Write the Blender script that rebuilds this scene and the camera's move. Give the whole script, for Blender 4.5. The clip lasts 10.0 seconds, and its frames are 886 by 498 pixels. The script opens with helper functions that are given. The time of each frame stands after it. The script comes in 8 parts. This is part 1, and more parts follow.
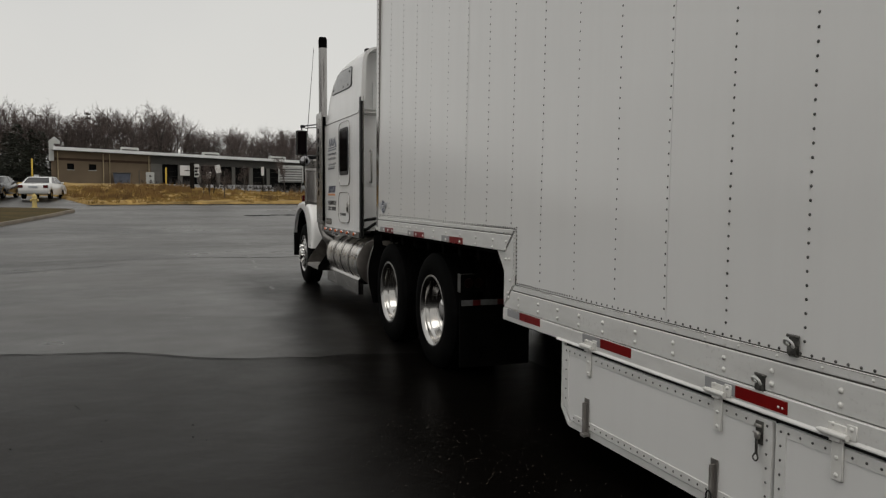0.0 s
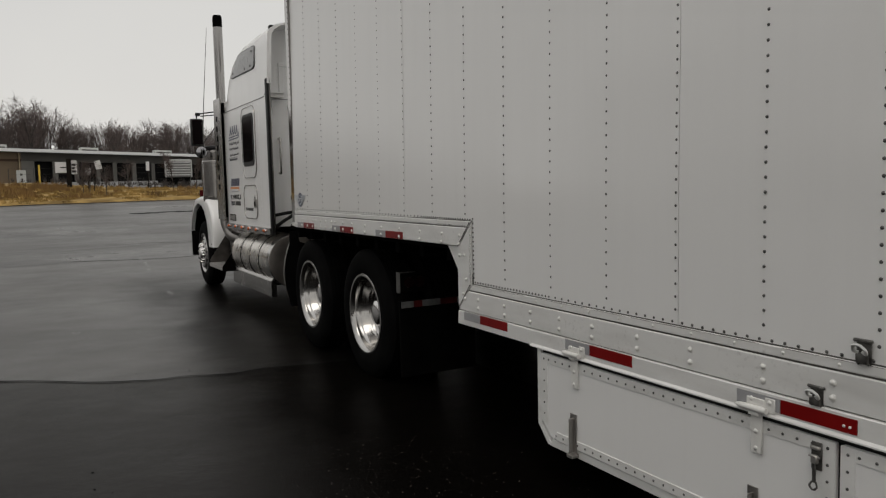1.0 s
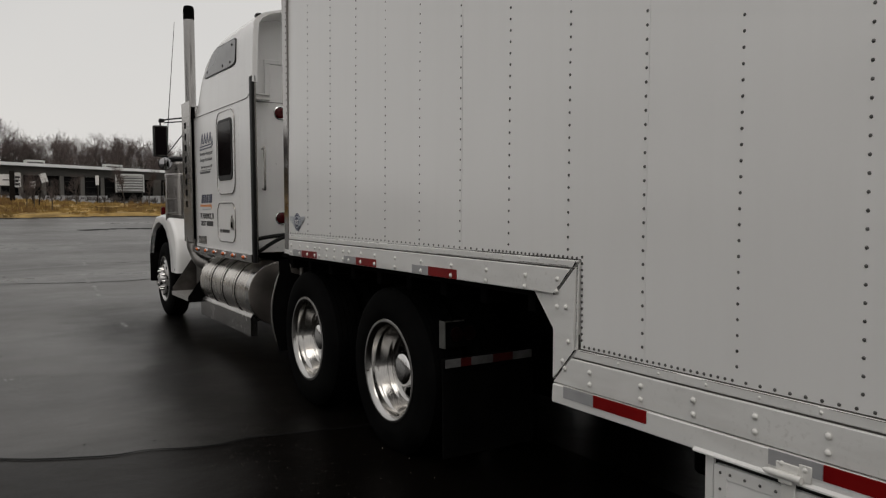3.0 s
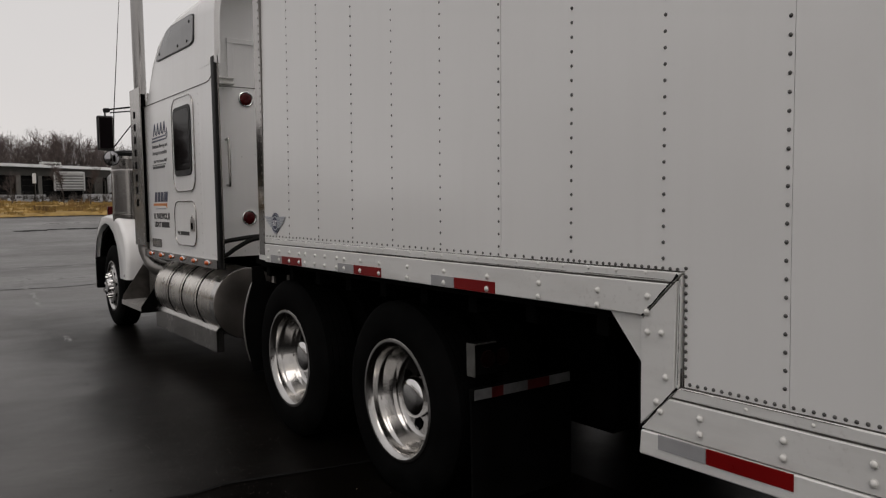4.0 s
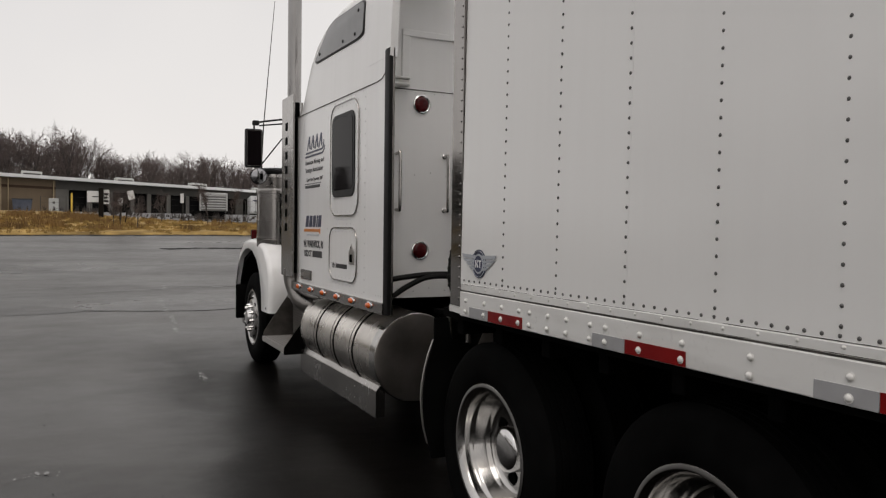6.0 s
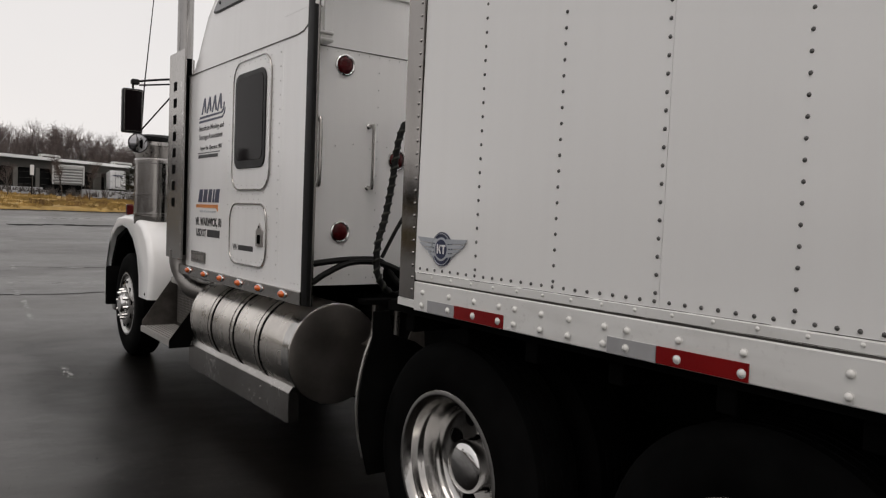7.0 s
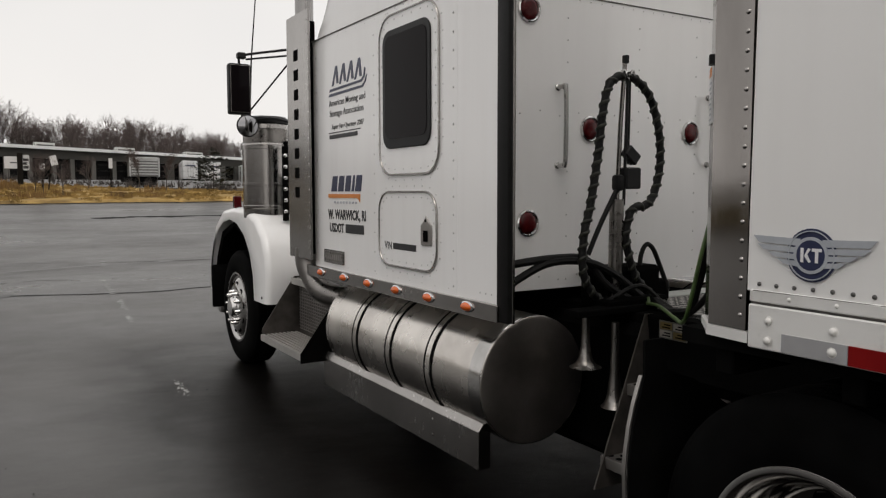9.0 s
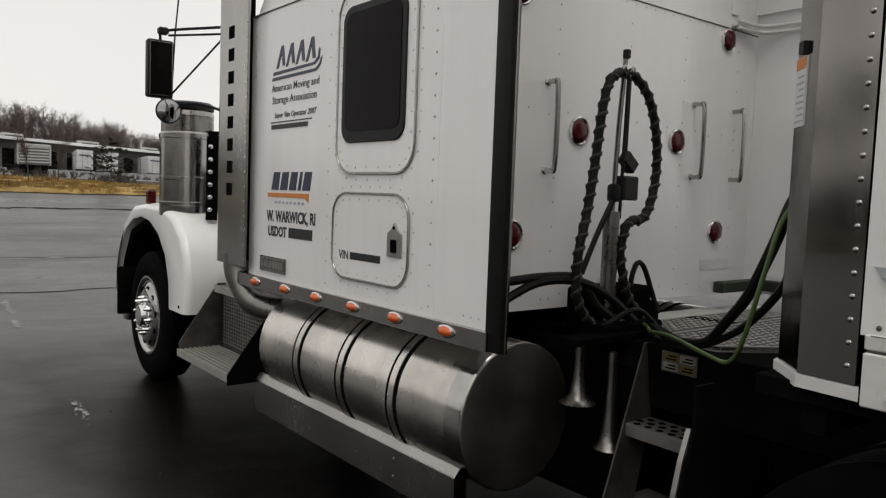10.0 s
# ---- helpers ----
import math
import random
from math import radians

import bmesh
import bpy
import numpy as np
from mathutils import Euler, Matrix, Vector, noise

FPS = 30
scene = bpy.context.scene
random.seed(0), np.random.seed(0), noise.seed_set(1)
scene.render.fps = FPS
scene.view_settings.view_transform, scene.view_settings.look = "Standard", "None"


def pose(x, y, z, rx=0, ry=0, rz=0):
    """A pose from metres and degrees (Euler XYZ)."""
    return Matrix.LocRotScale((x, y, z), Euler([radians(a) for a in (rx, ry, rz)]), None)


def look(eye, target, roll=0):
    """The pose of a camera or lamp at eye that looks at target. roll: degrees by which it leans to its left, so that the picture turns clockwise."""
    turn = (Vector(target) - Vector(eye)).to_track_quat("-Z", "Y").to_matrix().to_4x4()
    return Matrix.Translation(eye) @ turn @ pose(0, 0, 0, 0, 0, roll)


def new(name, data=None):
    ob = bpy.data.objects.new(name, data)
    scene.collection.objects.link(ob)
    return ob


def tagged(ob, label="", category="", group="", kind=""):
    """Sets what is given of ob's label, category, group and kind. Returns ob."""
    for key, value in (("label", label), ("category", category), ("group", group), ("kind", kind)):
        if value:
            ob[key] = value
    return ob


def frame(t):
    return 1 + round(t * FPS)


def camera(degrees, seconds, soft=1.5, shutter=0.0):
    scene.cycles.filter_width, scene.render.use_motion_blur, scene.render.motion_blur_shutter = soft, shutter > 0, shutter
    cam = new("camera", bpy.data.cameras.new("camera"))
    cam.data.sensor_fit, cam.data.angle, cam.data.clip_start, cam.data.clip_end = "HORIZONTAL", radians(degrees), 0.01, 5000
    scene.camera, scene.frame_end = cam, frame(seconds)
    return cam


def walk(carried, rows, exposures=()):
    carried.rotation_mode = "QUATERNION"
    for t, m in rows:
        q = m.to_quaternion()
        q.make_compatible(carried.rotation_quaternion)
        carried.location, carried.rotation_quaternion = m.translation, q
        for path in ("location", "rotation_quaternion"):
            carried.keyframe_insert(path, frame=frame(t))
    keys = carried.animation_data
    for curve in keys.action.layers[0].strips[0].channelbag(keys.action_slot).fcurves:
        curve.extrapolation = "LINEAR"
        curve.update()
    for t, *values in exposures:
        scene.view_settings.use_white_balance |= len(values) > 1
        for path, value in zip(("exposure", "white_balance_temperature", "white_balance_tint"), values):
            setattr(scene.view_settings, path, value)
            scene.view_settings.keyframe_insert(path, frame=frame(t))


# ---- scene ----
cam = camera(60.8, 10.0, 1.25)
PATH = [
    (0, (-2.171, -1.295, 1.504), (-1.471, 0.573, 1.369), 0.3),
    (0.5, (-2.204, -0.908, 1.512), (-1.143, 0.784, 1.41), 0.0),
    (1, (-2.19, -0.565, 1.503), (-1.244, 1.189, 1.337), -1.4),
    (1.5, (-2.143, -0.209, 1.54), (-1.318, 1.609, 1.418), -0.6),
    (2, (-2.184, 0.185, 1.53), (-1.148, 1.893, 1.43), 0.7),
    (2.2, (-2.176, 0.331, 1.546), (-1.091, 2.006, 1.42), -0.4),
    (3.3, (-2.05, 1.097, 1.513), (-1.005, 2.799, 1.404), -0.3),
    (3.5, (-2.048, 1.289, 1.531), (-0.873, 2.904, 1.432), 0.5),
    (4, (-1.96, 1.675, 1.535), (-0.8, 3.299, 1.407), -1.0),
    (4.5, (-1.823, 2.061, 1.548), (-0.765, 3.754, 1.439), 0.6),
    (5, (-1.799, 2.469, 1.522), (-0.677, 4.122, 1.417), 4.1),
    (5.5, (-1.775, 2.852, 1.556), (-0.759, 4.565, 1.378), 1.5),
    (6, (-1.704, 3.208, 1.568), (-0.818, 5.0, 1.515), 0.7),
    (6.2, (-1.69, 3.353, 1.533), (-0.769, 5.128, 1.485), 2.5),
    (7.3, (-1.729, 4.095, 1.546), (-0.521, 5.686, 1.453), 1.3),
    (7.5, (-1.704, 4.229, 1.568), (-0.597, 5.894, 1.516), 0.2),
    (8, (-1.7, 4.531, 1.573), (-0.568, 6.179, 1.539), 2.3),
    (8.5, (-1.767, 4.857, 1.582), (-0.511, 6.411, 1.514), 0.5),
    (9, (-1.749, 5.148, 1.566), (-0.717, 6.855, 1.416), -0.1),
    (9.5, (-1.691, 5.431, 1.584), (-0.725, 7.177, 1.46), -0.5),
    (10, (-1.706, 5.75, 1.565), (-0.471, 7.316, 1.428), 2.1),
]
EXPOSURES = [(0.0, -0.09, 6750, 8), (0.5, -0.13, 6750, 9), (1.0, -0.08, 6750, 9), (1.5, -0.13, 6750, 10), (2.0, -0.10, 6750, 10), (3.5, -0.11, 6750, 10), (4.0, -0.10, 6750, 13), (4.5, -0.08, 6750, 14), (5.0, 0.02, 6750, 13), (5.5, 0.28, 6750, 13), (6.0, 0.16, 6750, 12), (7.5, 0.22, 6750, 13), (8.0, -0.05, 6750, 10), (8.5, -0.07, 6750, 9), (9.0, 0.27, 6750, 11), (9.5, 0.13, 6750, 10), (10.0, 0.24, 6750, 10)]
walk(cam, [(t, look(eye, target, roll)) for t, eye, target, roll in PATH], EXPOSURES)

# ---- world, light ----
world = bpy.data.worlds.new("overcast_sky")
scene.world = world
world.use_nodes = True
wn, wl = world.node_tree.nodes, world.node_tree.links
wbg = wn["Background"]
sky = wn.new("ShaderNodeTexSky")
sky.sky_type, sky.sun_disc = "NISHITA", False
sky.sun_elevation, sky.sun_rotation = radians(48), radians(205)
sky.air_density, sky.dust_density = 1.6, 4.0
wtc = wn.new("ShaderNodeTexCoord")
wno = wn.new("ShaderNodeTexNoise")
wno.inputs["Scale"].default_value, wno.inputs["Detail"].default_value = 1.6, 4.0
wl.new(wtc.outputs["Generated"], wno.inputs["Vector"])
wrp = wn.new("ShaderNodeValToRGB")
wrp.color_ramp.elements[0].position, wrp.color_ramp.elements[0].color = 0.3, (6.6, 6.6, 6.75, 1)
wrp.color_ramp.elements[1].position, wrp.color_ramp.elements[1].color = 0.7, (7.6, 7.55, 7.5, 1)
wl.new(wno.outputs["Fac"], wrp.inputs["Fac"])
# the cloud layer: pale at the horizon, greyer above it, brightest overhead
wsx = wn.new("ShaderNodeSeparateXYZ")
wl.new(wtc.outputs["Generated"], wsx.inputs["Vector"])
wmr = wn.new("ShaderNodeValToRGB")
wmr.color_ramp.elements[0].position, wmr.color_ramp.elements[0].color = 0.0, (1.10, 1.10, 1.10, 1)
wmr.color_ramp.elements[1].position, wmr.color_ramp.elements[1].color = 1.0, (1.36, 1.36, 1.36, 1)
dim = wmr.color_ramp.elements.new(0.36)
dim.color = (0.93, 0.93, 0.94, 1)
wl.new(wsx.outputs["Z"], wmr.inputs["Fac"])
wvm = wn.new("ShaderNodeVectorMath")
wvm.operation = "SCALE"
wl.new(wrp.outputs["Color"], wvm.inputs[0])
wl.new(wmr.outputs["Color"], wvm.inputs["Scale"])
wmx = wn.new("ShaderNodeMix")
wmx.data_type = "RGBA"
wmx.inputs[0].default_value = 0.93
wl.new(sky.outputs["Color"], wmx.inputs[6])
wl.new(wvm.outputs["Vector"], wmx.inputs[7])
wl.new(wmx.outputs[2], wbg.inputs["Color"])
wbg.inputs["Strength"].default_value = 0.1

sun = new("sun", bpy.data.lights.new("sun", "SUN"))
sun.data.energy, sun.data.angle, sun.data.color = 0.5, radians(30), (1.0, 0.97, 0.93)
sun.matrix_world = look((0, 0, 30), (9, 14, 0))


# ---- materials ----
def nodes_of(name):
    m = bpy.data.materials.new(name)
    m.use_nodes = True
    return m, m.node_tree.nodes, m.node_tree.links, m.node_tree.nodes["Principled BSDF"]


def noise_node(n, l, scale, detail=4.0, stretch=None, coord="Object"):
    tc = n.new("ShaderNodeTexCoord")
    no = n.new("ShaderNodeTexNoise")
    no.inputs["Scale"].default_value, no.inputs["Detail"].default_value = scale, detail
    if stretch:
        mp = n.new("ShaderNodeMapping")
        mp.inputs["Scale"].default_value = stretch
        l.new(tc.outputs[coord], mp.inputs["Vector"])
        l.new(mp.outputs["Vector"], no.inputs["Vector"])
    else:
        l.new(tc.outputs[coord], no.inputs["Vector"])
    return no


def ramp_node(n, l, src, p0, c0, p1, c1):
    r = n.new("ShaderNodeValToRGB")
    r.color_ramp.elements[0].position, r.color_ramp.elements[1].position = p0, p1
    r.color_ramp.elements[0].color, r.color_ramp.elements[1].color = (*c0, 1), (*c1, 1)
    l.new(src, r.inputs["Fac"])
    return r


def mix_node(n, l, fac, a, b, mode="MIX"):
    m = n.new("ShaderNodeMix")
    m.data_type, m.blend_type = "RGBA", mode
    for sock, v in ((0, fac), (6, a), (7, b)):
        if isinstance(v, (int, float)):
            m.inputs[sock].default_value = v
        elif isinstance(v, tuple):
            m.inputs[sock].default_value = (*v, 1)
        else:
            l.new(v, m.inputs[sock])
    return m.outputs[2]


def surf(name, c0, c1, rough=(0.4, 0.6), metal=0.0, scale=3.0, fine=60.0, bump=0.15, dist=0.002, coat=0.0, stretch=None, spec=0.5):
    """A surface with broad colour drift, fine grain in gloss and relief."""
    m, n, l, p = nodes_of(name)
    big = noise_node(n, l, scale, 5.0, stretch)
    small = noise_node(n, l, fine, 3.0, stretch)
    r = ramp_node(n, l, big.outputs["Fac"], 0.3, c0, 0.7, c1)
    l.new(r.outputs["Color"], p.inputs["Base Color"])
    mr = n.new("ShaderNodeMapRange")
    mr.inputs["From Min"].default_value, mr.inputs["From Max"].default_value = 0.3, 0.7
    mr.inputs["To Min"].default_value, mr.inputs["To Max"].default_value = rough
    mxv = n.new("ShaderNodeMath")
    mxv.operation = "MULTIPLY_ADD"
    mxv.inputs[1].default_value, mxv.inputs[2].default_value = 0.5, 0.0
    add = n.new("ShaderNodeMath")
    add.operation = "ADD"
    l.new(big.outputs["Fac"], mxv.inputs[0])
    half = n.new("ShaderNodeMath")
    half.operation = "MULTIPLY"
    half.inputs[1].default_value = 0.5
    l.new(small.outputs["Fac"], half.inputs[0])
    l.new(mxv.outputs[0], add.inputs[0])
    l.new(half.outputs[0], add.inputs[1])
    l.new(add.outputs[0], mr.inputs["Value"])
    l.new(mr.outputs["Result"], p.inputs["Roughness"])
    p.inputs["Metallic"].default_value = metal
    p.inputs["Coat Weight"].default_value = coat
    p.inputs["Coat Roughness"].default_value = 0.12
    p.inputs["Specular IOR Level"].default_value = spec
    if bump:
        b = n.new("ShaderNodeBump")
        b.inputs["Strength"].default_value, b.inputs["Distance"].default_value = bump, dist
        l.new(small.outputs["Fac"], b.inputs["Height"])
        l.new(b.outputs["Normal"], p.inputs["Normal"])
    return m


def white_paint(name, base, grime, amount, rough=0.28, run=(9.0, 14.0, 0.7), specks=0.0):
    """Enamel on sheet metal: thin streaks and scuffs along one direction, and blotches of road film."""
    m, n, l, p = nodes_of(name)
    streak = noise_node(n, l, 1.0, 6.0, run)
    blotch = noise_node(n, l, 1.3, 2.0)
    fine = noise_node(n, l, 90.0, 3.0)
    s = ramp_node(n, l, streak.outputs["Fac"], 0.45, (0, 0, 0), 0.8, (amount, amount, amount))
    c = mix_node(n, l, s.outputs["Color"], base, grime)
    if specks:
        dirt = noise_node(n, l, 60.0, 6.0)
        where = noise_node(n, l, 3.0, 3.0)
        d1 = ramp_node(n, l, dirt.outputs["Fac"], 0.56, (0, 0, 0), 0.74, (specks, specks, specks))
        d2 = ramp_node(n, l, where.outputs["Fac"], 0.42, (0, 0, 0), 0.66, (1, 1, 1))
        f = mix_node(n, l, 1.0, d1.outputs["Color"], d2.outputs["Color"], "MULTIPLY")
        c = mix_node(n, l, f, c, (0.16, 0.13, 0.10))
    l.new(c, p.inputs["Base Color"])
    mr = n.new("ShaderNodeMapRange")
    mr.inputs["From Min"].default_value, mr.inputs["From Max"].default_value = 0.2, 0.8
    mr.interpolation_type = "SMOOTHSTEP"
    mr.inputs["To Min"].default_value, mr.inputs["To Max"].default_value = rough - 0.06, rough + 0.06
    l.new(blotch.outputs["Fac"], mr.inputs["Value"])
    l.new(mr.outputs["Result"], p.inputs["Roughness"])
    p.inputs["Specular IOR Level"].default_value = 0.95
    # shallow waves of the sheet between its rivets
    wave = noise_node(n, l, 1.7, 1.0)
    w = n.new("ShaderNodeBump")
    w.inputs["Strength"].default_value, w.inputs["Distance"].default_value = 0.3, 0.02
    l.new(wave.outputs["Fac"], w.inputs["Height"])
    b = n.new("ShaderNodeBump")
    b.inputs["Strength"].default_value, b.inputs["Distance"].default_value = 0.06, 0.001
    l.new(fine.outputs["Fac"], b.inputs["Height"])
    l.new(w.outputs["Normal"], b.inputs["Normal"])
    l.new(b.outputs["Normal"], p.inputs["Normal"])
    return m


M_PANEL = white_paint("trailer_white_enamel", (0.80, 0.795, 0.78), (0.5, 0.48, 0.45), 0.05, 0.20)
M_RAIL = white_paint("rail_white_enamel", (0.72, 0.715, 0.695), (0.25, 0.23, 0.2), 0.26, 0.36, (5.0, 3.0, 14.0), 0.26)
M_CAB = white_paint("cab_white_enamel", (0.89, 0.885, 0.875), (0.5, 0.48, 0.45), 0.08, 0.2)
M_TACK = surf("grey_rivet_head", (0.42, 0.415, 0.405), (0.58, 0.57, 0.56), (0.3, 0.5), 0.2, 30, 200, 0.05)
M_RIVET = surf("dull_rivet_metal", (0.05, 0.048, 0.046), (0.14, 0.135, 0.13), (0.3, 0.5), 0.45, 30, 200, 0.05)
M_BOLT = surf("painted_bolt_head", (0.66, 0.65, 0.62), (0.74, 0.73, 0.7), (0.25, 0.4), 0.0, 20, 200, 0.05)
M_HW = surf("grimy_zinc_hardware", (0.045, 0.043, 0.040), (0.15, 0.145, 0.135), (0.3, 0.5), 0.55, 40, 160, 0.2)
M_WORNZINC = surf("worn_bright_zinc", (0.55, 0.55, 0.53), (0.72, 0.72, 0.70), (0.25, 0.4), 0.6, 20, 120, 0.1)
M_SEAL = surf("dark_joint_seam", (0.05, 0.048, 0.045), (0.12, 0.11, 0.1), (0.6, 0.8), 0, 20, 100, 0.1)
M_RED = surf("red_retroreflective_film", (0.16, 0.002, 0.003), (0.20, 0.004, 0.004), (0.25, 0.4), 0, 8, 260, 0.12, 0.0006, spec=0.22)
M_SILVER = surf("silver_retroreflective_film", (0.30, 0.30, 0.305), (0.36, 0.36, 0.365), (0.3, 0.45), 0, 8, 260, 0.12, 0.0006)
M_STAIN = surf("stainless_sheet", (0.27, 0.257, 0.243), (0.40, 0.385, 0.37), (0.12, 0.3), 1.0, 2.0, 70, 0.05, 0.001, stretch=(1, 1, 0.25))
M_NOSE = surf("stained_stainless_sheet", (0.20, 0.187, 0.176), (0.36, 0.342, 0.326), (0.06, 0.17), 1.0, 3.0, 24, 0.0, 0.001, stretch=(1, 1, 0.35))
M_STACK = surf("hazed_chrome", (0.27, 0.262, 0.255), (0.40, 0.39, 0.38), (0.08, 0.2), 1.0, 3.0, 40, 0.0, stretch=(1, 1, 0.3))
M_STEPSIDE = surf("grimy_step_plate", (0.055, 0.049, 0.044), (0.12, 0.108, 0.098), (0.4, 0.6), 0.6, 9.0, 60, 0.15, 0.001)
M_CHROME = surf("polished_chrome", (0.62, 0.61, 0.6), (0.7, 0.69, 0.68), (0.06, 0.14), 1.0, 3.0, 60, 0.02, 0.001)
M_ALLOY = surf("polished_aluminium", (0.36, 0.352, 0.34), (0.52, 0.51, 0.495), (0.09, 0.2), 1.0, 6.0, 60, 0.04, 0.001)
M_TANK = surf("brushed_aluminium", (0.46, 0.432, 0.40), (0.72, 0.685, 0.64), (0.19, 0.33), 1.0, 3.2, 7, 0.02, 0.001)
M_DECK = surf("grimy_deck_plate", (0.012, 0.011, 0.010), (0.035, 0.033, 0.03), (0.45, 0.65), 0.3, 5, 60, 0.1, 0.001)
M_PIPE = surf("heat_dulled_pipe", (0.16, 0.15, 0.138), (0.30, 0.285, 0.27), (0.2, 0.4), 1.0, 4.0, 40, 0.03, 0.001)
M_TANKEND = surf("dull_tank_end", (0.19, 0.172, 0.159), (0.32, 0.295, 0.276), (0.38, 0.55), 1.0, 3.5, 60, 0.02, 0.001)
M_RIB = surf("bright_worn_ribs", (0.30, 0.285, 0.27), (0.42, 0.405, 0.385), (0.4, 0.55), 0.3, 6, 60, 0.1, 0.001)
M_TREAD = surf("worn_step_metal", (0.28, 0.265, 0.25), (0.42, 0.4, 0.38), (0.35, 0.5), 0.9, 6, 60, 0.2, 0.001)
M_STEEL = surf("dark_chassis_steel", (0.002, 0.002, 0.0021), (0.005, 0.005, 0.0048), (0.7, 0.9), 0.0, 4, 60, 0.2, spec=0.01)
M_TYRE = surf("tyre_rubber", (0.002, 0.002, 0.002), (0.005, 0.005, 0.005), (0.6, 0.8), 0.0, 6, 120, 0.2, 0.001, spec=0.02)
M_BLACK = surf("black_plastic", (0.006, 0.006, 0.0065), (0.011, 0.011, 0.0115), (0.4, 0.55), 0.0, 8, 150, 0.08, 0.001, spec=0.25)
M_RUBBER = surf("black_rubber_hose", (0.005, 0.005, 0.005), (0.010, 0.0098, 0.0095), (0.45, 0.65), 0.0, 15, 150, 0.15, 0.001, spec=0.2)
M_WRAP = surf("grey_spiral_wrap", (0.006, 0.0064, 0.005), (0.036, 0.038, 0.029), (0.4, 0.6), 0.0, 20, 150, 0.1, 0.001, spec=0.3)
M_GREEN = surf("green_electric_cable", (0.045, 0.085, 0.022), (0.075, 0.125, 0.035), (0.3, 0.5), 0.0, 15, 100, 0.1, 0.001)
M_LENS = surf("dark_red_lamp_lens", (0.045, 0.0018, 0.0028), (0.085, 0.0035, 0.0045), (0.15, 0.3), 0.0, 30, 300, 0.1, 0.001, spec=0.3)
# tail lens red, darkened to hold the shade beneath the trailer nose
M_LENS_SHADED = surf("tail_lens_in_shade", (0.006, 0.0012, 0.0012), (0.010, 0.002, 0.002), (0.3, 0.5), 0.0, 30, 200, 0.1, 0.001, spec=0.15)
# silver film darkened in colour for the shade under the trailer
M_SILVER_SHADED = surf("silver_film_in_shade", (0.09, 0.09, 0.092), (0.2, 0.2, 0.2), (0.4, 0.6), 0, 14, 200, 0.12, 0.0006)
M_DULLPLATE = surf("dull_dark_plate", (0.05, 0.048, 0.045), (0.10, 0.098, 0.092), (0.5, 0.7), 0, 14, 120, 0.1, 0.0006)
# red film with the same under-trailer shade in its colour
M_RED_SHADED = surf("red_film_in_shade", (0.05, 0.003, 0.003), (0.10, 0.005, 0.005), (0.4, 0.6), 0, 14, 200, 0.12, 0.0006)
M_AMBER = surf("amber_lamp_lens", (0.55, 0.085, 0.008), (0.65, 0.12, 0.012), (0.12, 0.22), 0.0, 40, 250, 0.15, 0.001, coat=0.5)
M_NAVY = surf("navy_vinyl", (0.012, 0.018, 0.055), (0.018, 0.025, 0.07), (0.3, 0.45), 0, 20, 150, 0.03)
M_PRINT = surf("black_vinyl", (0.008, 0.008, 0.010), (0.014, 0.014, 0.016), (0.35, 0.5), 0, 20, 150, 0.03)
M_GREYV = surf("grey_vinyl", (0.34, 0.36, 0.39), (0.42, 0.44, 0.47), (0.3, 0.45), 0, 20, 150, 0.03)
M_ORANGE = surf("orange_vinyl", (0.62, 0.20, 0.04), (0.7, 0.25, 0.05), (0.3, 0.45), 0, 20, 150, 0.03)
M_DECALWHITE = surf("white_vinyl", (0.7, 0.7, 0.7), (0.76, 0.76, 0.76), (0.3, 0.45), 0, 20, 150, 0.03)
M_VENT = surf("grey_tinted_panel", (0.12, 0.12, 0.123), (0.15, 0.15, 0.153), (0.12, 0.2), 0, 3, 80, 0.02)
M_MIRRORG = surf("mirror_silver", (0.32, 0.32, 0.33), (0.36, 0.36, 0.37), (0.02, 0.04), 1.0, 3, 60, 0.0)
M_GLASS = surf("dark_tinted_glass", (0.005, 0.0036, 0.0042), (0.0075, 0.0055, 0.0062), (0.03, 0.06), 0, 3, 30, 0.0, spec=0.045)
M_BLDG = surf("grey_block_wall", (0.058, 0.056, 0.050), (0.086, 0.082, 0.073), (0.8, 0.95), 0, 0.4, 6, 0.2, 0.01)
M_TAN = surf("tan_stucco_wall", (0.15, 0.11, 0.07), (0.21, 0.155, 0.10), (0.8, 0.95), 0, 0.3, 8, 0.2, 0.01)
M_TANTRIM = surf("brown_band_trim", (0.045, 0.024, 0.012), (0.07, 0.038, 0.02), (0.8, 0.9), 0, 0.5, 8, 0.2, 0.01)
M_FASCIA = surf("pale_metal_fascia", (0.42, 0.43, 0.41), (0.52, 0.53, 0.51), (0.4, 0.6), 0, 0.6, 10, 0.1)
M_EDGE = surf("white_roof_edge", (0.72, 0.73, 0.72), (0.8, 0.81, 0.8), (0.4, 0.6), 0, 0.6, 10, 0.1)
M_TANPIPE = surf("cream_painted_pipe", (0.36, 0.28, 0.17), (0.46, 0.37, 0.23), (0.5, 0.7), 0, 0.8, 20, 0.1)
M_PIER = surf("pale_block_pier", (0.115, 0.11, 0.10), (0.16, 0.152, 0.138), (0.8, 0.95), 0, 0.5, 6, 0.2, 0.01)
M_WHITEBOX = surf("clean_white_trailer", (0.58, 0.58, 0.575), (0.72, 0.72, 0.715), (0.35, 0.5), 0, 0.7, 20, 0.1)
M_CARGLASS = surf("car_window_glass", (0.02, 0.021, 0.022), (0.03, 0.031, 0.032), (0.03, 0.06), 0, 3, 30, 0.0, spec=0.6)
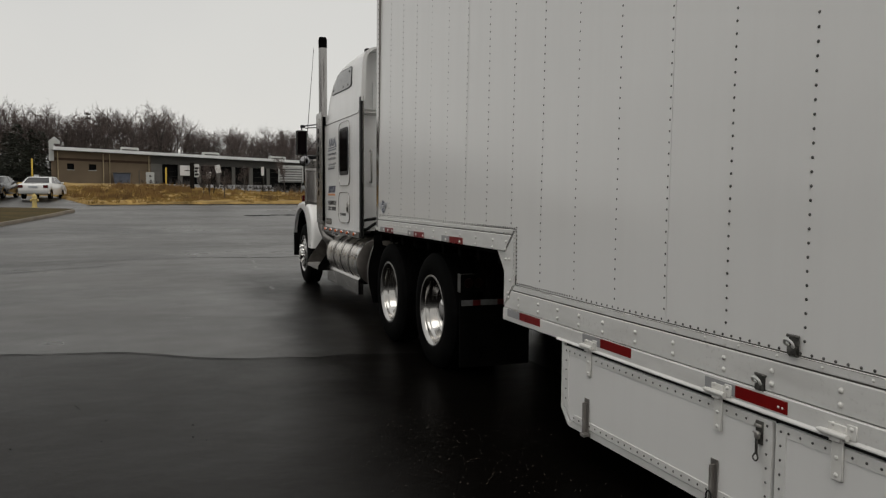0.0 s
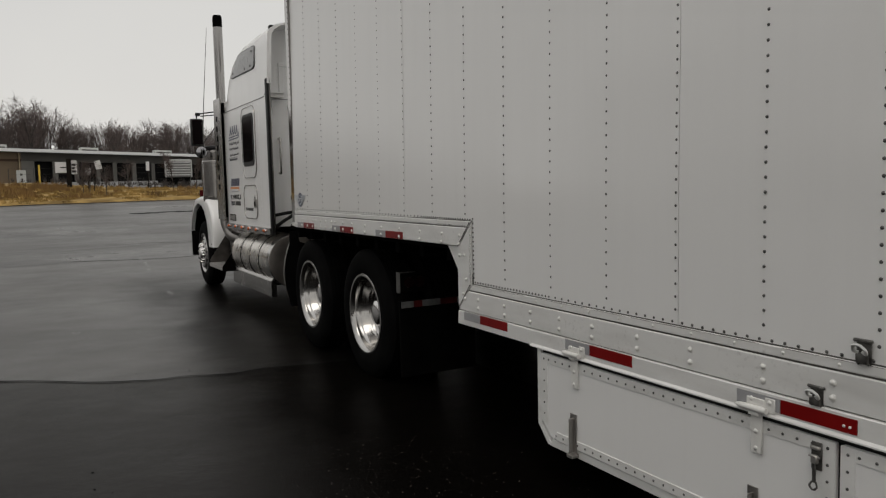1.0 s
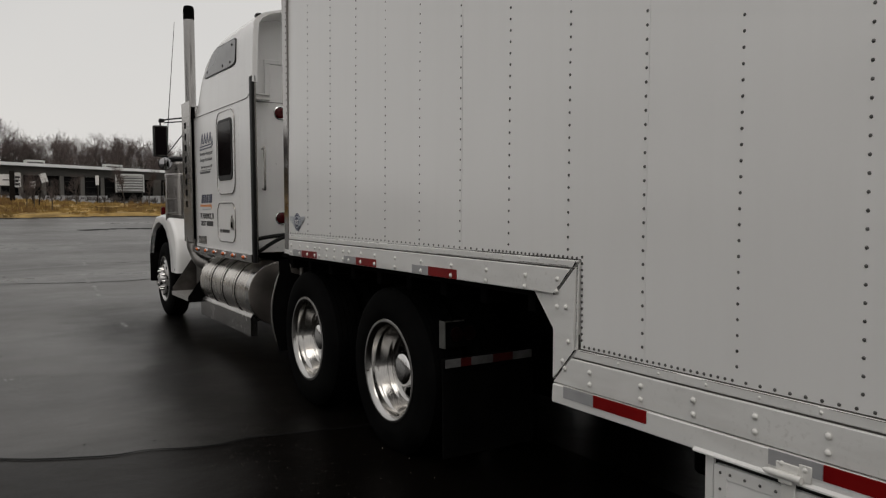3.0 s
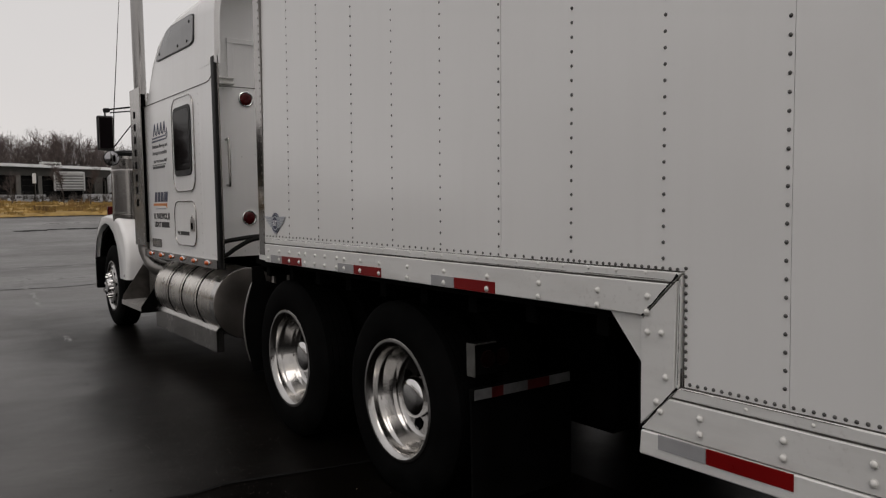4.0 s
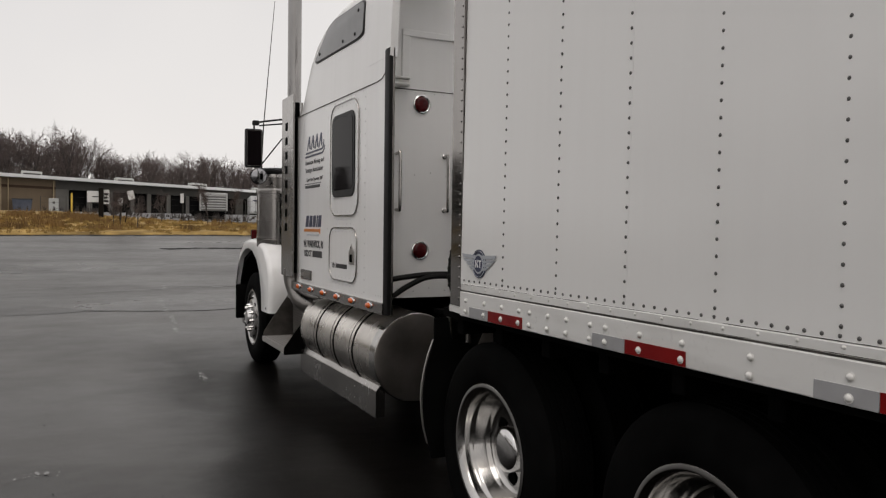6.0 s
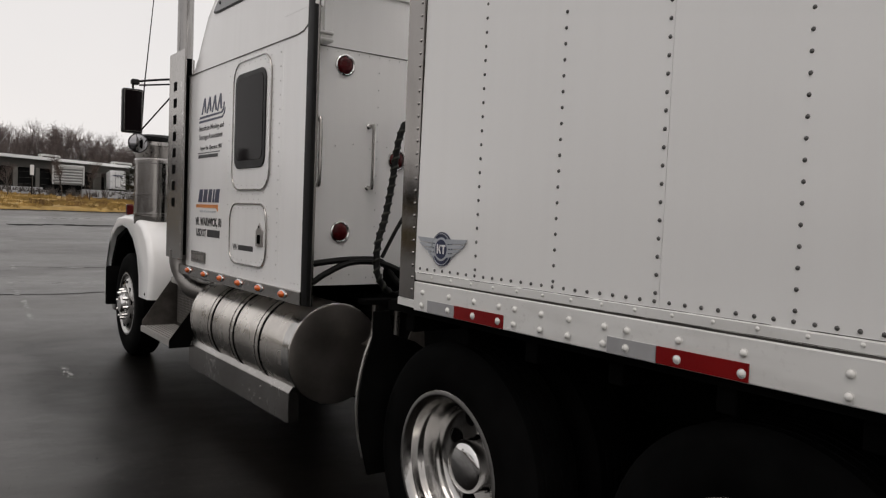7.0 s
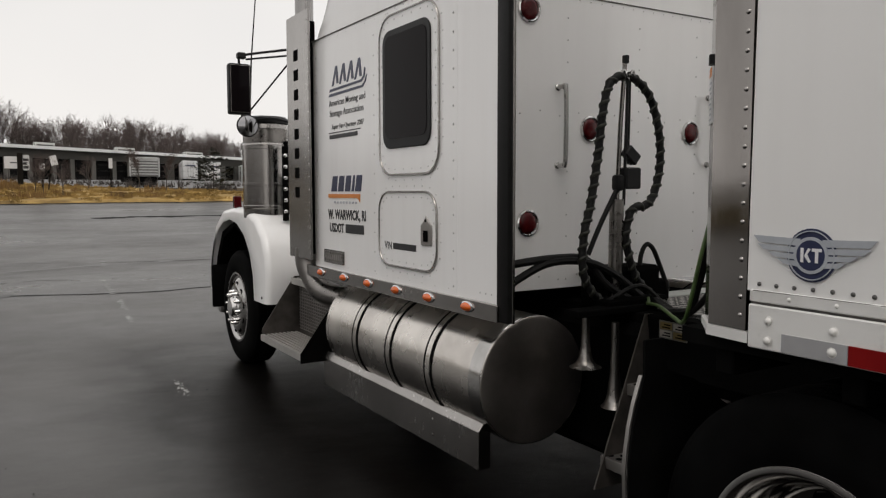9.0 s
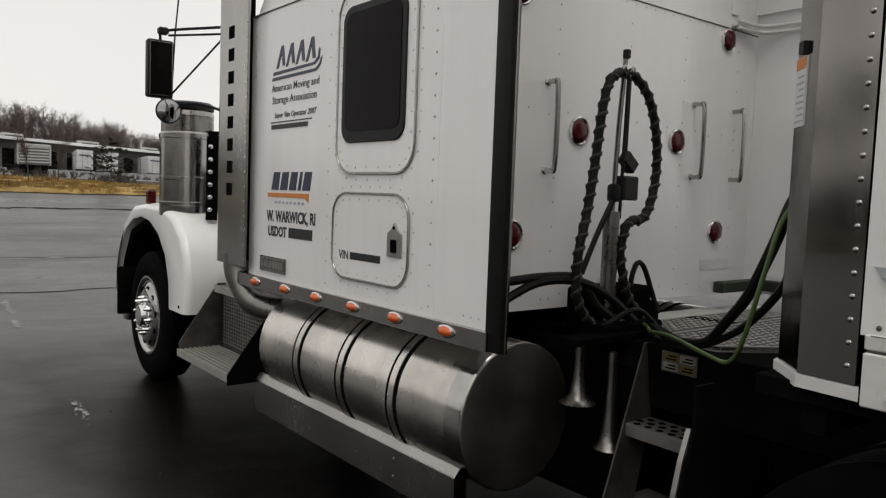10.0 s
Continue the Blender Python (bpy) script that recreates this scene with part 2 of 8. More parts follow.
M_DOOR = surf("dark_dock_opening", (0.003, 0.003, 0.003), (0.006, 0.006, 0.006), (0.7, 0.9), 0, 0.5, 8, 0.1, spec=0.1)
M_SIGN = surf("white_sign_face", (0.6, 0.61, 0.62), (0.68, 0.69, 0.7), (0.4, 0.6), 0, 2, 30, 0.05)
M_POST = surf("dark_wood_post", (0.008, 0.007, 0.006), (0.016, 0.014, 0.012), (0.7, 0.9), 0, 3, 40, 0.3, spec=0.08)
M_DKGREEN = surf("dark_green_steel", (0.012, 0.020, 0.010), (0.025, 0.035, 0.018), (0.5, 0.7), 0, 8, 60, 0.1)
M_GRIMEW = surf("grimy_white_label", (0.16, 0.15, 0.135), (0.26, 0.245, 0.22), (0.5, 0.7), 0, 20, 60, 0.1)
M_DIMYEL = surf("grimy_yellow_label", (0.08, 0.055, 0.012), (0.12, 0.085, 0.02), (0.5, 0.7), 0, 20, 60, 0.1)
M_YELLOW = surf("yellow_paint", (0.55, 0.36, 0.03), (0.65, 0.44, 0.06), (0.4, 0.6), 0, 4, 40, 0.1)
M_HYD = surf("weathered_yellow_iron", (0.5, 0.38, 0.13), (0.6, 0.47, 0.2), (0.5, 0.7), 0, 6, 50, 0.2)
M_BARK = surf("bare_branch_bark", (0.035, 0.029, 0.026), (0.07, 0.06, 0.054), (0.8, 0.95), 0, 0.2, 20, 0.3)
M_BARK2 = surf("reddish_twig_bark", (0.068, 0.051, 0.047), (0.130, 0.100, 0.092), (0.8, 0.95), 0, 0.2, 20, 0.3)
M_FIR = surf("fir_needles", (0.015, 0.018, 0.010), (0.036, 0.040, 0.023), (0.6, 0.8), 0, 2, 30, 0.2)
M_STRAW = surf("dry_straw_grass", (0.11, 0.07, 0.024), (0.42, 0.28, 0.098), (0.8, 0.95), 0, 0.9, 12, 0.2, spec=0.15)
M_STRAW2 = surf("russet_brush", (0.11, 0.064, 0.021), (0.25, 0.145, 0.047), (0.8, 0.95), 0, 0.5, 12, 0.2)
M_LAWN = surf("winter_lawn", (0.035, 0.028, 0.010), (0.085, 0.06, 0.022), (0.85, 0.95), 0, 0.6, 25, 0.4, 0.02, spec=0.08)
M_KERB = surf("stained_concrete_kerb", (0.10, 0.08, 0.055), (0.20, 0.165, 0.12), (0.6, 0.8), 0, 1.2, 30, 0.25, 0.006)
M_CARW = surf("white_car_paint", (0.66, 0.66, 0.65), (0.72, 0.72, 0.71), (0.15, 0.25), 0, 1, 60, 0.02, coat=0.5)
M_CARD = surf("dark_car_paint", (0.012, 0.012, 0.014), (0.02, 0.02, 0.022), (0.15, 0.25), 0, 1, 60, 0.02, coat=0.5)
M_BLUEBIN = surf("faded_blue_steel", (0.05, 0.06, 0.085), (0.09, 0.10, 0.13), (0.5, 0.7), 0, 1.5, 30, 0.1)
M_BOX = surf("white_trailer_box", (0.38, 0.38, 0.37), (0.56, 0.56, 0.55), (0.4, 0.6), 0, 0.7, 20, 0.1)
M_DKGREY = surf("slatted_grey_box", (0.13, 0.13, 0.125), (0.2, 0.2, 0.19), (0.6, 0.8), 0, 0.7, 20, 0.1)


def asphalt_material(name, spec, wet, c0, c1, c2, r0, r1, wear, stain_and_shade=False):
    """Rain-wet asphalt: dark where water stands, paler and rougher where it has dried, with aggregate grain and old crack lines."""
    m, n, l, p = nodes_of(name)
    grain = noise_node(n, l, 120.0, 4.0)
    mid = noise_node(n, l, 2.4, 6.0)
    broad = noise_node(n, l, 0.22, 4.0, (0.8, 1.3, 1.0))
    base = ramp_node(n, l, grain.outputs["Fac"], 0.35, c0, 0.7, c1)
    dry = ramp_node(n, l, broad.outputs["Fac"], wet, (0, 0, 0), wet + 0.10, (1, 1, 1))
    c = mix_node(n, l, dry.outputs["Color"], base.outputs["Color"], c2)
    spots = ramp_node(n, l, mid.outputs["Fac"], 0.3, (0.78, 0.78, 0.78), 0.7, (1.16, 1.16, 1.16))
    c = mix_node(n, l, 1.0, c, spots.outputs["Color"], "MULTIPLY")
    # worn patches with a crisp edge shine less than the sealed surface round them
    worn = noise_node(n, l, 0.30, 4.0, (0.8, 1.3, 1.0))
    shine = ramp_node(n, l, worn.outputs["Fac"], 0.455, (1 - wear, 1 - wear, 1 - wear), 0.50, (1.06, 1.06, 1.06))
    p.inputs["Specular Tint"].default_value = (1.0, 0.955, 0.895, 1)
    gloss = n.new("ShaderNodeMath")
    gloss.operation = "MULTIPLY"
    gloss.inputs[0].default_value = spec
    l.new(shine.outputs["Color"], gloss.inputs[1])
    l.new(gloss.outputs[0], p.inputs["Specular IOR Level"])
    if stain_and_shade:
        # oily, soaked stain with painted truck shade: wavering outline along x = -1, to y = 13
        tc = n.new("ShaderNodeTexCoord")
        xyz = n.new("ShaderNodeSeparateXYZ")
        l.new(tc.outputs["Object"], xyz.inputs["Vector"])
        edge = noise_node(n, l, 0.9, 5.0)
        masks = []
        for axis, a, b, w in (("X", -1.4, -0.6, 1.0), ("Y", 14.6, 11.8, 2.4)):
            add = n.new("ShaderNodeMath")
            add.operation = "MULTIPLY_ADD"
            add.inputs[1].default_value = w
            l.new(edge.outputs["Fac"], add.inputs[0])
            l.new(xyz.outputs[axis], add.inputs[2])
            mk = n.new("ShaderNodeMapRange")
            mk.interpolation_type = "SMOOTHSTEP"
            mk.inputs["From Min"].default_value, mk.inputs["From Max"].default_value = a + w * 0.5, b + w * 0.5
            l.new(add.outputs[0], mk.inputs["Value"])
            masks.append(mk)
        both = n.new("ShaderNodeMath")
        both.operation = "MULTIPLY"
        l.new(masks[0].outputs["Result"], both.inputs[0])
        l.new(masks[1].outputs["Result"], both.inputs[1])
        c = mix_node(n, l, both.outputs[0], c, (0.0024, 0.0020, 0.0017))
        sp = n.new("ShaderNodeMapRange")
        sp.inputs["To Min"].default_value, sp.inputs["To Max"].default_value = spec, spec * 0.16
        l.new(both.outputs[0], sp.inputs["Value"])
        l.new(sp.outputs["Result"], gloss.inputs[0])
    l.new(c, p.inputs["Base Color"])
    mr = n.new("ShaderNodeMapRange")
    mr.inputs["From Min"].default_value, mr.inputs["From Max"].default_value = 0.35, 0.65
    mr.inputs["To Min"].default_value, mr.inputs["To Max"].default_value = r0, r1
    l.new(broad.outputs["Fac"], mr.inputs["Value"])
    ad = n.new("ShaderNodeMath")
    ad.operation = "MULTIPLY_ADD"
    ad.inputs[1].default_value, ad.inputs[2].default_value = 0.12, -0.05
    l.new(mid.outputs["Fac"], ad.inputs[0])
    su = n.new("ShaderNodeMath")
    su.operation = "ADD"
    l.new(mr.outputs["Result"], su.inputs[0])
    l.new(ad.outputs[0], su.inputs[1])
    rub = ramp_node(n, l, worn.outputs["Fac"], 0.45, (0.06 * wear, 0.06 * wear, 0.06 * wear), 0.51, (0, 0, 0))
    su2 = n.new("ShaderNodeMath")
    su2.operation = "ADD"
    l.new(su.outputs[0], su2.inputs[0])
    l.new(rub.outputs["Color"], su2.inputs[1])
    l.new(su2.outputs[0], p.inputs["Roughness"])
    b = n.new("ShaderNodeBump")
    b.inputs["Strength"].default_value, b.inputs["Distance"].default_value = 0.35, 0.004
    l.new(grain.outputs["Fac"], b.inputs["Height"])
    b2 = n.new("ShaderNodeBump")
    b2.inputs["Strength"].default_value, b2.inputs["Distance"].default_value = 0.25, 0.03
    l.new(mid.outputs["Fac"], b2.inputs["Height"])
    l.new(b.outputs["Normal"], b2.inputs["Normal"])
    l.new(b2.outputs["Normal"], p.inputs["Normal"])
    return m


# both pavements carry the stain and the truck's shade in their colour
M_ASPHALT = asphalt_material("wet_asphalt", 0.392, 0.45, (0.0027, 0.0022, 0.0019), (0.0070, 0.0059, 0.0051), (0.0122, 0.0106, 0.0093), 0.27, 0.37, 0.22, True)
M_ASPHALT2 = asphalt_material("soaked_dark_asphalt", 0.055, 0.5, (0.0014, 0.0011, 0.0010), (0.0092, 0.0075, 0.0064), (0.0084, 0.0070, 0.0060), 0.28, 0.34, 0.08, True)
M_ASPHALT3 = asphalt_material("rain_dark_asphalt", 0.18, 0.45, (0.0034, 0.0030, 0.0027), (0.0080, 0.0072, 0.0066), (0.0125, 0.0116, 0.0108), 0.27, 0.36, 0.15)
M_WETGRIT = surf("wet_brown_grit", (0.035, 0.028, 0.023), (0.16, 0.13, 0.105), (0.3, 0.5), 0, 90, 200, 0.1)
M_YARD = surf("grey_yard_paving", (0.035, 0.033, 0.030), (0.075, 0.071, 0.066), (0.4, 0.6), 0, 0.4, 20, 0.15)
M_PATCH = surf("sealed_crack_line", (0.003, 0.003, 0.003), (0.006, 0.006, 0.006), (0.6, 0.9), 0, 3, 60, 0.2, spec=0.08)
M_FADED = surf("faded_grey_line", (0.03, 0.03, 0.029), (0.15, 0.15, 0.146), (0.35, 0.5), 0, 2.5, 40, 0.2)
M_LINE = surf("worn_white_line", (0.11, 0.11, 0.107), (0.40, 0.40, 0.39), (0.4, 0.6), 0, 5, 40, 0.2)


# ---- building blocks ----
def origin_of(ob):
    v = Vector((0, 0, 0))
    while ob is not None:
        v += ob.location
        ob = ob.parent
    return v


def thing(name, base, label, category, group="", kind=""):
    ob = new(name)
    ob.empty_display_size = 0.1
    ob.location = base
    return tagged(ob, label, category, group, kind)


def mesh_of(bm, name, material, smooth=False, angle=35):
    me = bpy.data.meshes.new(name)
    bm.normal_update()
    if smooth:
        lim = radians(angle)
        for e in bm.edges:
            e.smooth = len(e.link_faces) == 2 and e.calc_face_angle(0.0) < lim
        for fc in bm.faces:
            fc.smooth = True
    bm.to_mesh(me)
    bm.free()
    me.materials.append(material)
    return me


def part(name, bm, material, parent, label="", smooth=False, angle=35):
    """One mesh under a thing or a part; the bmesh is in world places."""
    bm.transform(Matrix.Translation(-origin_of(parent)))
    ob = new(name, mesh_of(bm, name, material, smooth, angle))
    ob.parent = parent
    return tagged(ob, label)


def single(name, bm, material, label, category, kind="", group="", smooth=False, base=None):
    base = Vector(base) if base is not None else Vector((0, 0, 0))
    bm.transform(Matrix.Translation(-base))
    ob = new(name, mesh_of(bm, name, material, smooth))
    ob.location = base
    return tagged(ob, label, category, group, kind)


def shared(name, me, at, parent, label="", turn=None):
    """A further piece on mesh data that other pieces use too."""
    ob = new(name, me)
    ob.parent = parent
    ob.location = Vector(at) - origin_of(parent)
    if turn:
        ob.rotation_euler = turn
    return tagged(ob, label)


def box(bm, lo, hi, bev=0.0, seg=1):
    (x0, y0, z0), (x1, y1, z1) = lo, hi
    vs = [bm.verts.new(c) for c in ((x0, y0, z0), (x1, y0, z0), (x1, y1, z0), (x0, y1, z0), (x0, y0, z1), (x1, y0, z1), (x1, y1, z1), (x0, y1, z1))]
    fs = [bm.faces.new([vs[i] for i in q]) for q in ((3, 2, 1, 0), (4, 5, 6, 7), (0, 1, 5, 4), (1, 2, 6, 5), (2, 3, 7, 6), (3, 0, 4, 7))]
    if bev:
        es = list({e for fc in fs for e in fc.edges})
        bmesh.ops.bevel(bm, geom=es, offset=bev, segments=seg, affect="EDGES", profile=0.5)
    return bm


def prism(bm, pts, axis, a, b, bev=0.0):
    """A flat outline pushed along an axis from a to b. pts: for x (y, z), for y (x, z), for z (x, y)."""
    def at(u, v, w):
        return {"x": (w, u, v), "y": (u, w, v), "z": (u, v, w)}[axis]
    va = [bm.verts.new(at(u, v, a)) for u, v in pts]
    vb = [bm.verts.new(at(u, v, b)) for u, v in pts]
    fs = [bm.faces.new(va), bm.faces.new(vb[::-1])]
    k = len(pts)
    fs += [bm.faces.new((va[i], vb[i], vb[(i + 1) % k], va[(i + 1) % k])) for i in range(k)]
    bmesh.ops.recalc_face_normals(bm, faces=fs)
    if bev:
        bmesh.ops.bevel(bm, geom=list({e for fc in fs for e in fc.edges}), offset=bev, segments=1, affect="EDGES", profile=0.5)
    return bm


def frame_of(way):
    w = Vector(way).normalized()
    u = w.cross(Vector((0, 0, 1)) if abs(w.z) < 0.9 else Vector((1, 0, 0))).normalized()
    return u, w.cross(u), w


def lathe(bm, base, way, profile, seg=24, close=False):
    """Rings of (radius, along) round a line from base. A radius of 0 ends in a point."""
    u, v, w = frame_of(way)
    base = Vector(base)
    rings = []
    for r, h in profile:
        c = base + w * h
        if r <= 1e-6:
            rings.append([bm.verts.new(c)])
        else:
            rings.append([bm.verts.new(c + (u * math.cos(a) + v * math.sin(a)) * r) for a in (2 * math.pi * i / seg for i in range(seg))])
    fs = []
    pairs = list(zip(rings, rings[1:])) + ([(rings[-1], rings[0])] if close else [])
    for p, q in pairs:
        for i in range(seg):
            j = (i + 1) % seg
            if len(p) == 1 and len(q) == 1:
                continue
            if len(p) == 1:
                fs.append(bm.faces.new((p[0], q[i], q[j])))
            elif len(q) == 1:
                fs.append(bm.faces.new((p[i], q[0], p[j])))
            else:
                fs.append(bm.faces.new((p[i], q[i], q[j], p[j])))
    bmesh.ops.recalc_face_normals(bm, faces=fs)
    return bm


def rod(bm, a, b, r0, r1=None, seg=10):
    a, b = Vector(a), Vector(b)
    n = (b - a).length
    return lathe(bm, a, b - a, [(0, 0), (r0, 0), (r0 if r1 is None else r1, n), (0, n)], seg)


def tube(bm, pts, r, seg=8, closed=False, radii=None):
    """A round bar along a line of points."""
    pts = [Vector(p) for p in pts]
    k = len(pts)
    rings, u = [], None
    for i, p in enumerate(pts):
        w = (pts[(i + 1) % k] - pts[i - 1]) if closed else (pts[min(i + 1, k - 1)] - pts[max(i - 1, 0)])
        w.normalize()
        if u is None:
            u = frame_of(w)[0]
        u = (u - w * u.dot(w)).normalized()
        v = w.cross(u)
        rr = radii[i] if radii else r
        rings.append([bm.verts.new(p + (u * math.cos(a) + v * math.sin(a)) * rr) for a in (2 * math.pi * j / seg for j in range(seg))])
    fs = []
    for i in range(k if closed else k - 1):
        p, q = rings[i], rings[(i + 1) % k]
        fs += [bm.faces.new((p[j], p[(j + 1) % seg], q[(j + 1) % seg], q[j])) for j in range(seg)]
    if not closed:
        fs += [bm.faces.new(rings[0][::-1]), bm.faces.new(rings[-1])]
    bmesh.ops.recalc_face_normals(bm, faces=fs)
    return bm


def curve_pts(ctrl, n=8):
    """A smooth line through the given points."""
    c = [Vector(p) for p in ctrl]
    c = [c[0] * 2 - c[1]] + c + [c[-1] * 2 - c[-2]]
    out = []
    for i in range(1, len(c) - 2):
        for k in range(n):
            t = k / n
            a, b, d, e = c[i - 1], c[i], c[i + 1], c[i + 2]
            out.append(0.5 * ((2 * b) + (d - a) * t + (2 * a - 5 * b + 4 * d - e) * t * t + (3 * b - a - 3 * d + e) * t ** 3))
    out.append(c[-2])
    return out


def dome(bm, at, way, r, h, seg=8):
    return lathe(bm, at, way, [(r, 0), (r * 0.86, h * 0.55), (r * 0.5, h * 0.9), (0, h)], seg)


def rounded(w0, w1, h0, h1, r, n=5):
    """A rounded rectangle as an outline."""
    out = []
    for cx, cy, a0 in ((w1 - r, h1 - r, 0), (w0 + r, h1 - r, 90), (w0 + r, h0 + r, 180), (w1 - r, h0 + r, 270)):
        out += [(cx + r * math.cos(radians(a0 + 90 * i / n)), cy + r * math.sin(radians(a0 + 90 * i / n))) for i in range(n + 1)]
    return out


def wave(x, y, z, s):
    return noise.noise(Vector((x * s, y * s, z * s)))


def lettering(text, size, bold=0.0, shear=0.0, width=1.0):
    """Flat letters of the built-in font as a bmesh in the x, y plane, from the left end of the line."""
    cu = bpy.data.curves.new("lettering", "FONT")
    cu.body, cu.size, cu.offset, cu.shear, cu.resolution_u, cu.extrude = text, size, bold, shear, 2, 0.0006
    ob = bpy.data.objects.new("lettering", cu)
    scene.collection.objects.link(ob)
    me = ob.to_mesh()
    bm = bmesh.new()
    bm.from_mesh(me)
    ob.to_mesh_clear()
    bpy.data.objects.remove(ob)
    bpy.data.curves.remove(cu)
    bmesh.ops.scale(bm, vec=(width, 1, 1), verts=bm.verts)
    return bm


def on_side(bm, x, y, z):
    """Turns flat letters to face -x, their line running towards -y, from (y, z) on the plane x."""
    bm.transform(Matrix(((0, 0, -1, x), (-1, 0, 0, y), (0, 1, 0, z), (0, 0, 0, 1))))
    return bm


def fitted(text, length, height, **kw):
    """Letters scaled to a given length and capital height."""
    bm = lettering(text, 1.0, **kw)
    xs, ys = [v.co.x for v in bm.verts], [v.co.y for v in bm.verts]
    up = max(ys)
    bm.transform(Matrix.Diagonal((length / (max(xs) - min(xs)), height / up, 1, 1)) @ Matrix.Translation((-min(xs), 0, 0)))
    return bm


# ---- ground ----
def lie(y):
    """Height of the ground: level by the truck, rising gently across the lot to the yard behind."""
    if y < 14:
        return 0.0
    if y < 42:
        return 0.0009 * (y - 14) ** 2
    return min(0.7056 + 0.0504 * (y - 42), 2.75)


def sheet(xs, ys, lift, inside=None):
    bm = bmesh.new()
    vs = {}
    for i, x in enumerate(xs):
        for j, y in enumerate(ys):
            vs[i, j] = bm.verts.new((x, y, lie(y) + lift(x, y)))
    for i in range(len(xs) - 1):
        for j in range(len(ys) - 1):
            if inside is None or inside((xs[i] + xs[i + 1]) / 2, (ys[j] + ys[j + 1]) / 2):
                bm.faces.new((vs[i, j], vs[i + 1, j], vs[i + 1, j + 1], vs[i, j + 1]))
    for v in [v for v in bm.verts if not v.link_faces]:
        bm.verts.remove(v)
    return bm


def bank_edge(x):
    return 48.2 + 0.12 * x - 0.006 * x * x + 0.25 * wave(x, 1, 0, 0.5) if x > -6 else min(47.2 + (-6 - x) * 3.3, 58.0)


def steps(*spans):
    out = []
    for a, b, n in spans:
        out += [a + (b - a) * i / n for i in range(n)]
    return out + [spans[-1][1]]


GX = steps((-900, -100, 4), (-100, 100, 20), (100, 900, 4))
GY = steps((-200, 0, 4), (0, 14, 2), (14, 84, 35), (84, 140, 4), (140, 1800, 6))
single("ground", sheet(GX, GY, lambda x, y: -0.06), M_LAWN, "flat winter ground of brown grass and soil", "ground", "structure")

LOT_X = steps((-70, -12, 12), (-12, 14, 52), (14, 80, 12))
LOT_Y = steps((-60, -4, 14), (-4, 14, 36), (14, 62, 48))


def lot_top(x, y):
    return lie(y) + 0.006 * wave(x, y, 0, 0.35)


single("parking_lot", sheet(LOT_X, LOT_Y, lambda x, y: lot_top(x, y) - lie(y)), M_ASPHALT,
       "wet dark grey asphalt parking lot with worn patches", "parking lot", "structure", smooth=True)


def seam_y(x):
    line = ((-40, 14.0), (-12, 8.7), (-5, 7.0), (-3, 6.56), (-2.52, 6.46), (-2.2, 6.25), (-1.88, 5.97), (-1.45, 5.76), (-1.16, 5.76), (-0.89, 5.62), (-0.59, 5.66), (0.5, 5.4), (2, 5.2))
    for (xa, ya), (xb, yb) in zip(line, line[1:]):
        if x <= xb:
            break
    return ya + (yb - ya) * (x - xa) / (xb - xa) + 0.02 * wave(x, 0, 3, 1.5) + 0.015 * wave(x, 0, 9, 5.0)


def near_pavement():
    """The newer, darker asphalt on which the truck stands, ending in a ragged edge across the lot."""
    bm = bmesh.new()
    xs = [-40 + 0.2 * i for i in range(206)]
    far = [bm.verts.new((x, seam_y(x), 0.012)) for x in xs]
    low = [bm.verts.new((x, seam_y(x) + 0.012, -0.02)) for x in xs]
    rows = [[bm.verts.new((x, seam_y(x) * k - 30 * (1 - k), 0.012 + 0.004 * wave(x, k * 30, 5, 0.5))) for x in xs] for k in (0.97, 0.9, 0.75, 0.5, 0.0)]
    for a, b in zip([low, far] + rows, [far] + rows):
        for i in range(len(xs) - 1):
            bm.faces.new((b[i], b[i + 1], a[i + 1], a[i]))
    return bm


single("near_pavement", near_pavement(), M_ASPHALT2, "darker soaked asphalt strip with ragged edge, the truck's shade painted in", "pavement", "structure", smooth=True)


def ribbon(pts, width, lift, ragged=0.0, seed=0.0, level=None):
    bm = bmesh.new()
    pts = [Vector((*p, 0)) for p in pts]
    line = curve_pts(pts, 10)
    a, b = [], []
    for i, p in enumerate(line):
        w = (line[min(i + 1, len(line) - 1)] - line[max(i - 1, 0)]).normalized()
        s = Vector((-w.y, w.x, 0))
        k = width * (1 + ragged * wave(p.x, p.y, seed, 3.0))
        p = p + s * (ragged * 0.2 if level is None else 0.006) * wave(p.x, p.y, seed + 7, 1.5)
        for side, out in ((s, a), (-s, b)):
            q = p + side * k / 2
            out.append(bm.verts.new((q.x, q.y, (lot_top(q.x, q.y) if level is None else level) + lift)))
    for i in range(len(line) - 1):
        bm.faces.new((b[i], b[i + 1], a[i + 1], a[i]))
    return bm


def flecks(x0, y0, x1, y1, w, seed):
    """What is left of a painted dash: ragged chips of paint along its line."""
    r = random.Random(60 + seed)
    bm = bmesh.new()
    for _ in range(int(70 * (y1 - y0)) + 26):
        f = r.random()
        x, y = x0 + (x1 - x0) * f + r.gauss(0, w * 0.45), y0 + (y1 - y0) * f + r.gauss(0, 0.03)
        s = (r.uniform(0.003, 0.011) + (0.016 if r.random() < 0.12 else 0.0)) * (1.0 if y0 < 14 else 1.9)
        ring = []
        for k in range(6):
            a = 1.047 * k
            q = s * r.uniform(0.4, 1.0)
            ring.append(bm.verts.new((x + q * math.cos(a) * 0.8, y + q * math.sin(a) * 1.6, lot_top(x, y) + 0.004 + 0.003 * r.random())))
        bm.faces.new(ring)
    return bm


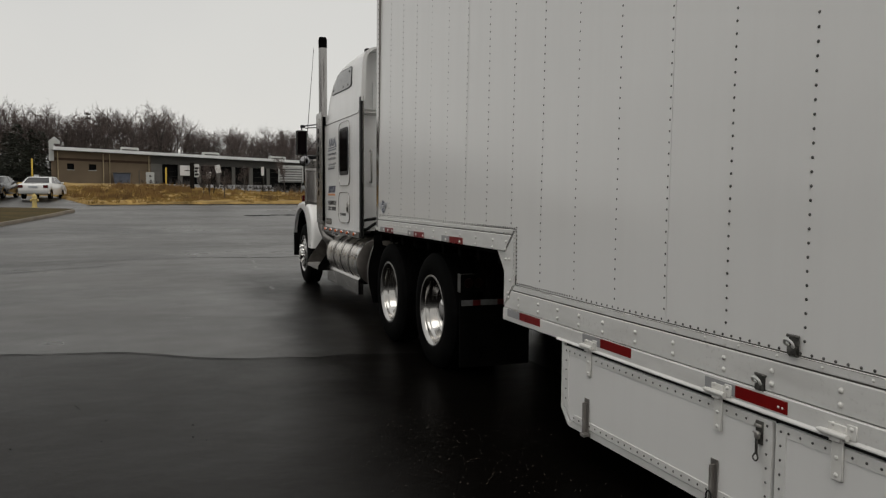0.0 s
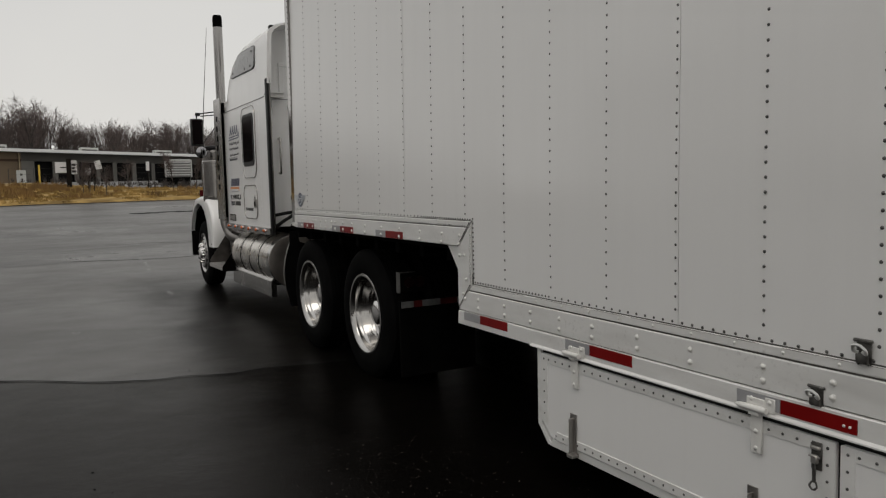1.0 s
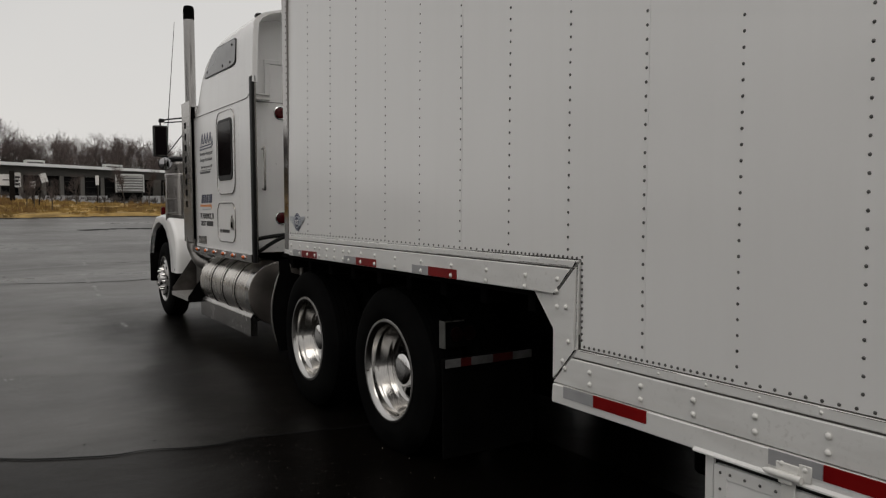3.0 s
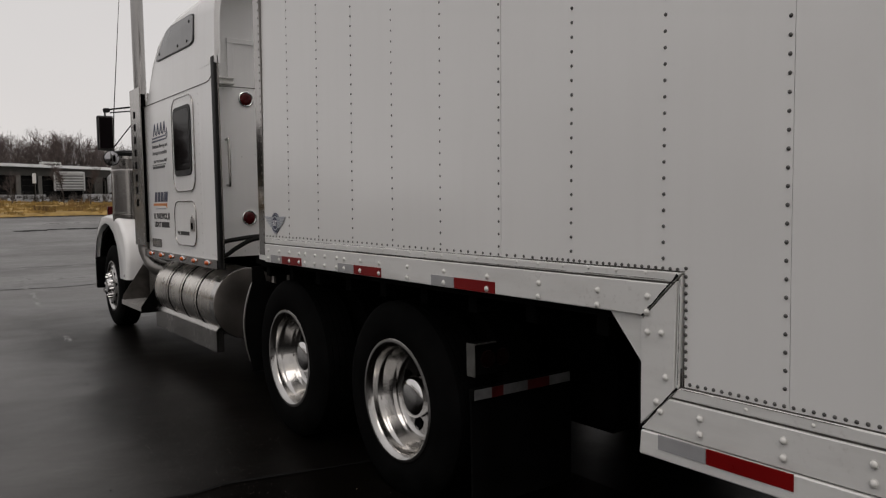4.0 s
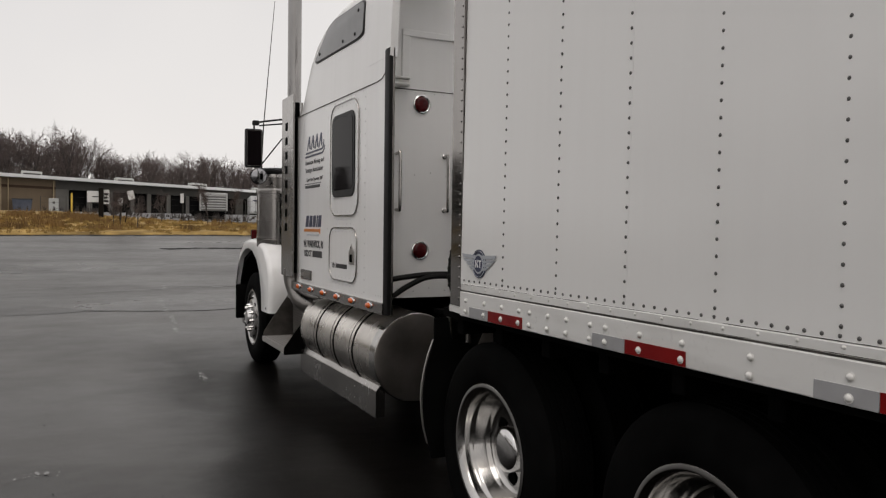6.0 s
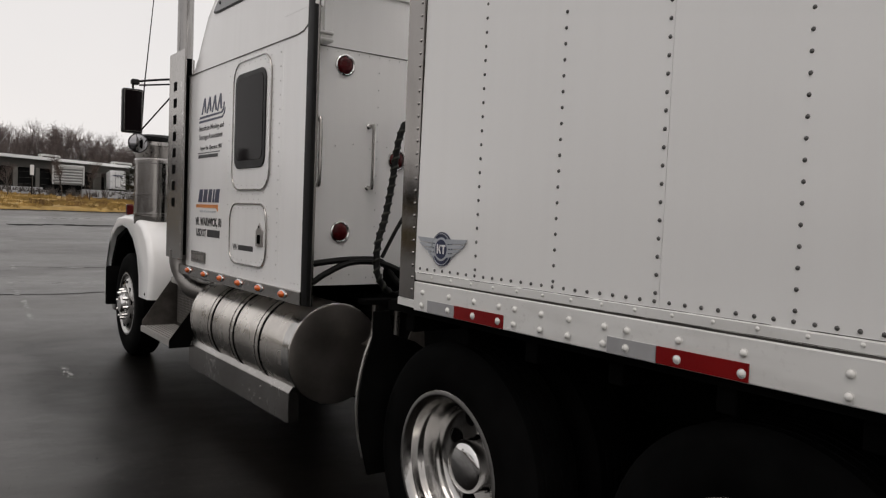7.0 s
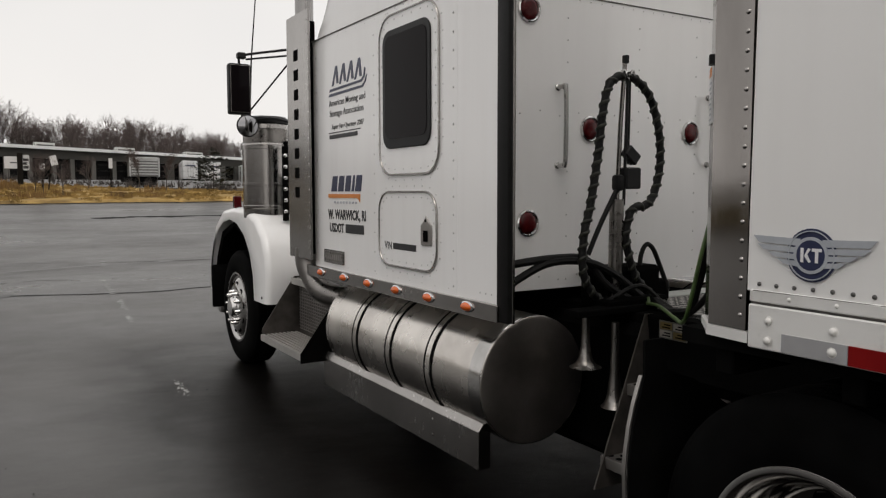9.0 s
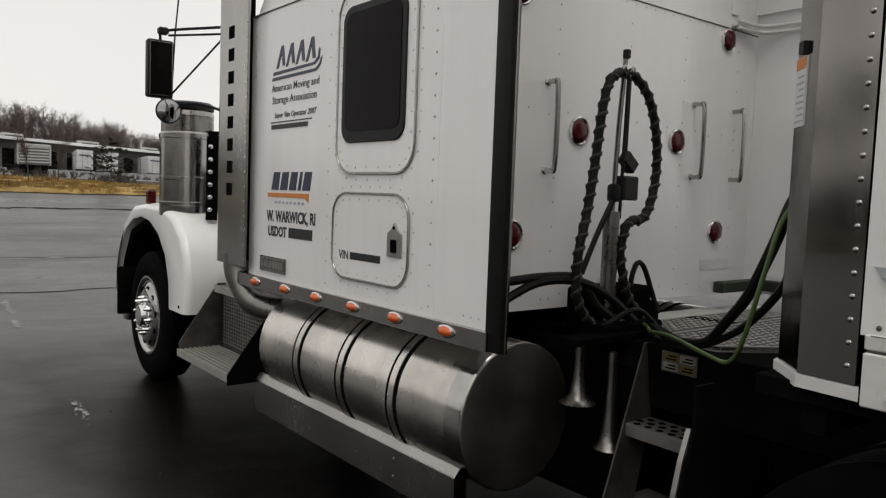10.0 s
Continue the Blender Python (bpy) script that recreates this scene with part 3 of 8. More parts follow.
single("asphalt_crack", ribbon([(x, seam_y(x) - 0.008) for x in steps((-12, 0.6, 63))], 0.024, 0.006, 0.6, 0.0, 0.012), M_PATCH,
       "open crack along the edge of two asphalt layers", "crack", "structure")
single("asphalt_crack", ribbon([(-1.5, 18.15), (-1.0, 18.05), (-0.5, 17.9), (0.5, 17.6), (1.3, 17.75), (4, 18.2)], 0.06, 0.005, 0.8, 4), M_PATCH,
       "tarred crack wandering across the lot", "crack", "structure")
single("asphalt_crack", ribbon([(0.3, 22.7), (0.94, 22.6), (2.6, 22.45), (6, 22.8)], 0.05, 0.005, 0.8, 8), M_PATCH,
       "tarred crack wandering across the lot", "crack", "structure")
single("wet_patch", ribbon([(1.9, 38.3), (3.3, 38.8), (4.9, 38.7), (7, 38.9), (9.5, 38.6), (12, 38.9)], 0.8, 0.005, 1.2, 2), M_PATCH,
       "dark wet stain on the asphalt", "stain", "structure")


def tongue(stations):
    """A low lens of asphalt that stays darker after rain; each station is (x, near edge, far edge)."""
    bm = bmesh.new()
    rows = []
    for x, lo, hi in curve_pts([Vector(s) for s in stations], 8):
        lo, hi = lo + 0.05 * wave(x, lo, 2, 2.0), hi + 0.08 * wave(x, hi, 6, 1.6)
        ys = [lo + (hi - lo) * k / 5 for k in range(6)]
        rows.append([bm.verts.new((x, y, lot_top(x, y) + 0.004)) for y in ys])
    for a, b in zip(rows, rows[1:]):
        for k in range(5):
            bm.faces.new((a[k], b[k], b[k + 1], a[k + 1]))
    return bm


for stations in (((-11, 28.6, 31.0), (-8.6, 28.2, 31.6), (-6.6, 28.0, 31.9), (-5.1, 27.8, 31.9), (-4.1, 27.6, 31.4), (-3.1, 27.5, 30.5), (-2.5, 28.0, 29.8), (-2.05, 29.0, 29.2)),
                 ((-8, 15.6, 16.0), (-5.5, 16.5, 17.3), (-4.1, 17.1, 18.1), (-3.3, 17.6, 18.7), (-2.4, 17.84, 19.3), (-1.9, 17.88, 18.9), (-1.43, 18.1, 18.3)),
                 ((-7, 14.1, 14.7), (-5.2, 15.0, 15.9), (-4.0, 15.8, 16.9), (-3.46, 16.1, 16.95), (-2.93, 16.75, 16.85))):
    single("rain_dark_patch", tongue(stations), M_ASPHALT3, "darker patch of rain-wet asphalt", "wet patch", "structure")
for k, (x0, y0, x1, y1, w) in enumerate(((-0.49, 10.95, -0.44, 11.6, 0.035), (-0.30, 14.9, -0.26, 15.3, 0.035), (-0.19, 15.9, -0.14, 16.85, 0.05), (-0.12, 17.6, -0.04, 19.7, 0.04), (0.3, 22, 0.4, 23.3, 0.05), (-2.0, 8.46, -1.8, 8.52, 0.03))):
    single("lane_mark", flecks(x0, y0, x1, y1, w, k), M_LINE, "worn broken white paint mark on asphalt", "lane mark", "structure", "broken white line")
for k, (pts, w) in enumerate((([(-6, 20.6), (-3, 21.2), (-1.6, 21.6), (-0.98, 21.9), (-0.17, 22.2), (0.6, 22.35), (1.7, 22.5)], 0.16), ([(-6, 27.9), (-0.85, 27.75), (0.5, 27.7), (1.8, 27.9), (4.0, 27.8), (9, 27.7)], 0.14),
                               ([(-8, 24.2), (-3.1, 23.2), (-1.7, 23.3), (0, 23.4)], 0.10), ([(-3, 35.0), (-0.6, 36.2), (0.6, 37.2), (2.1, 37.7)], 0.22), ([(-9, 32), (-4, 32.4), (0, 32.2), (5, 32.6)], 0.16), ([(-7, 19.0), (-4, 19.3), (-2, 19.9), (-0.5, 20.0)], 0.10))):
    single("stall_line", ribbon(pts, w, 0.005, 0.9, 20 + k), M_FADED,
           "faded white parking line across the lot", "parking line", "structure", "parking lines")


def pebbles():
    bm = bmesh.new()
    rnd = random.Random(5)
    for _ in range(170):
        x, y, r = rnd.uniform(-4.5, -0.3), rnd.uniform(0.6, 13), rnd.uniform(0.002, 0.0055)
        m = Matrix.Translation((x, y, 0.014 if y < seam_y(x) else 0.004)) @ Matrix.Rotation(rnd.uniform(0, 6), 4, "Z") @ Matrix.Diagonal((r * 1.4, r, r * 0.6, 1))
        bmesh.ops.create_icosphere(bm, subdivisions=1, radius=1.0, matrix=m)
    return bm


single("wet_gutter", ribbon([(x, bank_edge(x) - 0.25) for x in (-6, -4, -2, 0, 2, 4, 6, 8, 10, 13, 16, 20)], 0.45, 0.02, 0.8, 31), M_PATCH,
       "dark wet gutter along the foot of the grass bank", "gutter", "structure")


def pale_grit():
    """Stone chips washed loose along the wheel track beside the truck."""
    r = random.Random(15)
    vs, fs = [], []
    for _ in range(2600):
        x, y, q = r.gauss(-0.62, 0.36), r.uniform(0.8, 10.8), r.uniform(0.0008, 0.0030)
        if wave(x, y, 4, 1.1) < r.uniform(-0.5, 0.25):
            continue
        z = 0.0145 if y < seam_y(x) else 0.005
        n, a = len(vs), r.uniform(0, 6.283)
        for k in range(4):
            vs.append((x + q * 1.3 * math.cos(a + 1.571 * k), y + q * math.sin(a + 1.571 * k), z - 0.002))
        vs.append((x, y, z + q))
        fs += [(n + k, n + (k + 1) % 4, n + 4) for k in range(4)]
    me = bpy.data.meshes.new("pale_grit")
    me.from_pydata(vs, [], fs)
    me.materials.append(M_WETGRIT)
    return me


tagged(new("pale_grit", pale_grit()), "pale stone chips scattered on the wet asphalt", "grit", "", "stuff")
single("loose_grit", pebbles(), M_STEEL, "scattered dark grit and leaf bits on wet asphalt", "grit", "stuff")


# ---- grass bank beyond the lot ----
BX = steps((-18, -9.5, 16), (-9.5, -5.4, 41), (-5.4, 22, 69), (22, 90, 20))
BY = steps((44, 70, 52), (70, 84, 20), (84, 130, 4))


def bank_top(x):
    """Where the grass ends and the paving of the dock yard begins."""
    line = ((-40, 84), (-3, 79), (1.4, 68.5), (5, 63.3), (9.4, 60.3), (16, 57.2), (30, 54), (90, 50))
    for (xa, ya), (xb, yb) in zip(line, line[1:]):
        if x <= xb:
            break
    return ya + (yb - ya) * (x - xa) / (xb - xa) + 0.5 * wave(x, 2, 0, 0.7)


def bank_lift(x, y):
    d = y - bank_edge(x)
    return -0.1 if d < 0 else min(d * 0.5, 0.16) + 0.10 * wave(x, y, 2, 0.4) * min(d, 1)


single("grass_bank", sheet(BX, BY, bank_lift, lambda x, y: bank_edge(x) - 0.6 < y < bank_top(x) + 0.3), M_STRAW, "bank of dry straw-coloured winter grass", "grass bank", "structure", smooth=True)


single("yard_pavement", sheet(BX, BY, lambda x, y: 0.03, lambda x, y: y > bank_top(x) - 0.8), M_YARD, "grey paved yard before the loading docks", "yard", "structure", smooth=True)


def tufts(count, seed, x0, x1, y0, y1, hmin, hmax, keep):
    bm = bmesh.new()
    rnd = random.Random(seed)
    made = 0
    while made < count:
        x, y = rnd.uniform(x0, x1), rnd.uniform(y0, y1)
        if y < bank_edge(x) + 0.15 or not keep(x, y, rnd):
            continue
        made += 1
        z, h = lie(y) + bank_lift(x, y) - 0.02, rnd.uniform(hmin, hmax)
        for _ in range(7):
            a, lean, w = rnd.uniform(0, 6.283), rnd.uniform(0.1, 0.5) * h, rnd.uniform(0.012, 0.03)
            bx, by = x + rnd.uniform(-0.1, 0.1), y + rnd.uniform(-0.1, 0.1)
            tx, ty = bx + math.cos(a) * lean, by + math.sin(a) * lean
            hh = h * rnd.uniform(0.6, 1.0)
            bm.faces.new([bm.verts.new(c) for c in ((bx - w, by, z), (bx + w, by, z), (tx, ty, z + hh))])
    return bm


single("dry_grass", tufts(6500, 3, -16, 40, 47, 70, 0.07, 0.26, lambda x, y, r: wave(x, y, 0, 0.6) > -0.1 and y < bank_top(x)), M_STRAW, "dry straw-coloured grass tufts", "grass", "stuff")
single("russet_brush", tufts(800, 4, -7.5, 9, 50.5, 72, 0.22, 0.62, lambda x, y, r: y < bank_top(x) and wave(x, y, 6, 0.5) > 0.12 and (x < 1 or wave(x, y, 9, 0.9) > 0.3)), M_STRAW2, "tall russet weeds and brush on the bank", "brush", "stuff")

single("dark_brush", tufts(260, 9, -7, 30, 60, 82, 0.2, 0.8, lambda x, y, r: wave(x, y, 3, 0.5) > 0.0 and 0.3 < y - bank_top(x) < 9), M_BARK, "dark leafless scrub along the top of the bank", "brush", "stuff")


# ---- kerbed island with hydrant ----
def island():
    t = thing("kerb_island", (-9, 40, 0.6), "kerbed traffic island with thin brown lawn", "traffic island", "", "structure")
    line = [Vector((x, y, lie(y))) for x, y in ((-8.7, 29), (-8.05, 32.1), (-7.2, 36.5), (-6.45, 40.4), (-6.25, 41.6), (-6.7, 42.3), (-8.5, 42.9), (-13, 44), (-22, 46))]
    pts = curve_pts(line, 6)
    bm = bmesh.new()
    rows = []
    for i, p in enumerate(pts):
        w = (pts[min(i + 1, len(pts) - 1)] - pts[max(i - 1, 0)]).normalized()
        s = Vector((-w.y, w.x, 0))
        rows.append([bm.verts.new(p + s * a + Vector((0, 0, b))) for a, b in ((0, -0.05), (0.01, 0.11), (0.03, 0.14), (0.15, 0.14), (0.16, -0.05))])
    for a, b in zip(rows, rows[1:]):
        for k in range(4):
            bm.faces.new((a[k], b[k], b[k + 1], a[k + 1]))
    part("kerb", bm, M_KERB, t, "stained concrete kerb", True, 50)
    bm = bmesh.new()
    lawn = [r + Vector((0, 0, 0.11)) for r in (pts[i] + Vector((-0.12, -0.02, 0)) for i in range(len(pts)))]
    vs = [bm.verts.new(p) for p in lawn]
    back = [bm.verts.new((min(p.x, -9) - 26, p.y - (6 if i < 4 else 0), lie(p.y) + 0.12)) for i, p in enumerate(lawn)]
    for i in range(len(vs) - 1):
        bm.faces.new((vs[i], vs[i + 1], back[i + 1], back[i]))
    part("lawn", bm, M_LAWN, t, "thin brown winter lawn")


island()


def hydrant(x, y):
    z = lie(y) + 0.1
    t = thing("fire_hydrant", (x, y, z), "faded yellow iron fire hydrant on the kerbed lawn", "fire hydrant")
    bm = bmesh.new()
    lathe(bm, (x, y, z), (0, 0, 1), [(0, 0), (0.17, 0), (0.17, 0.04), (0.12, 0.06), (0.11, 0.42), (0.15, 0.44), (0.15, 0.48), (0.12, 0.5), (0.11, 0.58), (0, 0.58)], 16)
    part("barrel", bm, M_HYD, t, "", True)
    bm = bmesh.new()
    lathe(bm, (x, y, z + 0.58), (0, 0, 1), [(0.125, 0), (0.115, 0.07), (0.06, 0.13), (0.03, 0.14), (0.03, 0.18), (0, 0.18)], 16)
    part("bonnet", bm, M_HYD, t, "grey-white worn bonnet", True)
    for sx in (-1, 1):
        bm = bmesh.new()
        lathe(bm, (x, y, z + 0.4), (sx, 0, 0), [(0.05, 0.08), (0.05, 0.16), (0.065, 0.16), (0.065, 0.2), (0, 0.2)], 12)
        part("nozzle", bm, M_HYD, t, "", True)


hydrant(-8.3, 43.2)


# ---- moving-van trailer ----
TRAILER = thing("moving_trailer", (1.3, 0, 0), "white riveted sheet-metal moving van trailer with drop frame", "trailer")
PITCH, Y0, REAR, NOSE, TOP = 0.4065, 0.786, -9.2, 6.455, 4.06


def tilt(z):
    """The side wall leans in a little towards the roof."""
    return 0.014 * max(0.0, z - 1.35)


def nose_tilt(z):
    """The nose post stands nearly plumb."""
    return 0.003 * max(0.0, z - 1.35)


def seam(k):
    return Y0 + PITCH * k


def side_sheet(ya, yb, proud, zb=None):
    """One sheet of the side wall, faintly wavy; where the frame drops its foot is stepped."""
    bm = bmesh.new()
    ys = [ya + (yb - ya) * i / 12 for i in range(13)]
    if ya < 3.135 < yb:
        ys = sorted(set([y for y in ys if abs(y - 3.135) > 0.03] + [3.135]))
    zs = [0.94, 1.12, 1.303] + [1.303 + (TOP - 1.303) * i / 14 for i in range(1, 15)]
    grid = {}
    for i, y in enumerate(ys):
        for j, z in enumerate(zs):
            e = min((y - ya), (yb - y)) / 0.4
            grid[i, j] = bm.verts.new((tilt(z) - proud - 0.0016 * wave(y, z, 1, 1.7) * min(1, max(0, e) * 2) - 0.0008 * math.cos((y - Y0) / PITCH * 2 * math.pi), y, z))
    for i in range(len(ys) - 1):
        for j in range(len(zs) - 1):
            if ys[i] >= 3.13 and j < 2:
                continue
            bm.faces.new((grid[i, j], grid[i, j + 1], grid[i + 1, j + 1], grid[i + 1, j]))
    for v in [v for v in bm.verts if not v.link_faces]:
        bm.verts.remove(v)
    rim = [e for e in bm.edges if e.is_boundary]
    got = bmesh.ops.extrude_edge_only(bm, edges=rim)
    for v in got["geom"]:
        if isinstance(v, bmesh.types.BMVert):
            v.co.x = tilt(v.co.z) + 0.008
    bmesh.ops.recalc_face_normals(bm, faces=bm.faces)
    return bm


edges = [NOSE] + [seam(k) - (0.024 if k > 5 else 0.029) for k in (11, 8, 5, 2, -1, -4, -7, -10, -13, -16, -19, -22)] + [REAR]
for i, (yb, ya) in enumerate(zip(edges, edges[1:])):
    part("side_sheet", side_sheet(ya + 0.0012, yb - 0.0012, 0.0015 if i % 2 else 0.0), M_PANEL, TRAILER, smooth=True)

bm = bmesh.new()
box(bm, (0.052, 3.3, 1.17), (2.55, 6.44, 4.05))
part("body_core", bm, M_SEAL, TRAILER)
bm = bmesh.new()
box(bm, (0.052, REAR, 0.70), (2.55, 3.298, 4.05))
part("body_core", bm, M_SEAL, TRAILER)
bm = bmesh.new()
box(bm, (2.592, REAR, 0.70), (2.60, 3.3, 4.06))
box(bm, (2.592, 3.3, 1.15), (2.60, 6.445, 4.06))
# unseen skirt added below the wall to block light on the ground
box(bm, (2.592, 3.302, 0.22), (2.60, 4.25, 1.149))
part("far_wall_and_light_skirt", bm, M_PANEL, TRAILER)
bm = bmesh.new()
prism(bm, [(0.004, REAR), (0.004, 6.448), (0.02, 6.585), (0.165, 6.71), (0.45, 6.76), (2.15, 6.76), (2.435, 6.71), (2.58, 6.585), (2.596, 6.448), (2.596, REAR)], "z", 4.06, 4.12, 0.01)
part("roof", bm, M_PANEL, TRAILER)
bm = bmesh.new()
box(bm, (0.0, REAR - 0.05, 0.7), (2.6, REAR, 4.12), 0.005)
part("rear_wall", bm, M_PANEL, TRAILER)
bm = bmesh.new()
box(bm, (0.022, REAR, 3.98), (0.055, 6.44, 4.1), 0.004)
part("top_rail", bm, M_RAIL, TRAILER)

# stainless nose corners and white front wall
for s in (0, 1):
    def mx(x, s=s):
        return x if s == 0 else 2.6 - x
    bm = bmesh.new()
    outer = [(0.003, 6.458), (0.018, 6.590), (0.128, 6.698), (0.42, 6.765)]
    inner = [(0.42, 6.74), (0.145, 6.68), (0.04, 6.57), (0.02, 6.458)]
    prism(bm, [(mx(x), y) for x, y in outer + inner], "z", 1.19, 4.06)
    for v in bm.verts:
        v.co.x += nose_tilt(v.co.z) * (1 if s == 0 else -1)
    part("nose_corner", bm, M_NOSE, TRAILER, "stainless nose corner post")
    bm = bmesh.new()
    prism(bm, [(mx(x), y) for x, y in [(-0.006, 6.447), (0.010, 6.594), (0.122, 6.706), (0.42, 6.774)] + inner], "z", 1.158, 1.188)
    part("nose_sill", bm, M_RAIL, TRAILER, "white angle under the nose corner")
bm = bmesh.new()
box(bm, (0.4, 6.70, 1.16), (2.2, 6.752, 4.06), 0.004)
part("front_wall", bm, M_PANEL, TRAILER)
bm = bmesh.new()
prism(bm, [(0.0, 6.458), (0.0142, 6.5925), (0.0182, 6.5905), (0.004, 6.458)], "z", 1.19, 4.06)
for v in bm.verts:
    v.co.x += nose_tilt(v.co.z)
part("rivet_flange", bm, M_NOSE, TRAILER, "stainless rivet flange of the nose corner")
bm = bmesh.new()
for i in range(56):
    dome(bm, (0.0032 + nose_tilt(1.23 + 0.0508 * i), 6.478, 1.23 + 0.0508 * i), (-1, 0.12, 0), 0.0075, 0.005, 8)
tagged(part("rivets", bm, M_STAIN, TRAILER, "bright rivets down the nose corner", True, 60), kind="stuff")
LABEL_PLACE = Matrix(((0.713, 0.701, 0, 0.0995), (0.701, -0.713, 0, 6.6705), (0, 0, 1, 0), (0, 0, 0, 1)))


def label_bit(name, x0, x1, z0, z1, proud, mat, parent, label=""):
    bm = bmesh.new()
    box(bm, (x0, -0.003 - proud, z0), (x1, 0.002, z1))
    bm.transform(LABEL_PLACE)
    bmesh.ops.recalc_face_normals(bm, faces=bm.faces)
    return part(name, bm, mat, parent, label)


label_plate = label_bit("warning_label", -0.034, 0.034, 1.765, 1.930, 0.0, M_DECALWHITE, TRAILER, "white warning label with orange head")
label_bit("label_clip", -0.024, 0.010, 1.938, 1.966, 0.006, M_BLACK, label_plate, "black clip above the label")
label_bit("label_head", -0.033, 0.033, 1.902, 1.929, 0.0008, M_ORANGE, label_plate, "orange band")
for k in range(8):
    label_bit("text_bar", -0.027, 0.025 - 0.008 * (k % 3), 1.775 + 0.0152 * k, 1.780 + 0.0152 * k, 0.0008, M_GREYV, label_plate)

# rivets: columns at the seams, rows along the foot of the sheets; those low on the side wall stand singly
spots = []
for k in range(-6, 14):
    z = (1.345 if seam(k) > 3.13 else 0.999) - (0.0 if k % 3 else 0.005)
    while z < 3.96:
        spots.append((tilt(z) - 0.001, seam(k) - (0.010 if seam(k) > 3.13 else 0.015) + 0.0012 * wave(z, k, 0, 9), z))
        z += 0.0508
for z, ya, yb in ((1.322, 3.16, 6.43), (0.951, -1.6, 3.115)):
    y = ya
    while y < yb:
        spots.append((-0.001, y, z - (0.0066 * max(0, 5.3 - y) if z > 1.2 else 0.003 * max(0, min(1, 2.2 - y))) + 0.0015 * wave(y, z, 3, 8)))
        y += 0.0508 if not (3.1 < y < 3.75 or 2.4 < y < 3.1) else 0.028
spots += [(-0.001, 3.129, 0.975 + 0.026 * i) for i in range(14)]
spots.sort(key=lambda p: abs(p[1] - 4.4) * 0.45 + abs(p[2] - 1.5))
bm = bmesh.new()
dome(bm, (0, 0, 0), (-1, 0, 0), 0.0064, 0.0042, 8)
RIVET_MESH = mesh_of(bm, "rivet", M_RIVET, True, 60)
for p in spots[:290]:
    shared("rivet", RIVET_MESH, p, TRAILER)
bm = bmesh.new()
for p in spots[290:]:
    dome(bm, p, (-1, 0, 0), 0.0064, 0.0042, 7)
tagged(part("rivets", bm, M_RIVET, TRAILER, "dull grey rivets on the upper side wall", True, 60), kind="stuff")


def rail(name, pts, x, bev=0.003, back=0.02, mat=None):
    bm = bmesh.new()
    prism(bm, pts, "x", x, back, bev)
    return part(name, bm, mat or M_RAIL, TRAILER)


# the frame rails: a thin flange over a broad band, mitred where the frame drops
rail("rail_flange", [(6.443, 1.274), (6.443, 1.306), (3.142, 1.298), (3.172, 1.267)], -0.007)
rail("rail_band", [(6.443, 1.150), (6.443, 1.2670), (3.181, 1.2600), (3.292, 1.150)], -0.0105, 0.003)
rail("drop_flange", [(3.140, 1.292), (3.153, 1.278), (3.166, 0.918), (3.152, 0.936)], -0.007)
rail("drop_band", [(3.156, 1.274), (3.296, 1.134), (3.300, 0.786), (3.169, 0.914)], -0.0105, 0.003)
rail("rail_flange", [(REAR, 0.900), (REAR, 0.934), (3.148, 0.934), (3.180, 0.900)], -0.007)
rail("rail_band", [(REAR, 0.775), (REAR, 0.8925), (3.189, 0.8925), (3.296, 0.775)], -0.0105, 0.003)
rail("rail_lip", [(REAR, 0.690), (REAR, 0.7708), (3.294, 0.7708), (3.300, 0.690)], -0.016, 0.004)
rail("gusset", [(3.44, 1.150), (3.300, 1.150), (3.300, 0.985)], 0.004, 0.0, 0.012)
rail("joint_backing", [(6.44, 1.16), (6.44, 1.30), (3.15, 1.30), (3.15, 0.94), (REAR, 0.94), (REAR, 0.70), (3.29, 0.70), (3.29, 1.16)], 0.001, 0.0, 0.009, M_SEAL)


def caulk(z, ya, yb, seed):
    """A dirty bead of sealant under the sheets, thick and thin, broken in places."""
    r = random.Random(seed)
    bm = bmesh.new()
    y = ya
    while y < yb:
        run = r.uniform(0.05, 0.45)
        n = max(2, int(run / 0.025))
        lo, hi = [], []
        for i in range(n + 1):
            yy = min(y + run * i / n, yb)
            h = (0.0007 + 0.0016 * abs(wave(yy, z, seed, 14.0))) * (1 if 0 < i < n else 0.3)
            lo.append(bm.verts.new((-0.0082, yy, z - h)))
            hi.append(bm.verts.new((-0.0082, yy, z + h)))
        for i in range(n):
            bm.faces.new((lo[i], hi[i], hi[i + 1], lo[i + 1]))
        y += run + r.choice((0.002, 0.006, 0.02, 0.09))
    tagged(part("caulk_line", bm, M_SEAL, TRAILER, "dirty broken sealant line"), kind="stuff")


caulk(1.3045, 3.2, 6.43, 1)
caulk(0.9325, -1.5, 3.14, 2)
caulk(1.2730, 3.2, 6.43, 3)
caulk(0.8990, -1.5, 3.14, 4)


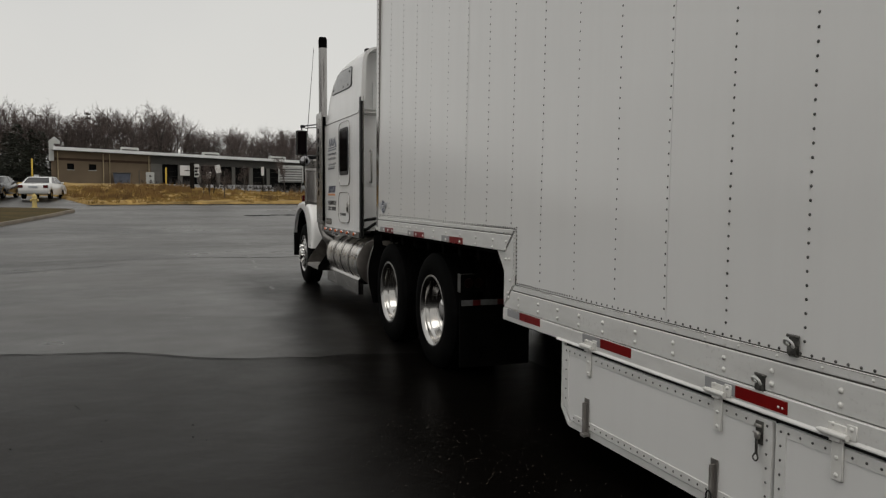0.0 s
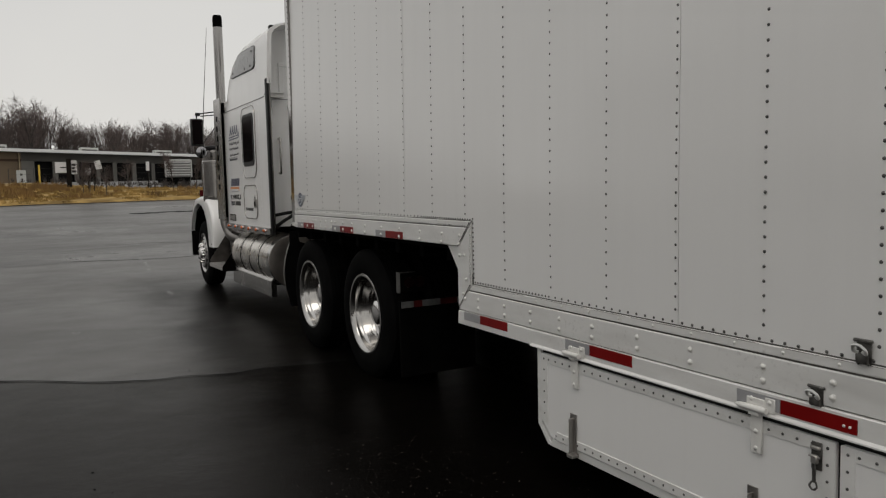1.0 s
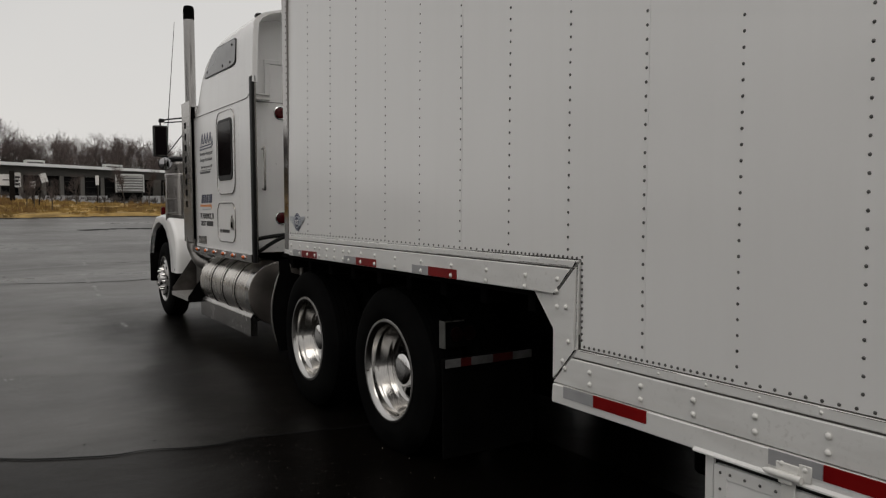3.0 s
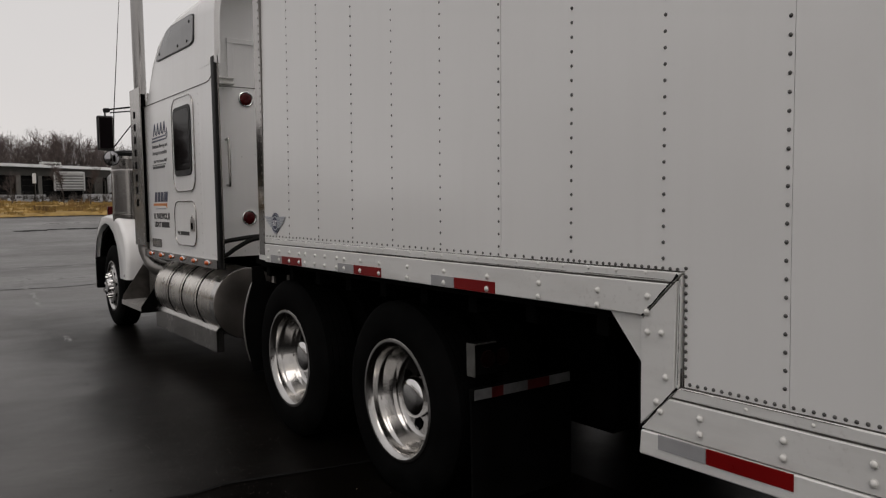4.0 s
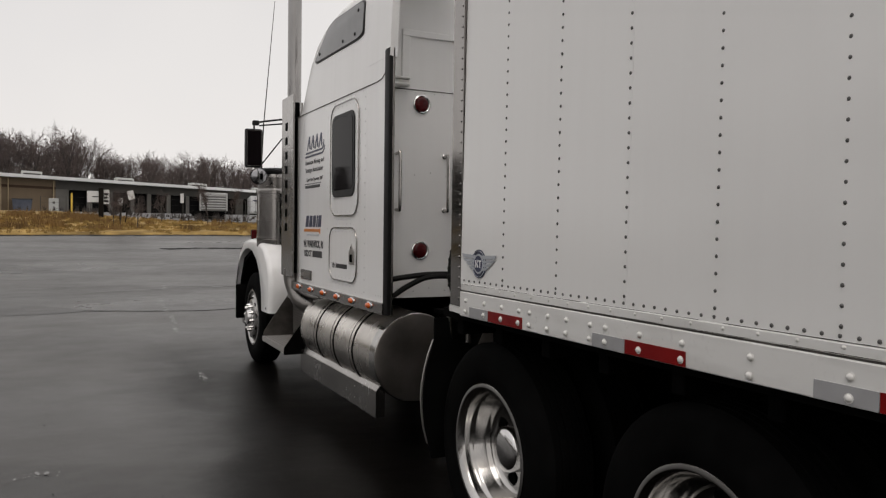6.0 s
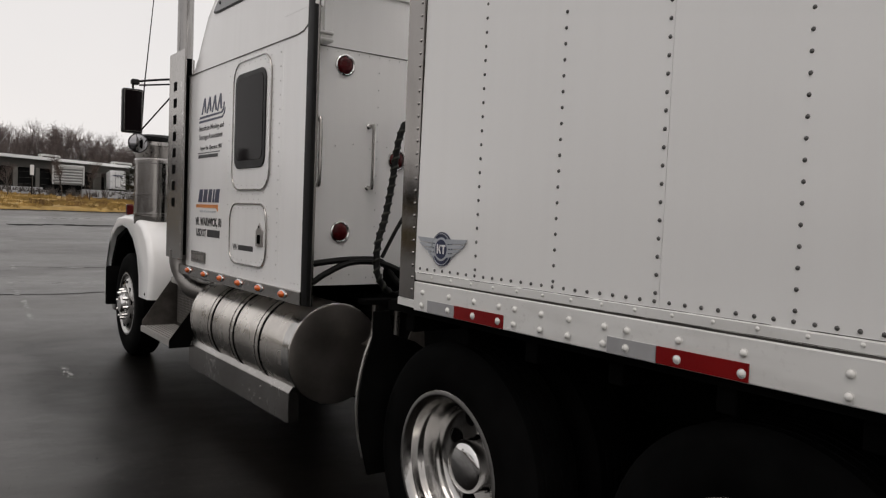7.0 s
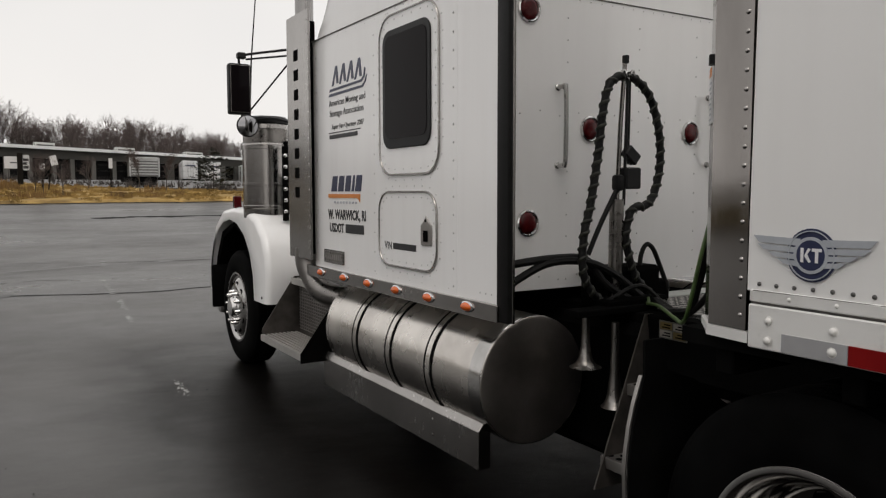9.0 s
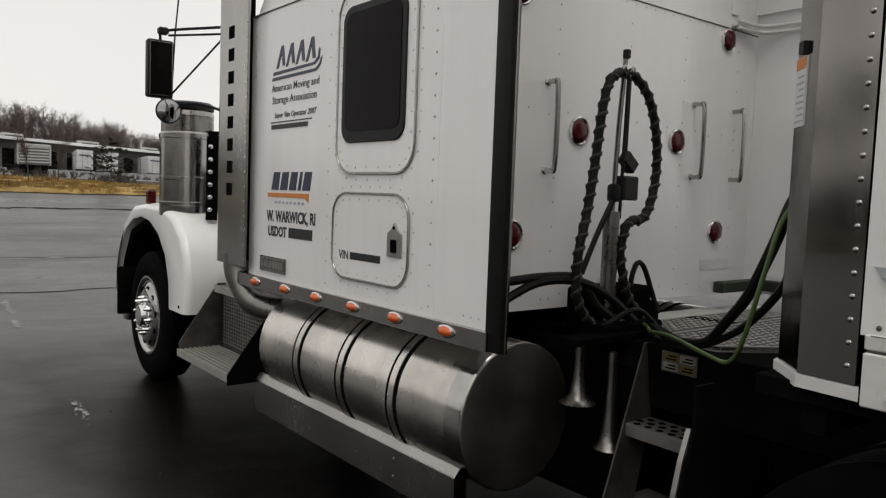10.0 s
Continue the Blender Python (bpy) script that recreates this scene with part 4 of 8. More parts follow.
def crack(a, b, wide, seed):
    """A dark ragged line of old sealant along a mitre, from a to b on the side."""
    bm = bmesh.new()
    n = 40
    dy, dz = b[0] - a[0], b[1] - a[1]
    length = math.hypot(dy, dz)
    ny, nz = -dz / length, dy / length
    one, two = [], []
    for i in range(n + 1):
        f = i / n
        y, z = a[0] + dy * f, a[1] + dz * f
        off = wide * 0.7 * wave(y, z, seed, 30.0)
        h = wide * (0.35 + 0.9 * abs(wave(y, z, seed + 5, 22.0)))
        one.append(bm.verts.new((-0.0138, y + ny * (off + h), z + nz * (off + h))))
        two.append(bm.verts.new((-0.0138, y + ny * (off - h), z + nz * (off - h))))
    for i in range(n):
        bm.faces.new((one[i], two[i], two[i + 1], one[i + 1]))
    bmesh.ops.recalc_face_normals(bm, faces=bm.faces)
    part("mitre_sealant", bm, M_RUBBER, TRAILER, "black cracked sealant in the frame mitre")


crack((3.150, 1.292), (3.292, 1.148), 0.0055, 1)
crack((3.152, 0.935), (3.296, 0.782), 0.0045, 2)
crack((3.141, 1.285), (3.150, 0.945), 0.0018, 3)


def tape(name, ya, yb, za, zb, x, mat, label):
    bm = bmesh.new()
    prism(bm, [(ya, za), (yb, za), (yb, zb), (ya, zb)], "x", x, x + 0.004)
    part(name, bm, mat, TRAILER, label)


for s, m, e, z, x in ((6.339, 6.163, 5.879, 1.153, -0.0145), (5.403, 5.225, 4.944, 1.153, -0.0145), (4.497, 4.322, 4.044, 1.152, -0.0145),
                      (3.221, 3.043, 2.766, 0.723, -0.0185), (2.267, 2.09, 1.814, 0.722, -0.0185), (1.273, 1.094, 0.823, 0.71, -0.0185), (0.28, 0.10, -0.18, 0.71, -0.0185)):
    tape("reflective_tape", m + 0.001, s, z, z + 0.048, x, M_SILVER, "dull silver reflective tape")
    tape("reflective_tape", e, m - 0.001, z, z + 0.048, x, M_RED, "dark red reflective tape")
for y in (0.846, 0.866):
    bm = bmesh.new()
    dome(bm, (-0.0185, y, 0.730), (-1, 0, 0), 0.0052, 0.004, 8)
    part("tape_rivet", bm, M_BOLT, TRAILER, "small white rivet through the tape", True, 60)

bm = bmesh.new()
dome(bm, (0, 0, 0), (-1, 0, 0), 0.0105, 0.009, 10)
lathe(bm, (0, 0, 0), (-1, 0, 0), [(0.013, 0), (0.013, 0.0012), (0.0105, 0.0015)], 10)
BOLT_MESH = mesh_of(bm, "bolt", M_BOLT, True, 60)
for y in (6.38, 6.203, 6.048, 5.906, 5.823, 5.692, 5.566, 5.42, 5.333, 5.155, 4.962, 4.70, 4.40, 4.095, 3.785, 3.486, 3.27):
    for z in (1.228, 1.177):
        shared("bolt", BOLT_MESH, (-0.0145 if z < 1.2 else -0.0105, y, z - 0.006 * max(0, 5.6 - y)), TRAILER)
for y in (3.09, 2.82, 2.58, 2.34, 2.1, 1.81, 1.52, 1.19, 0.93, 0.62, 0.31, 0.0, -0.3):
    for z in (0.856, 0.807):
        shared("bolt", BOLT_MESH, (-0.0118, y - 0.02, z), TRAILER)
for y, z in ((3.27, 1.098), (3.214, 1.102), (3.233, 0.875), (3.218, 0.846), (3.198, 0.961)):
    shared("bolt", BOLT_MESH, (-0.0118, y, z), TRAILER)


bm = bmesh.new()
for z, ya, yb, step in ((1.290, 3.28, 6.4, 0.127), (0.917, REAR + 4, 3.1, 0.203)):
    y = ya
    while y < yb:
        dome(bm, (-0.007, y + 0.006 * wave(y, z, 0, 5), z), (-1, 0, 0), 0.0062, 0.0045, 7)
        y += step
tagged(part("flange_rivets", bm, M_BOLT, TRAILER, "white painted rivets along the rail flange", True, 60), kind="stuff")


# belly storage box with riveted drop doors
def locker():
    bm = bmesh.new()
    prism(bm, [(REAR, 0.235), (REAR, 0.69), (2.512, 0.69), (2.512, 0.30), (2.44, 0.235)], "x", 0.014, 2.58, 0.0)
    part("storage_box", bm, M_RAIL, TRAILER, "white belly storage box under the frame")
    bm = bmesh.new()
    prism(bm, [(REAR, 0.205), (REAR, 0.245), (2.395, 0.245), (2.425, 0.205)], "x", -0.004, 0.03, 0.003)
    part("box_sill", bm, M_RAIL, TRAILER)
    # black strip paints the shade in the gap over the doors
    bm = bmesh.new()
    prism(bm, [(REAR, 0.655), (REAR, 0.681), (2.478, 0.681), (2.478, 0.655)], "x", 0.006, 0.014)
    part("door_gap_shade", bm, M_RUBBER, TRAILER, "black strip standing for the shaded gap above the storage doors")
    bm = bmesh.new()
    prism(bm, [(-0.0155, 0.702), (-0.025, 0.692), (-0.025, 0.687), (0.02, 0.687), (0.02, 0.702)], "y", REAR, 2.55)
    part("box_lip", bm, M_RAIL, TRAILER, "bright folded lip over the storage doors")
    bm = bmesh.new()
    prism(bm, [(2.478, 0.69), (2.512, 0.69), (2.512, 0.295), (2.43, 0.207), (2.40, 0.215), (2.478, 0.305)], "x", -0.006, 0.02, 0.002)
    part("corner_angle", bm, M_RAIL, TRAILER)
    # upright black strips paint the shade between neighbouring doors
    for ys in (0.888, -0.758):
        bm = bmesh.new()
        prism(bm, [(ys - 0.014, 0.25), (ys - 0.014, 0.664), (ys + 0.014, 0.664), (ys + 0.014, 0.25)], "x", 0.006, 0.014)
        part("door_gap_shade", bm, M_RUBBER, TRAILER, "black strip standing for the shaded gap between the storage doors")
    for ya, yb in ((0.897, 2.470), (-0.748, 0.879), (-2.4, -0.768)):
        cut = 0.07 if yb > 2 else 0.0
        bm = bmesh.new()
        prism(bm, [(ya, 0.252), (ya, 0.664), (yb, 0.664), (yb, 0.252 + cut), (yb - cut, 0.252)] if cut else [(ya, 0.252), (ya, 0.664), (yb, 0.664), (yb, 0.252)], "x", -0.010, 0.012, 0.003)
        door = part("drop_door", bm, M_PANEL, TRAILER, "white riveted storage door, closed")
        bm = bmesh.new()
        for (a, b, c, d) in ((ya, ya + 0.05, 0.252, 0.664), (yb - 0.05, yb, 0.252 + cut, 0.664), (ya + 0.05, yb - 0.05, 0.622, 0.664), (ya + 0.05, yb - 0.05 - cut, 0.252, 0.292)):
            prism(bm, [(a, c), (b, c), (b, d), (a, d)], "x", -0.0135, -0.009, 0.001)
        part("door_frame", bm, M_RAIL, door)
        bm = bmesh.new()
        y = ya + 0.025
        while y < yb - 0.02:
            for z in (0.641, 0.272):
                if not (z < 0.3 and y > yb - 0.02 - cut):
                    dome(bm, (-0.0132, y, z), (-1, 0, 0), 0.0056, 0.0042, 7)
            y += 0.055
        z = 0.31
        while z < 0.65:
            for y in (ya + 0.025, yb - 0.025):
                if not (y > 2.3 and z < 0.34):
                    dome(bm, (-0.0132, y, z), (-1, 0, 0), 0.0056, 0.0042, 7)
            z += 0.055
        tagged(part("rivets", bm, M_RIVET, door, "", True, 60), kind="stuff")
        for yh in ([2.198, 1.188] if yb > 2 else [yb - 0.281, ya + 0.28]):
            bm = bmesh.new()
            rod(bm, (-0.034, yh - 0.052, 0.708), (-0.034, yh + 0.052, 0.708), 0.0115, seg=12)
            box(bm, (-0.024, yh - 0.035, 0.70), (-0.016, yh + 0.04, 0.742), 0.002)
            box(bm, (-0.022, yh - 0.024, 0.545), (-0.0135, yh + 0.024, 0.690), 0.003)
            box(bm, (-0.036, yh - 0.024, 0.682), (-0.020, yh + 0.024, 0.712), 0.003)
            lathe(bm, (-0.034, yh + 0.052, 0.708), (0, 1, 0), [(0.0115, 0), (0.010, 0.010), (0.004, 0.024), (0, 0.026)], 12)
            box(bm, (-0.022, yh - 0.075, 0.700), (-0.016, yh - 0.035, 0.752), 0.002)
            for zb, yo in ((0.625, 0), (0.565, 0), (0.738, -0.055), (0.738, 0.02)):
                dome(bm, (-0.021, yh + yo, zb), (-1, 0, 0), 0.009, 0.007, 8)
            h = part("hinge", bm, M_BOLT, door, "white painted strap hinge", True, 40)
        yl = ya + 0.06
        bm = bmesh.new()
        box(bm, (-0.020, yl - 0.019, 0.560), (-0.0135, yl + 0.019, 0.652), 0.002)
        latch = part("toggle_latch", bm, M_HW, door, "grimy zinc toggle latch", True, 40)
        bm = bmesh.new()
        box(bm, (-0.032, yl - 0.017, 0.628), (-0.019, yl + 0.017, 0.640), 0.003)
        box(bm, (-0.036, yl - 0.012, 0.582), (-0.019, yl + 0.012, 0.612), 0.004)
        rod(bm, (-0.030, yl - 0.019, 0.606), (-0.030, yl + 0.019, 0.606), 0.004, seg=8)
        part("latch_claw", bm, M_TREAD, latch, "bright worn claw", True, 40)
        bm = bmesh.new()
        box(bm, (-0.034, yl - 0.006, 0.520), (-0.026, yl + 0.006, 0.590), 0.002)
        tube(bm, curve_pts([(-0.030, yl - 0.006, 0.524), (-0.034, yl - 0.013, 0.508), (-0.034, yl, 0.497), (-0.034, yl + 0.013, 0.508), (-0.030, yl + 0.006, 0.524)], 4), 0.0035, 6)
        part("latch_lever", bm, M_HW, latch, "dark lever hanging down", True, 40)
        for ys in ([2.214, 1.203] if yb > 2 else [yb - 0.27, ya + 0.27]):
            bm = bmesh.new()
            box(bm, (-0.018, ys - 0.022, 0.215), (-0.0138, ys + 0.022, 0.42), 0.001)
            box(bm, (-0.045, ys - 0.005, 0.235), (-0.016, ys + 0.001, 0.40), 0.002)
            box(bm, (-0.050, ys - 0.03, 0.215), (-0.008, ys + 0.012, 0.232), 0.002)
            part("hasp", bm, M_TREAD, door, "grey steel hasp", False)
            if abs(ys - 1.203) < 0.01:
                bm = bmesh.new()
                box(bm, (-0.058, ys - 0.03, 0.185), (-0.036, ys + 0.018, 0.245), 0.006, 2)
                tube(bm, curve_pts([(-0.047, ys - 0.022, 0.24), (-0.047, ys - 0.02, 0.275), (-0.047, ys - 0.006, 0.29), (-0.047, ys + 0.008, 0.275), (-0.047, ys + 0.01, 0.24)], 4), 0.004, 6)
                part("padlock", bm, M_BLACK, door, "black padlock on the hasp", True, 40)


locker()


def tie_ring(y, z, h, parent=TRAILER):
    bm = bmesh.new()
    box(bm, (-0.012, y - 0.024, z - h * 0.46), (-0.006, y + 0.024, z + h * 0.46), 0.002)
    box(bm, (-0.020, y - 0.031, z + h * 0.34), (-0.010, y + 0.031, z + h * 0.48), 0.003)
    box(bm, (-0.026, y - 0.019, z - h * 0.40), (-0.011, y + 0.019, z - h * 0.02), 0.005, 2)
    for s in (-1, 1):
        dome(bm, (-0.020, y + s * 0.020, z + h * 0.41), (-1, 0, 0), 0.005, 0.004, 7)
        dome(bm, (-0.012, y + s * 0.016, z - h * 0.43), (-1, 0, 0), 0.005, 0.004, 7)
    ring = part("tie_ring", bm, M_HW, parent, "grimy zinc tie-down plate", True, 40)
    bm = bmesh.new()
    tube(bm, curve_pts([(-0.022, y - 0.004, z + h * 0.02), (-0.032, y - 0.020, z - h * 0.02), (-0.036, y - 0.019, z + h * 0.14), (-0.036, y, z + h * 0.27), (-0.036, y + 0.019, z + h * 0.24), (-0.030, y + 0.021, z + h * 0.06), (-0.022, y + 0.010, z + h * 0.0)], 5), 0.0052, 7)
    part("ring_bail", bm, M_WORNZINC, ring, "bright worn bail", True, 40)


tie_ring(0.812, 0.972, 0.085)
tie_ring(0.965, 0.80, 0.075)
tie_ring(-0.6, 0.972, 0.085)


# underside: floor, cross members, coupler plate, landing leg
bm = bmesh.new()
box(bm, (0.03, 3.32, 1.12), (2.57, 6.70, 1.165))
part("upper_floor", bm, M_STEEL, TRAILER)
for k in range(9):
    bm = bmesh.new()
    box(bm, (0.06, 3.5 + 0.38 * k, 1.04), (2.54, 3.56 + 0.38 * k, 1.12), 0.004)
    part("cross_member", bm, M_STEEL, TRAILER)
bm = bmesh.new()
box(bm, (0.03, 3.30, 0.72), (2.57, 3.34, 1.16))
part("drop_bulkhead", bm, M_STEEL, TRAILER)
# unseen block and crossbar, added to keep light out below the drop frame
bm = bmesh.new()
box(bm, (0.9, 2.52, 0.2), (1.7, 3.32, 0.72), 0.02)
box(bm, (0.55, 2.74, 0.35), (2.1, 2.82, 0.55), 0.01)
part("landing_light_block", bm, M_STEEL, TRAILER, "black block added under the drop frame to stop light from the far side")
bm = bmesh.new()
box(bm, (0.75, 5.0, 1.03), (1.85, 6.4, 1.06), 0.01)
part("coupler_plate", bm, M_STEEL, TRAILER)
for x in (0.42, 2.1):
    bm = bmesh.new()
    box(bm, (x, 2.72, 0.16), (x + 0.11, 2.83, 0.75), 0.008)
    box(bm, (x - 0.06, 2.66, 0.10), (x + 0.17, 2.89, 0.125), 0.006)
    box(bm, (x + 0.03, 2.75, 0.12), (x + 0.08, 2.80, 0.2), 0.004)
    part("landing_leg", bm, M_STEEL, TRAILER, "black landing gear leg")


def winged_badge():
    """A dark roundel between two grey wings, drawn in plain shapes."""
    y, z, x = 6.272, 1.408, -0.0035
    bm = bmesh.new()
    lathe(bm, (x + 0.002, y, z), (-1, 0, 0), [(0, 0.002), (0.067, 0.002), (0.067, 0)], 32)
    badge = part("winged_badge", bm, M_NAVY, TRAILER, "winged roundel decal in navy and grey", True)
    for s in (1, -1):
        for i, (r0, r1, za, zb) in enumerate(((0.164, 0.03, 0.040, 0.022), (0.150, 0.034, 0.018, 0.004), (0.120, 0.036, 0.000, -0.013), (0.092, 0.036, -0.017, -0.030))):
            bm = bmesh.new()
            prism(bm, [(y + s * r1, z + za), (y + s * r0, z + za + 0.004), (y + s * (r0 - 0.018), z + zb + 0.004), (y + s * r1, z + zb)], "x", x - 0.0022, x, 0.0)
            part("wing_feather", bm, M_GREYV, badge)
    for r0, r1, mat in ((0.046, 0.038, M_GREYV), (0.062, 0.0595, M_GREYV)):
        bm = bmesh.new()
        lathe(bm, (x, y, z), (-1, 0, 0), [(r0, 0.0005), (r0, 0.003), (r1, 0.003), (r1, 0.0005)], 32)
        part("ring", bm, mat, badge)
    bm = bmesh.new()
    lathe(bm, (x, y, z), (-1, 0, 0), [(0, 0.0032), (0.038, 0.0032), (0.038, 0.001)], 24)
    part("centre_disc", bm, M_NAVY, badge)
    for pts in (((0.026, -0.018), (0.018, -0.018), (0.018, 0.018), (0.026, 0.018)), ((0.016, -0.002), (0.004, -0.018), (-0.002, -0.016), (0.008, 0.002), (-0.001, 0.016), (0.006, 0.018)),
                ((-0.004, 0.018), (-0.030, 0.018), (-0.030, 0.010), (-0.004, 0.010)), ((-0.013, 0.010), (-0.021, 0.010), (-0.021, -0.018), (-0.013, -0.018))):
        bm = bmesh.new()
        prism(bm, [(y + a, z + b) for a, b in pts], "x", x - 0.0042, x - 0.0025)
        part("emblem_bar", bm, M_DECALWHITE, badge)


winged_badge()


# ---- wheels ----
def tyre_mesh(r=0.515, w=0.275, rim=0.30):
    """A tyre about the x axis, outer sidewall at x = 0, tread ribs with grooves."""
    bm = bmesh.new()
    prof = [(rim, 0.022), (rim + 0.02, 0.006), (rim + 0.09, 0.0), (r - 0.06, 0.004), (r - 0.022, 0.018), (r - 0.006, 0.034)]
    tread = []
    for k in range(5):
        a = 0.036 + (w - 0.072) * k / 5
        b = 0.036 + (w - 0.072) * (k + 1) / 5
        tread += [(r, a + 0.004), (r, b - 0.004), (r - 0.012, b - 0.002), (r - 0.012, b + 0.002)]
    prof += tread[:-2] + [(q, w - p) for q, p in reversed(prof)]
    lathe(bm, (0, 0, 0), (1, 0, 0), prof, 56)
    return mesh_of(bm, "tyre", M_TYRE, True, 40)


def deep_rim_mesh():
    bm = bmesh.new()
    prof = [(0.312, 0.03), (0.322, 0.012), (0.322, 0.002), (0.306, -0.002), (0.300, 0.001), (0.292, 0.014), (0.286, 0.020), (0.280, 0.036), (0.279, 0.060), (0.270, 0.074),
            (0.262, 0.085), (0.258, 0.140), (0.250, 0.150), (0.244, 0.166), (0.236, 0.180), (0.222, 0.188), (0.160, 0.196), (0.130, 0.190), (0.115, 0.186)]
    lathe(bm, (0, 0, 0), (1, 0, 0), prof, 56)
    return mesh_of(bm, "rim", M_ALLOY, True, 50)


def hub_dome_mesh():
    bm = bmesh.new()
    lathe(bm, (0, 0, 0), (1, 0, 0), [(0.122, 0.190), (0.117, 0.180), (0.113, 0.172), (0.110, 0.115), (0.106, 0.102), (0.094, 0.092), (0.066, 0.084), (0.034, 0.080), (0, 0.079)], 40)
    return mesh_of(bm, "hub_cap", M_CHROME, True, 40)


def hole_mesh(r=0.031):
    bm = bmesh.new()
    lathe(bm, (0, 0, 0), (-1, 0, 0), [(r + 0.004, -0.004), (r + 0.003, 0.002), (r, 0.002), (r, -0.0005), (0, -0.0005)], 16)
    return mesh_of(bm, "hand_hole", M_STEEL, True, 40)


TYRE, RIM, DOME, HOLE = tyre_mesh(), deep_rim_mesh(), hub_dome_mesh(), hole_mesh()
FRONT_TYRE = tyre_mesh(0.52, 0.27, 0.30)


def steer_rim_mesh():
    bm = bmesh.new()
    prof = [(0.312, 0.03), (0.322, 0.012), (0.322, 0.002), (0.306, -0.002), (0.300, 0.001), (0.290, 0.016), (0.276, 0.024), (0.262, 0.020), (0.246, 0.002), (0.200, -0.016), (0.165, -0.022), (0.150, -0.020), (0.118, -0.020)]
    lathe(bm, (0, 0, 0), (1, 0, 0), prof, 56)
    return mesh_of(bm, "rim", M_ALLOY, True, 50)


def steer_hub_mesh():
    bm = bmesh.new()
    lathe(bm, (0, 0, 0), (1, 0, 0), [(0.122, -0.018), (0.118, -0.028), (0.098, -0.034), (0.086, -0.056), (0.080, -0.068), (0.05, -0.076), (0, -0.078)], 32)
    return mesh_of(bm, "hub_cap", M_CHROME, True, 40)


def spike_mesh():
    bm = bmesh.new()
    lathe(bm, (0, 0, 0), (-1, 0, 0), [(0.021, 0), (0.020, 0.010), (0.016, 0.016), (0.016, 0.034), (0.012, 0.044), (0, 0.048)], 10)
    return mesh_of(bm, "lug_nut_cover", M_CHROME, True, 40)


STEER_RIM, STEER_HUB, SPIKE = steer_rim_mesh(), steer_hub_mesh(), spike_mesh()


def drive_wheel(parent, x, y, z, flip=False):
    turn = (0, 0, math.pi) if flip else None
    s = -1 if flip else 1
    w = shared("drive_wheel", TYRE, (x, y, z), parent, "dual truck wheel with polished deep-dish rim", turn)
    shared("tyre", TYRE, (x + s * 0.32, y, z), parent, "black inner dual tyre", turn)
    r = new("rim", RIM)
    r.parent = w
    tagged(r, "polished aluminium deep-dish rim")
    h = new("hub_cap", DOME)
    h.parent = w
    tagged(h, "chrome domed hub cap")
    for k in range(8):
        a = radians(22.5 + 45 * k)
        o = new("hand_hole", HOLE)
        o.parent, o.location = w, (0.1885, 0.190 * math.cos(a), 0.190 * math.sin(a))
    return w


def steer_wheel(parent, x, y, z, flip=False):
    turn = (0, 0, math.pi) if flip else None
    w = shared("steer_wheel", FRONT_TYRE, (x, y, z), parent, "front truck wheel with polished rim", turn)
    for nm, me, lb in (("rim", STEER_RIM, "polished aluminium front rim"), ("hub_cap", STEER_HUB, "chrome hub cap")):
        o = new(nm, me)
        o.parent = w
        tagged(o, lb)
    for k in range(10):
        a = radians(36 * k + 9)
        o = new("lug_nut_cover", SPIKE)
        o.parent, o.location = w, (-0.02, 0.143 * math.cos(a), 0.143 * math.sin(a))
        o = new("hand_hole", HOLE)
        b = a + radians(18)
        o.parent, o.location, o.scale = w, (-0.0085, 0.216 * math.cos(b), 0.216 * math.sin(b)), (1, 0.8, 0.8)
    return w


# ---- road tractor ----
TRACTOR = thing("road_tractor", (1.3, 8.5, 0), "white long-nose sleeper road tractor with chrome stacks", "truck")
for y, z in ((4.965, 0.505), (6.301, 0.512)):
    drive_wheel(TRACTOR, 0.068, y, z)
    drive_wheel(TRACTOR, 2.532, y, z, True)
steer_wheel(TRACTOR, 0.20, 12.05, 0.515)
steer_wheel(TRACTOR, 2.40, 12.05, 0.515, True)
for y in (-5.6, -6.95):
    drive_wheel(TRAILER, 0.068, y, 0.512)
    drive_wheel(TRAILER, 2.532, y, 0.512, True)

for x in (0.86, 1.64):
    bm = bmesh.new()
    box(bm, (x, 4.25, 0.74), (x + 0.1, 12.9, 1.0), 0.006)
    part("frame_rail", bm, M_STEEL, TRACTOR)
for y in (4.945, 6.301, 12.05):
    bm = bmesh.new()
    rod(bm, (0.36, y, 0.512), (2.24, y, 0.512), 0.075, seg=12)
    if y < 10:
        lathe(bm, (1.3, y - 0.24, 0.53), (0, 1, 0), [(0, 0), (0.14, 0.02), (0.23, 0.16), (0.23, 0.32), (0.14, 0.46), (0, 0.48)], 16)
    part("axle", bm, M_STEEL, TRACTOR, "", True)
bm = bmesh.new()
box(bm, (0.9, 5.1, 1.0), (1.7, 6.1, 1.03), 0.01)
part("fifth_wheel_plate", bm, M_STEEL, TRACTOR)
# two unseen solid blocks, added to stop far-side light showing under the tractor
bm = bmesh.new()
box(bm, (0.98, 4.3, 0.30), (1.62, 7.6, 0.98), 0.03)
part("axle_light_block", bm, M_STEEL, TRACTOR, "black block added between the axles to stop light under the truck")
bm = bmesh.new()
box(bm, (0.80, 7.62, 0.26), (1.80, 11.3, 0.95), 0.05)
part("engine_light_block", bm, M_STEEL, TRACTOR, "black block added under the cab to stop light from the far side")


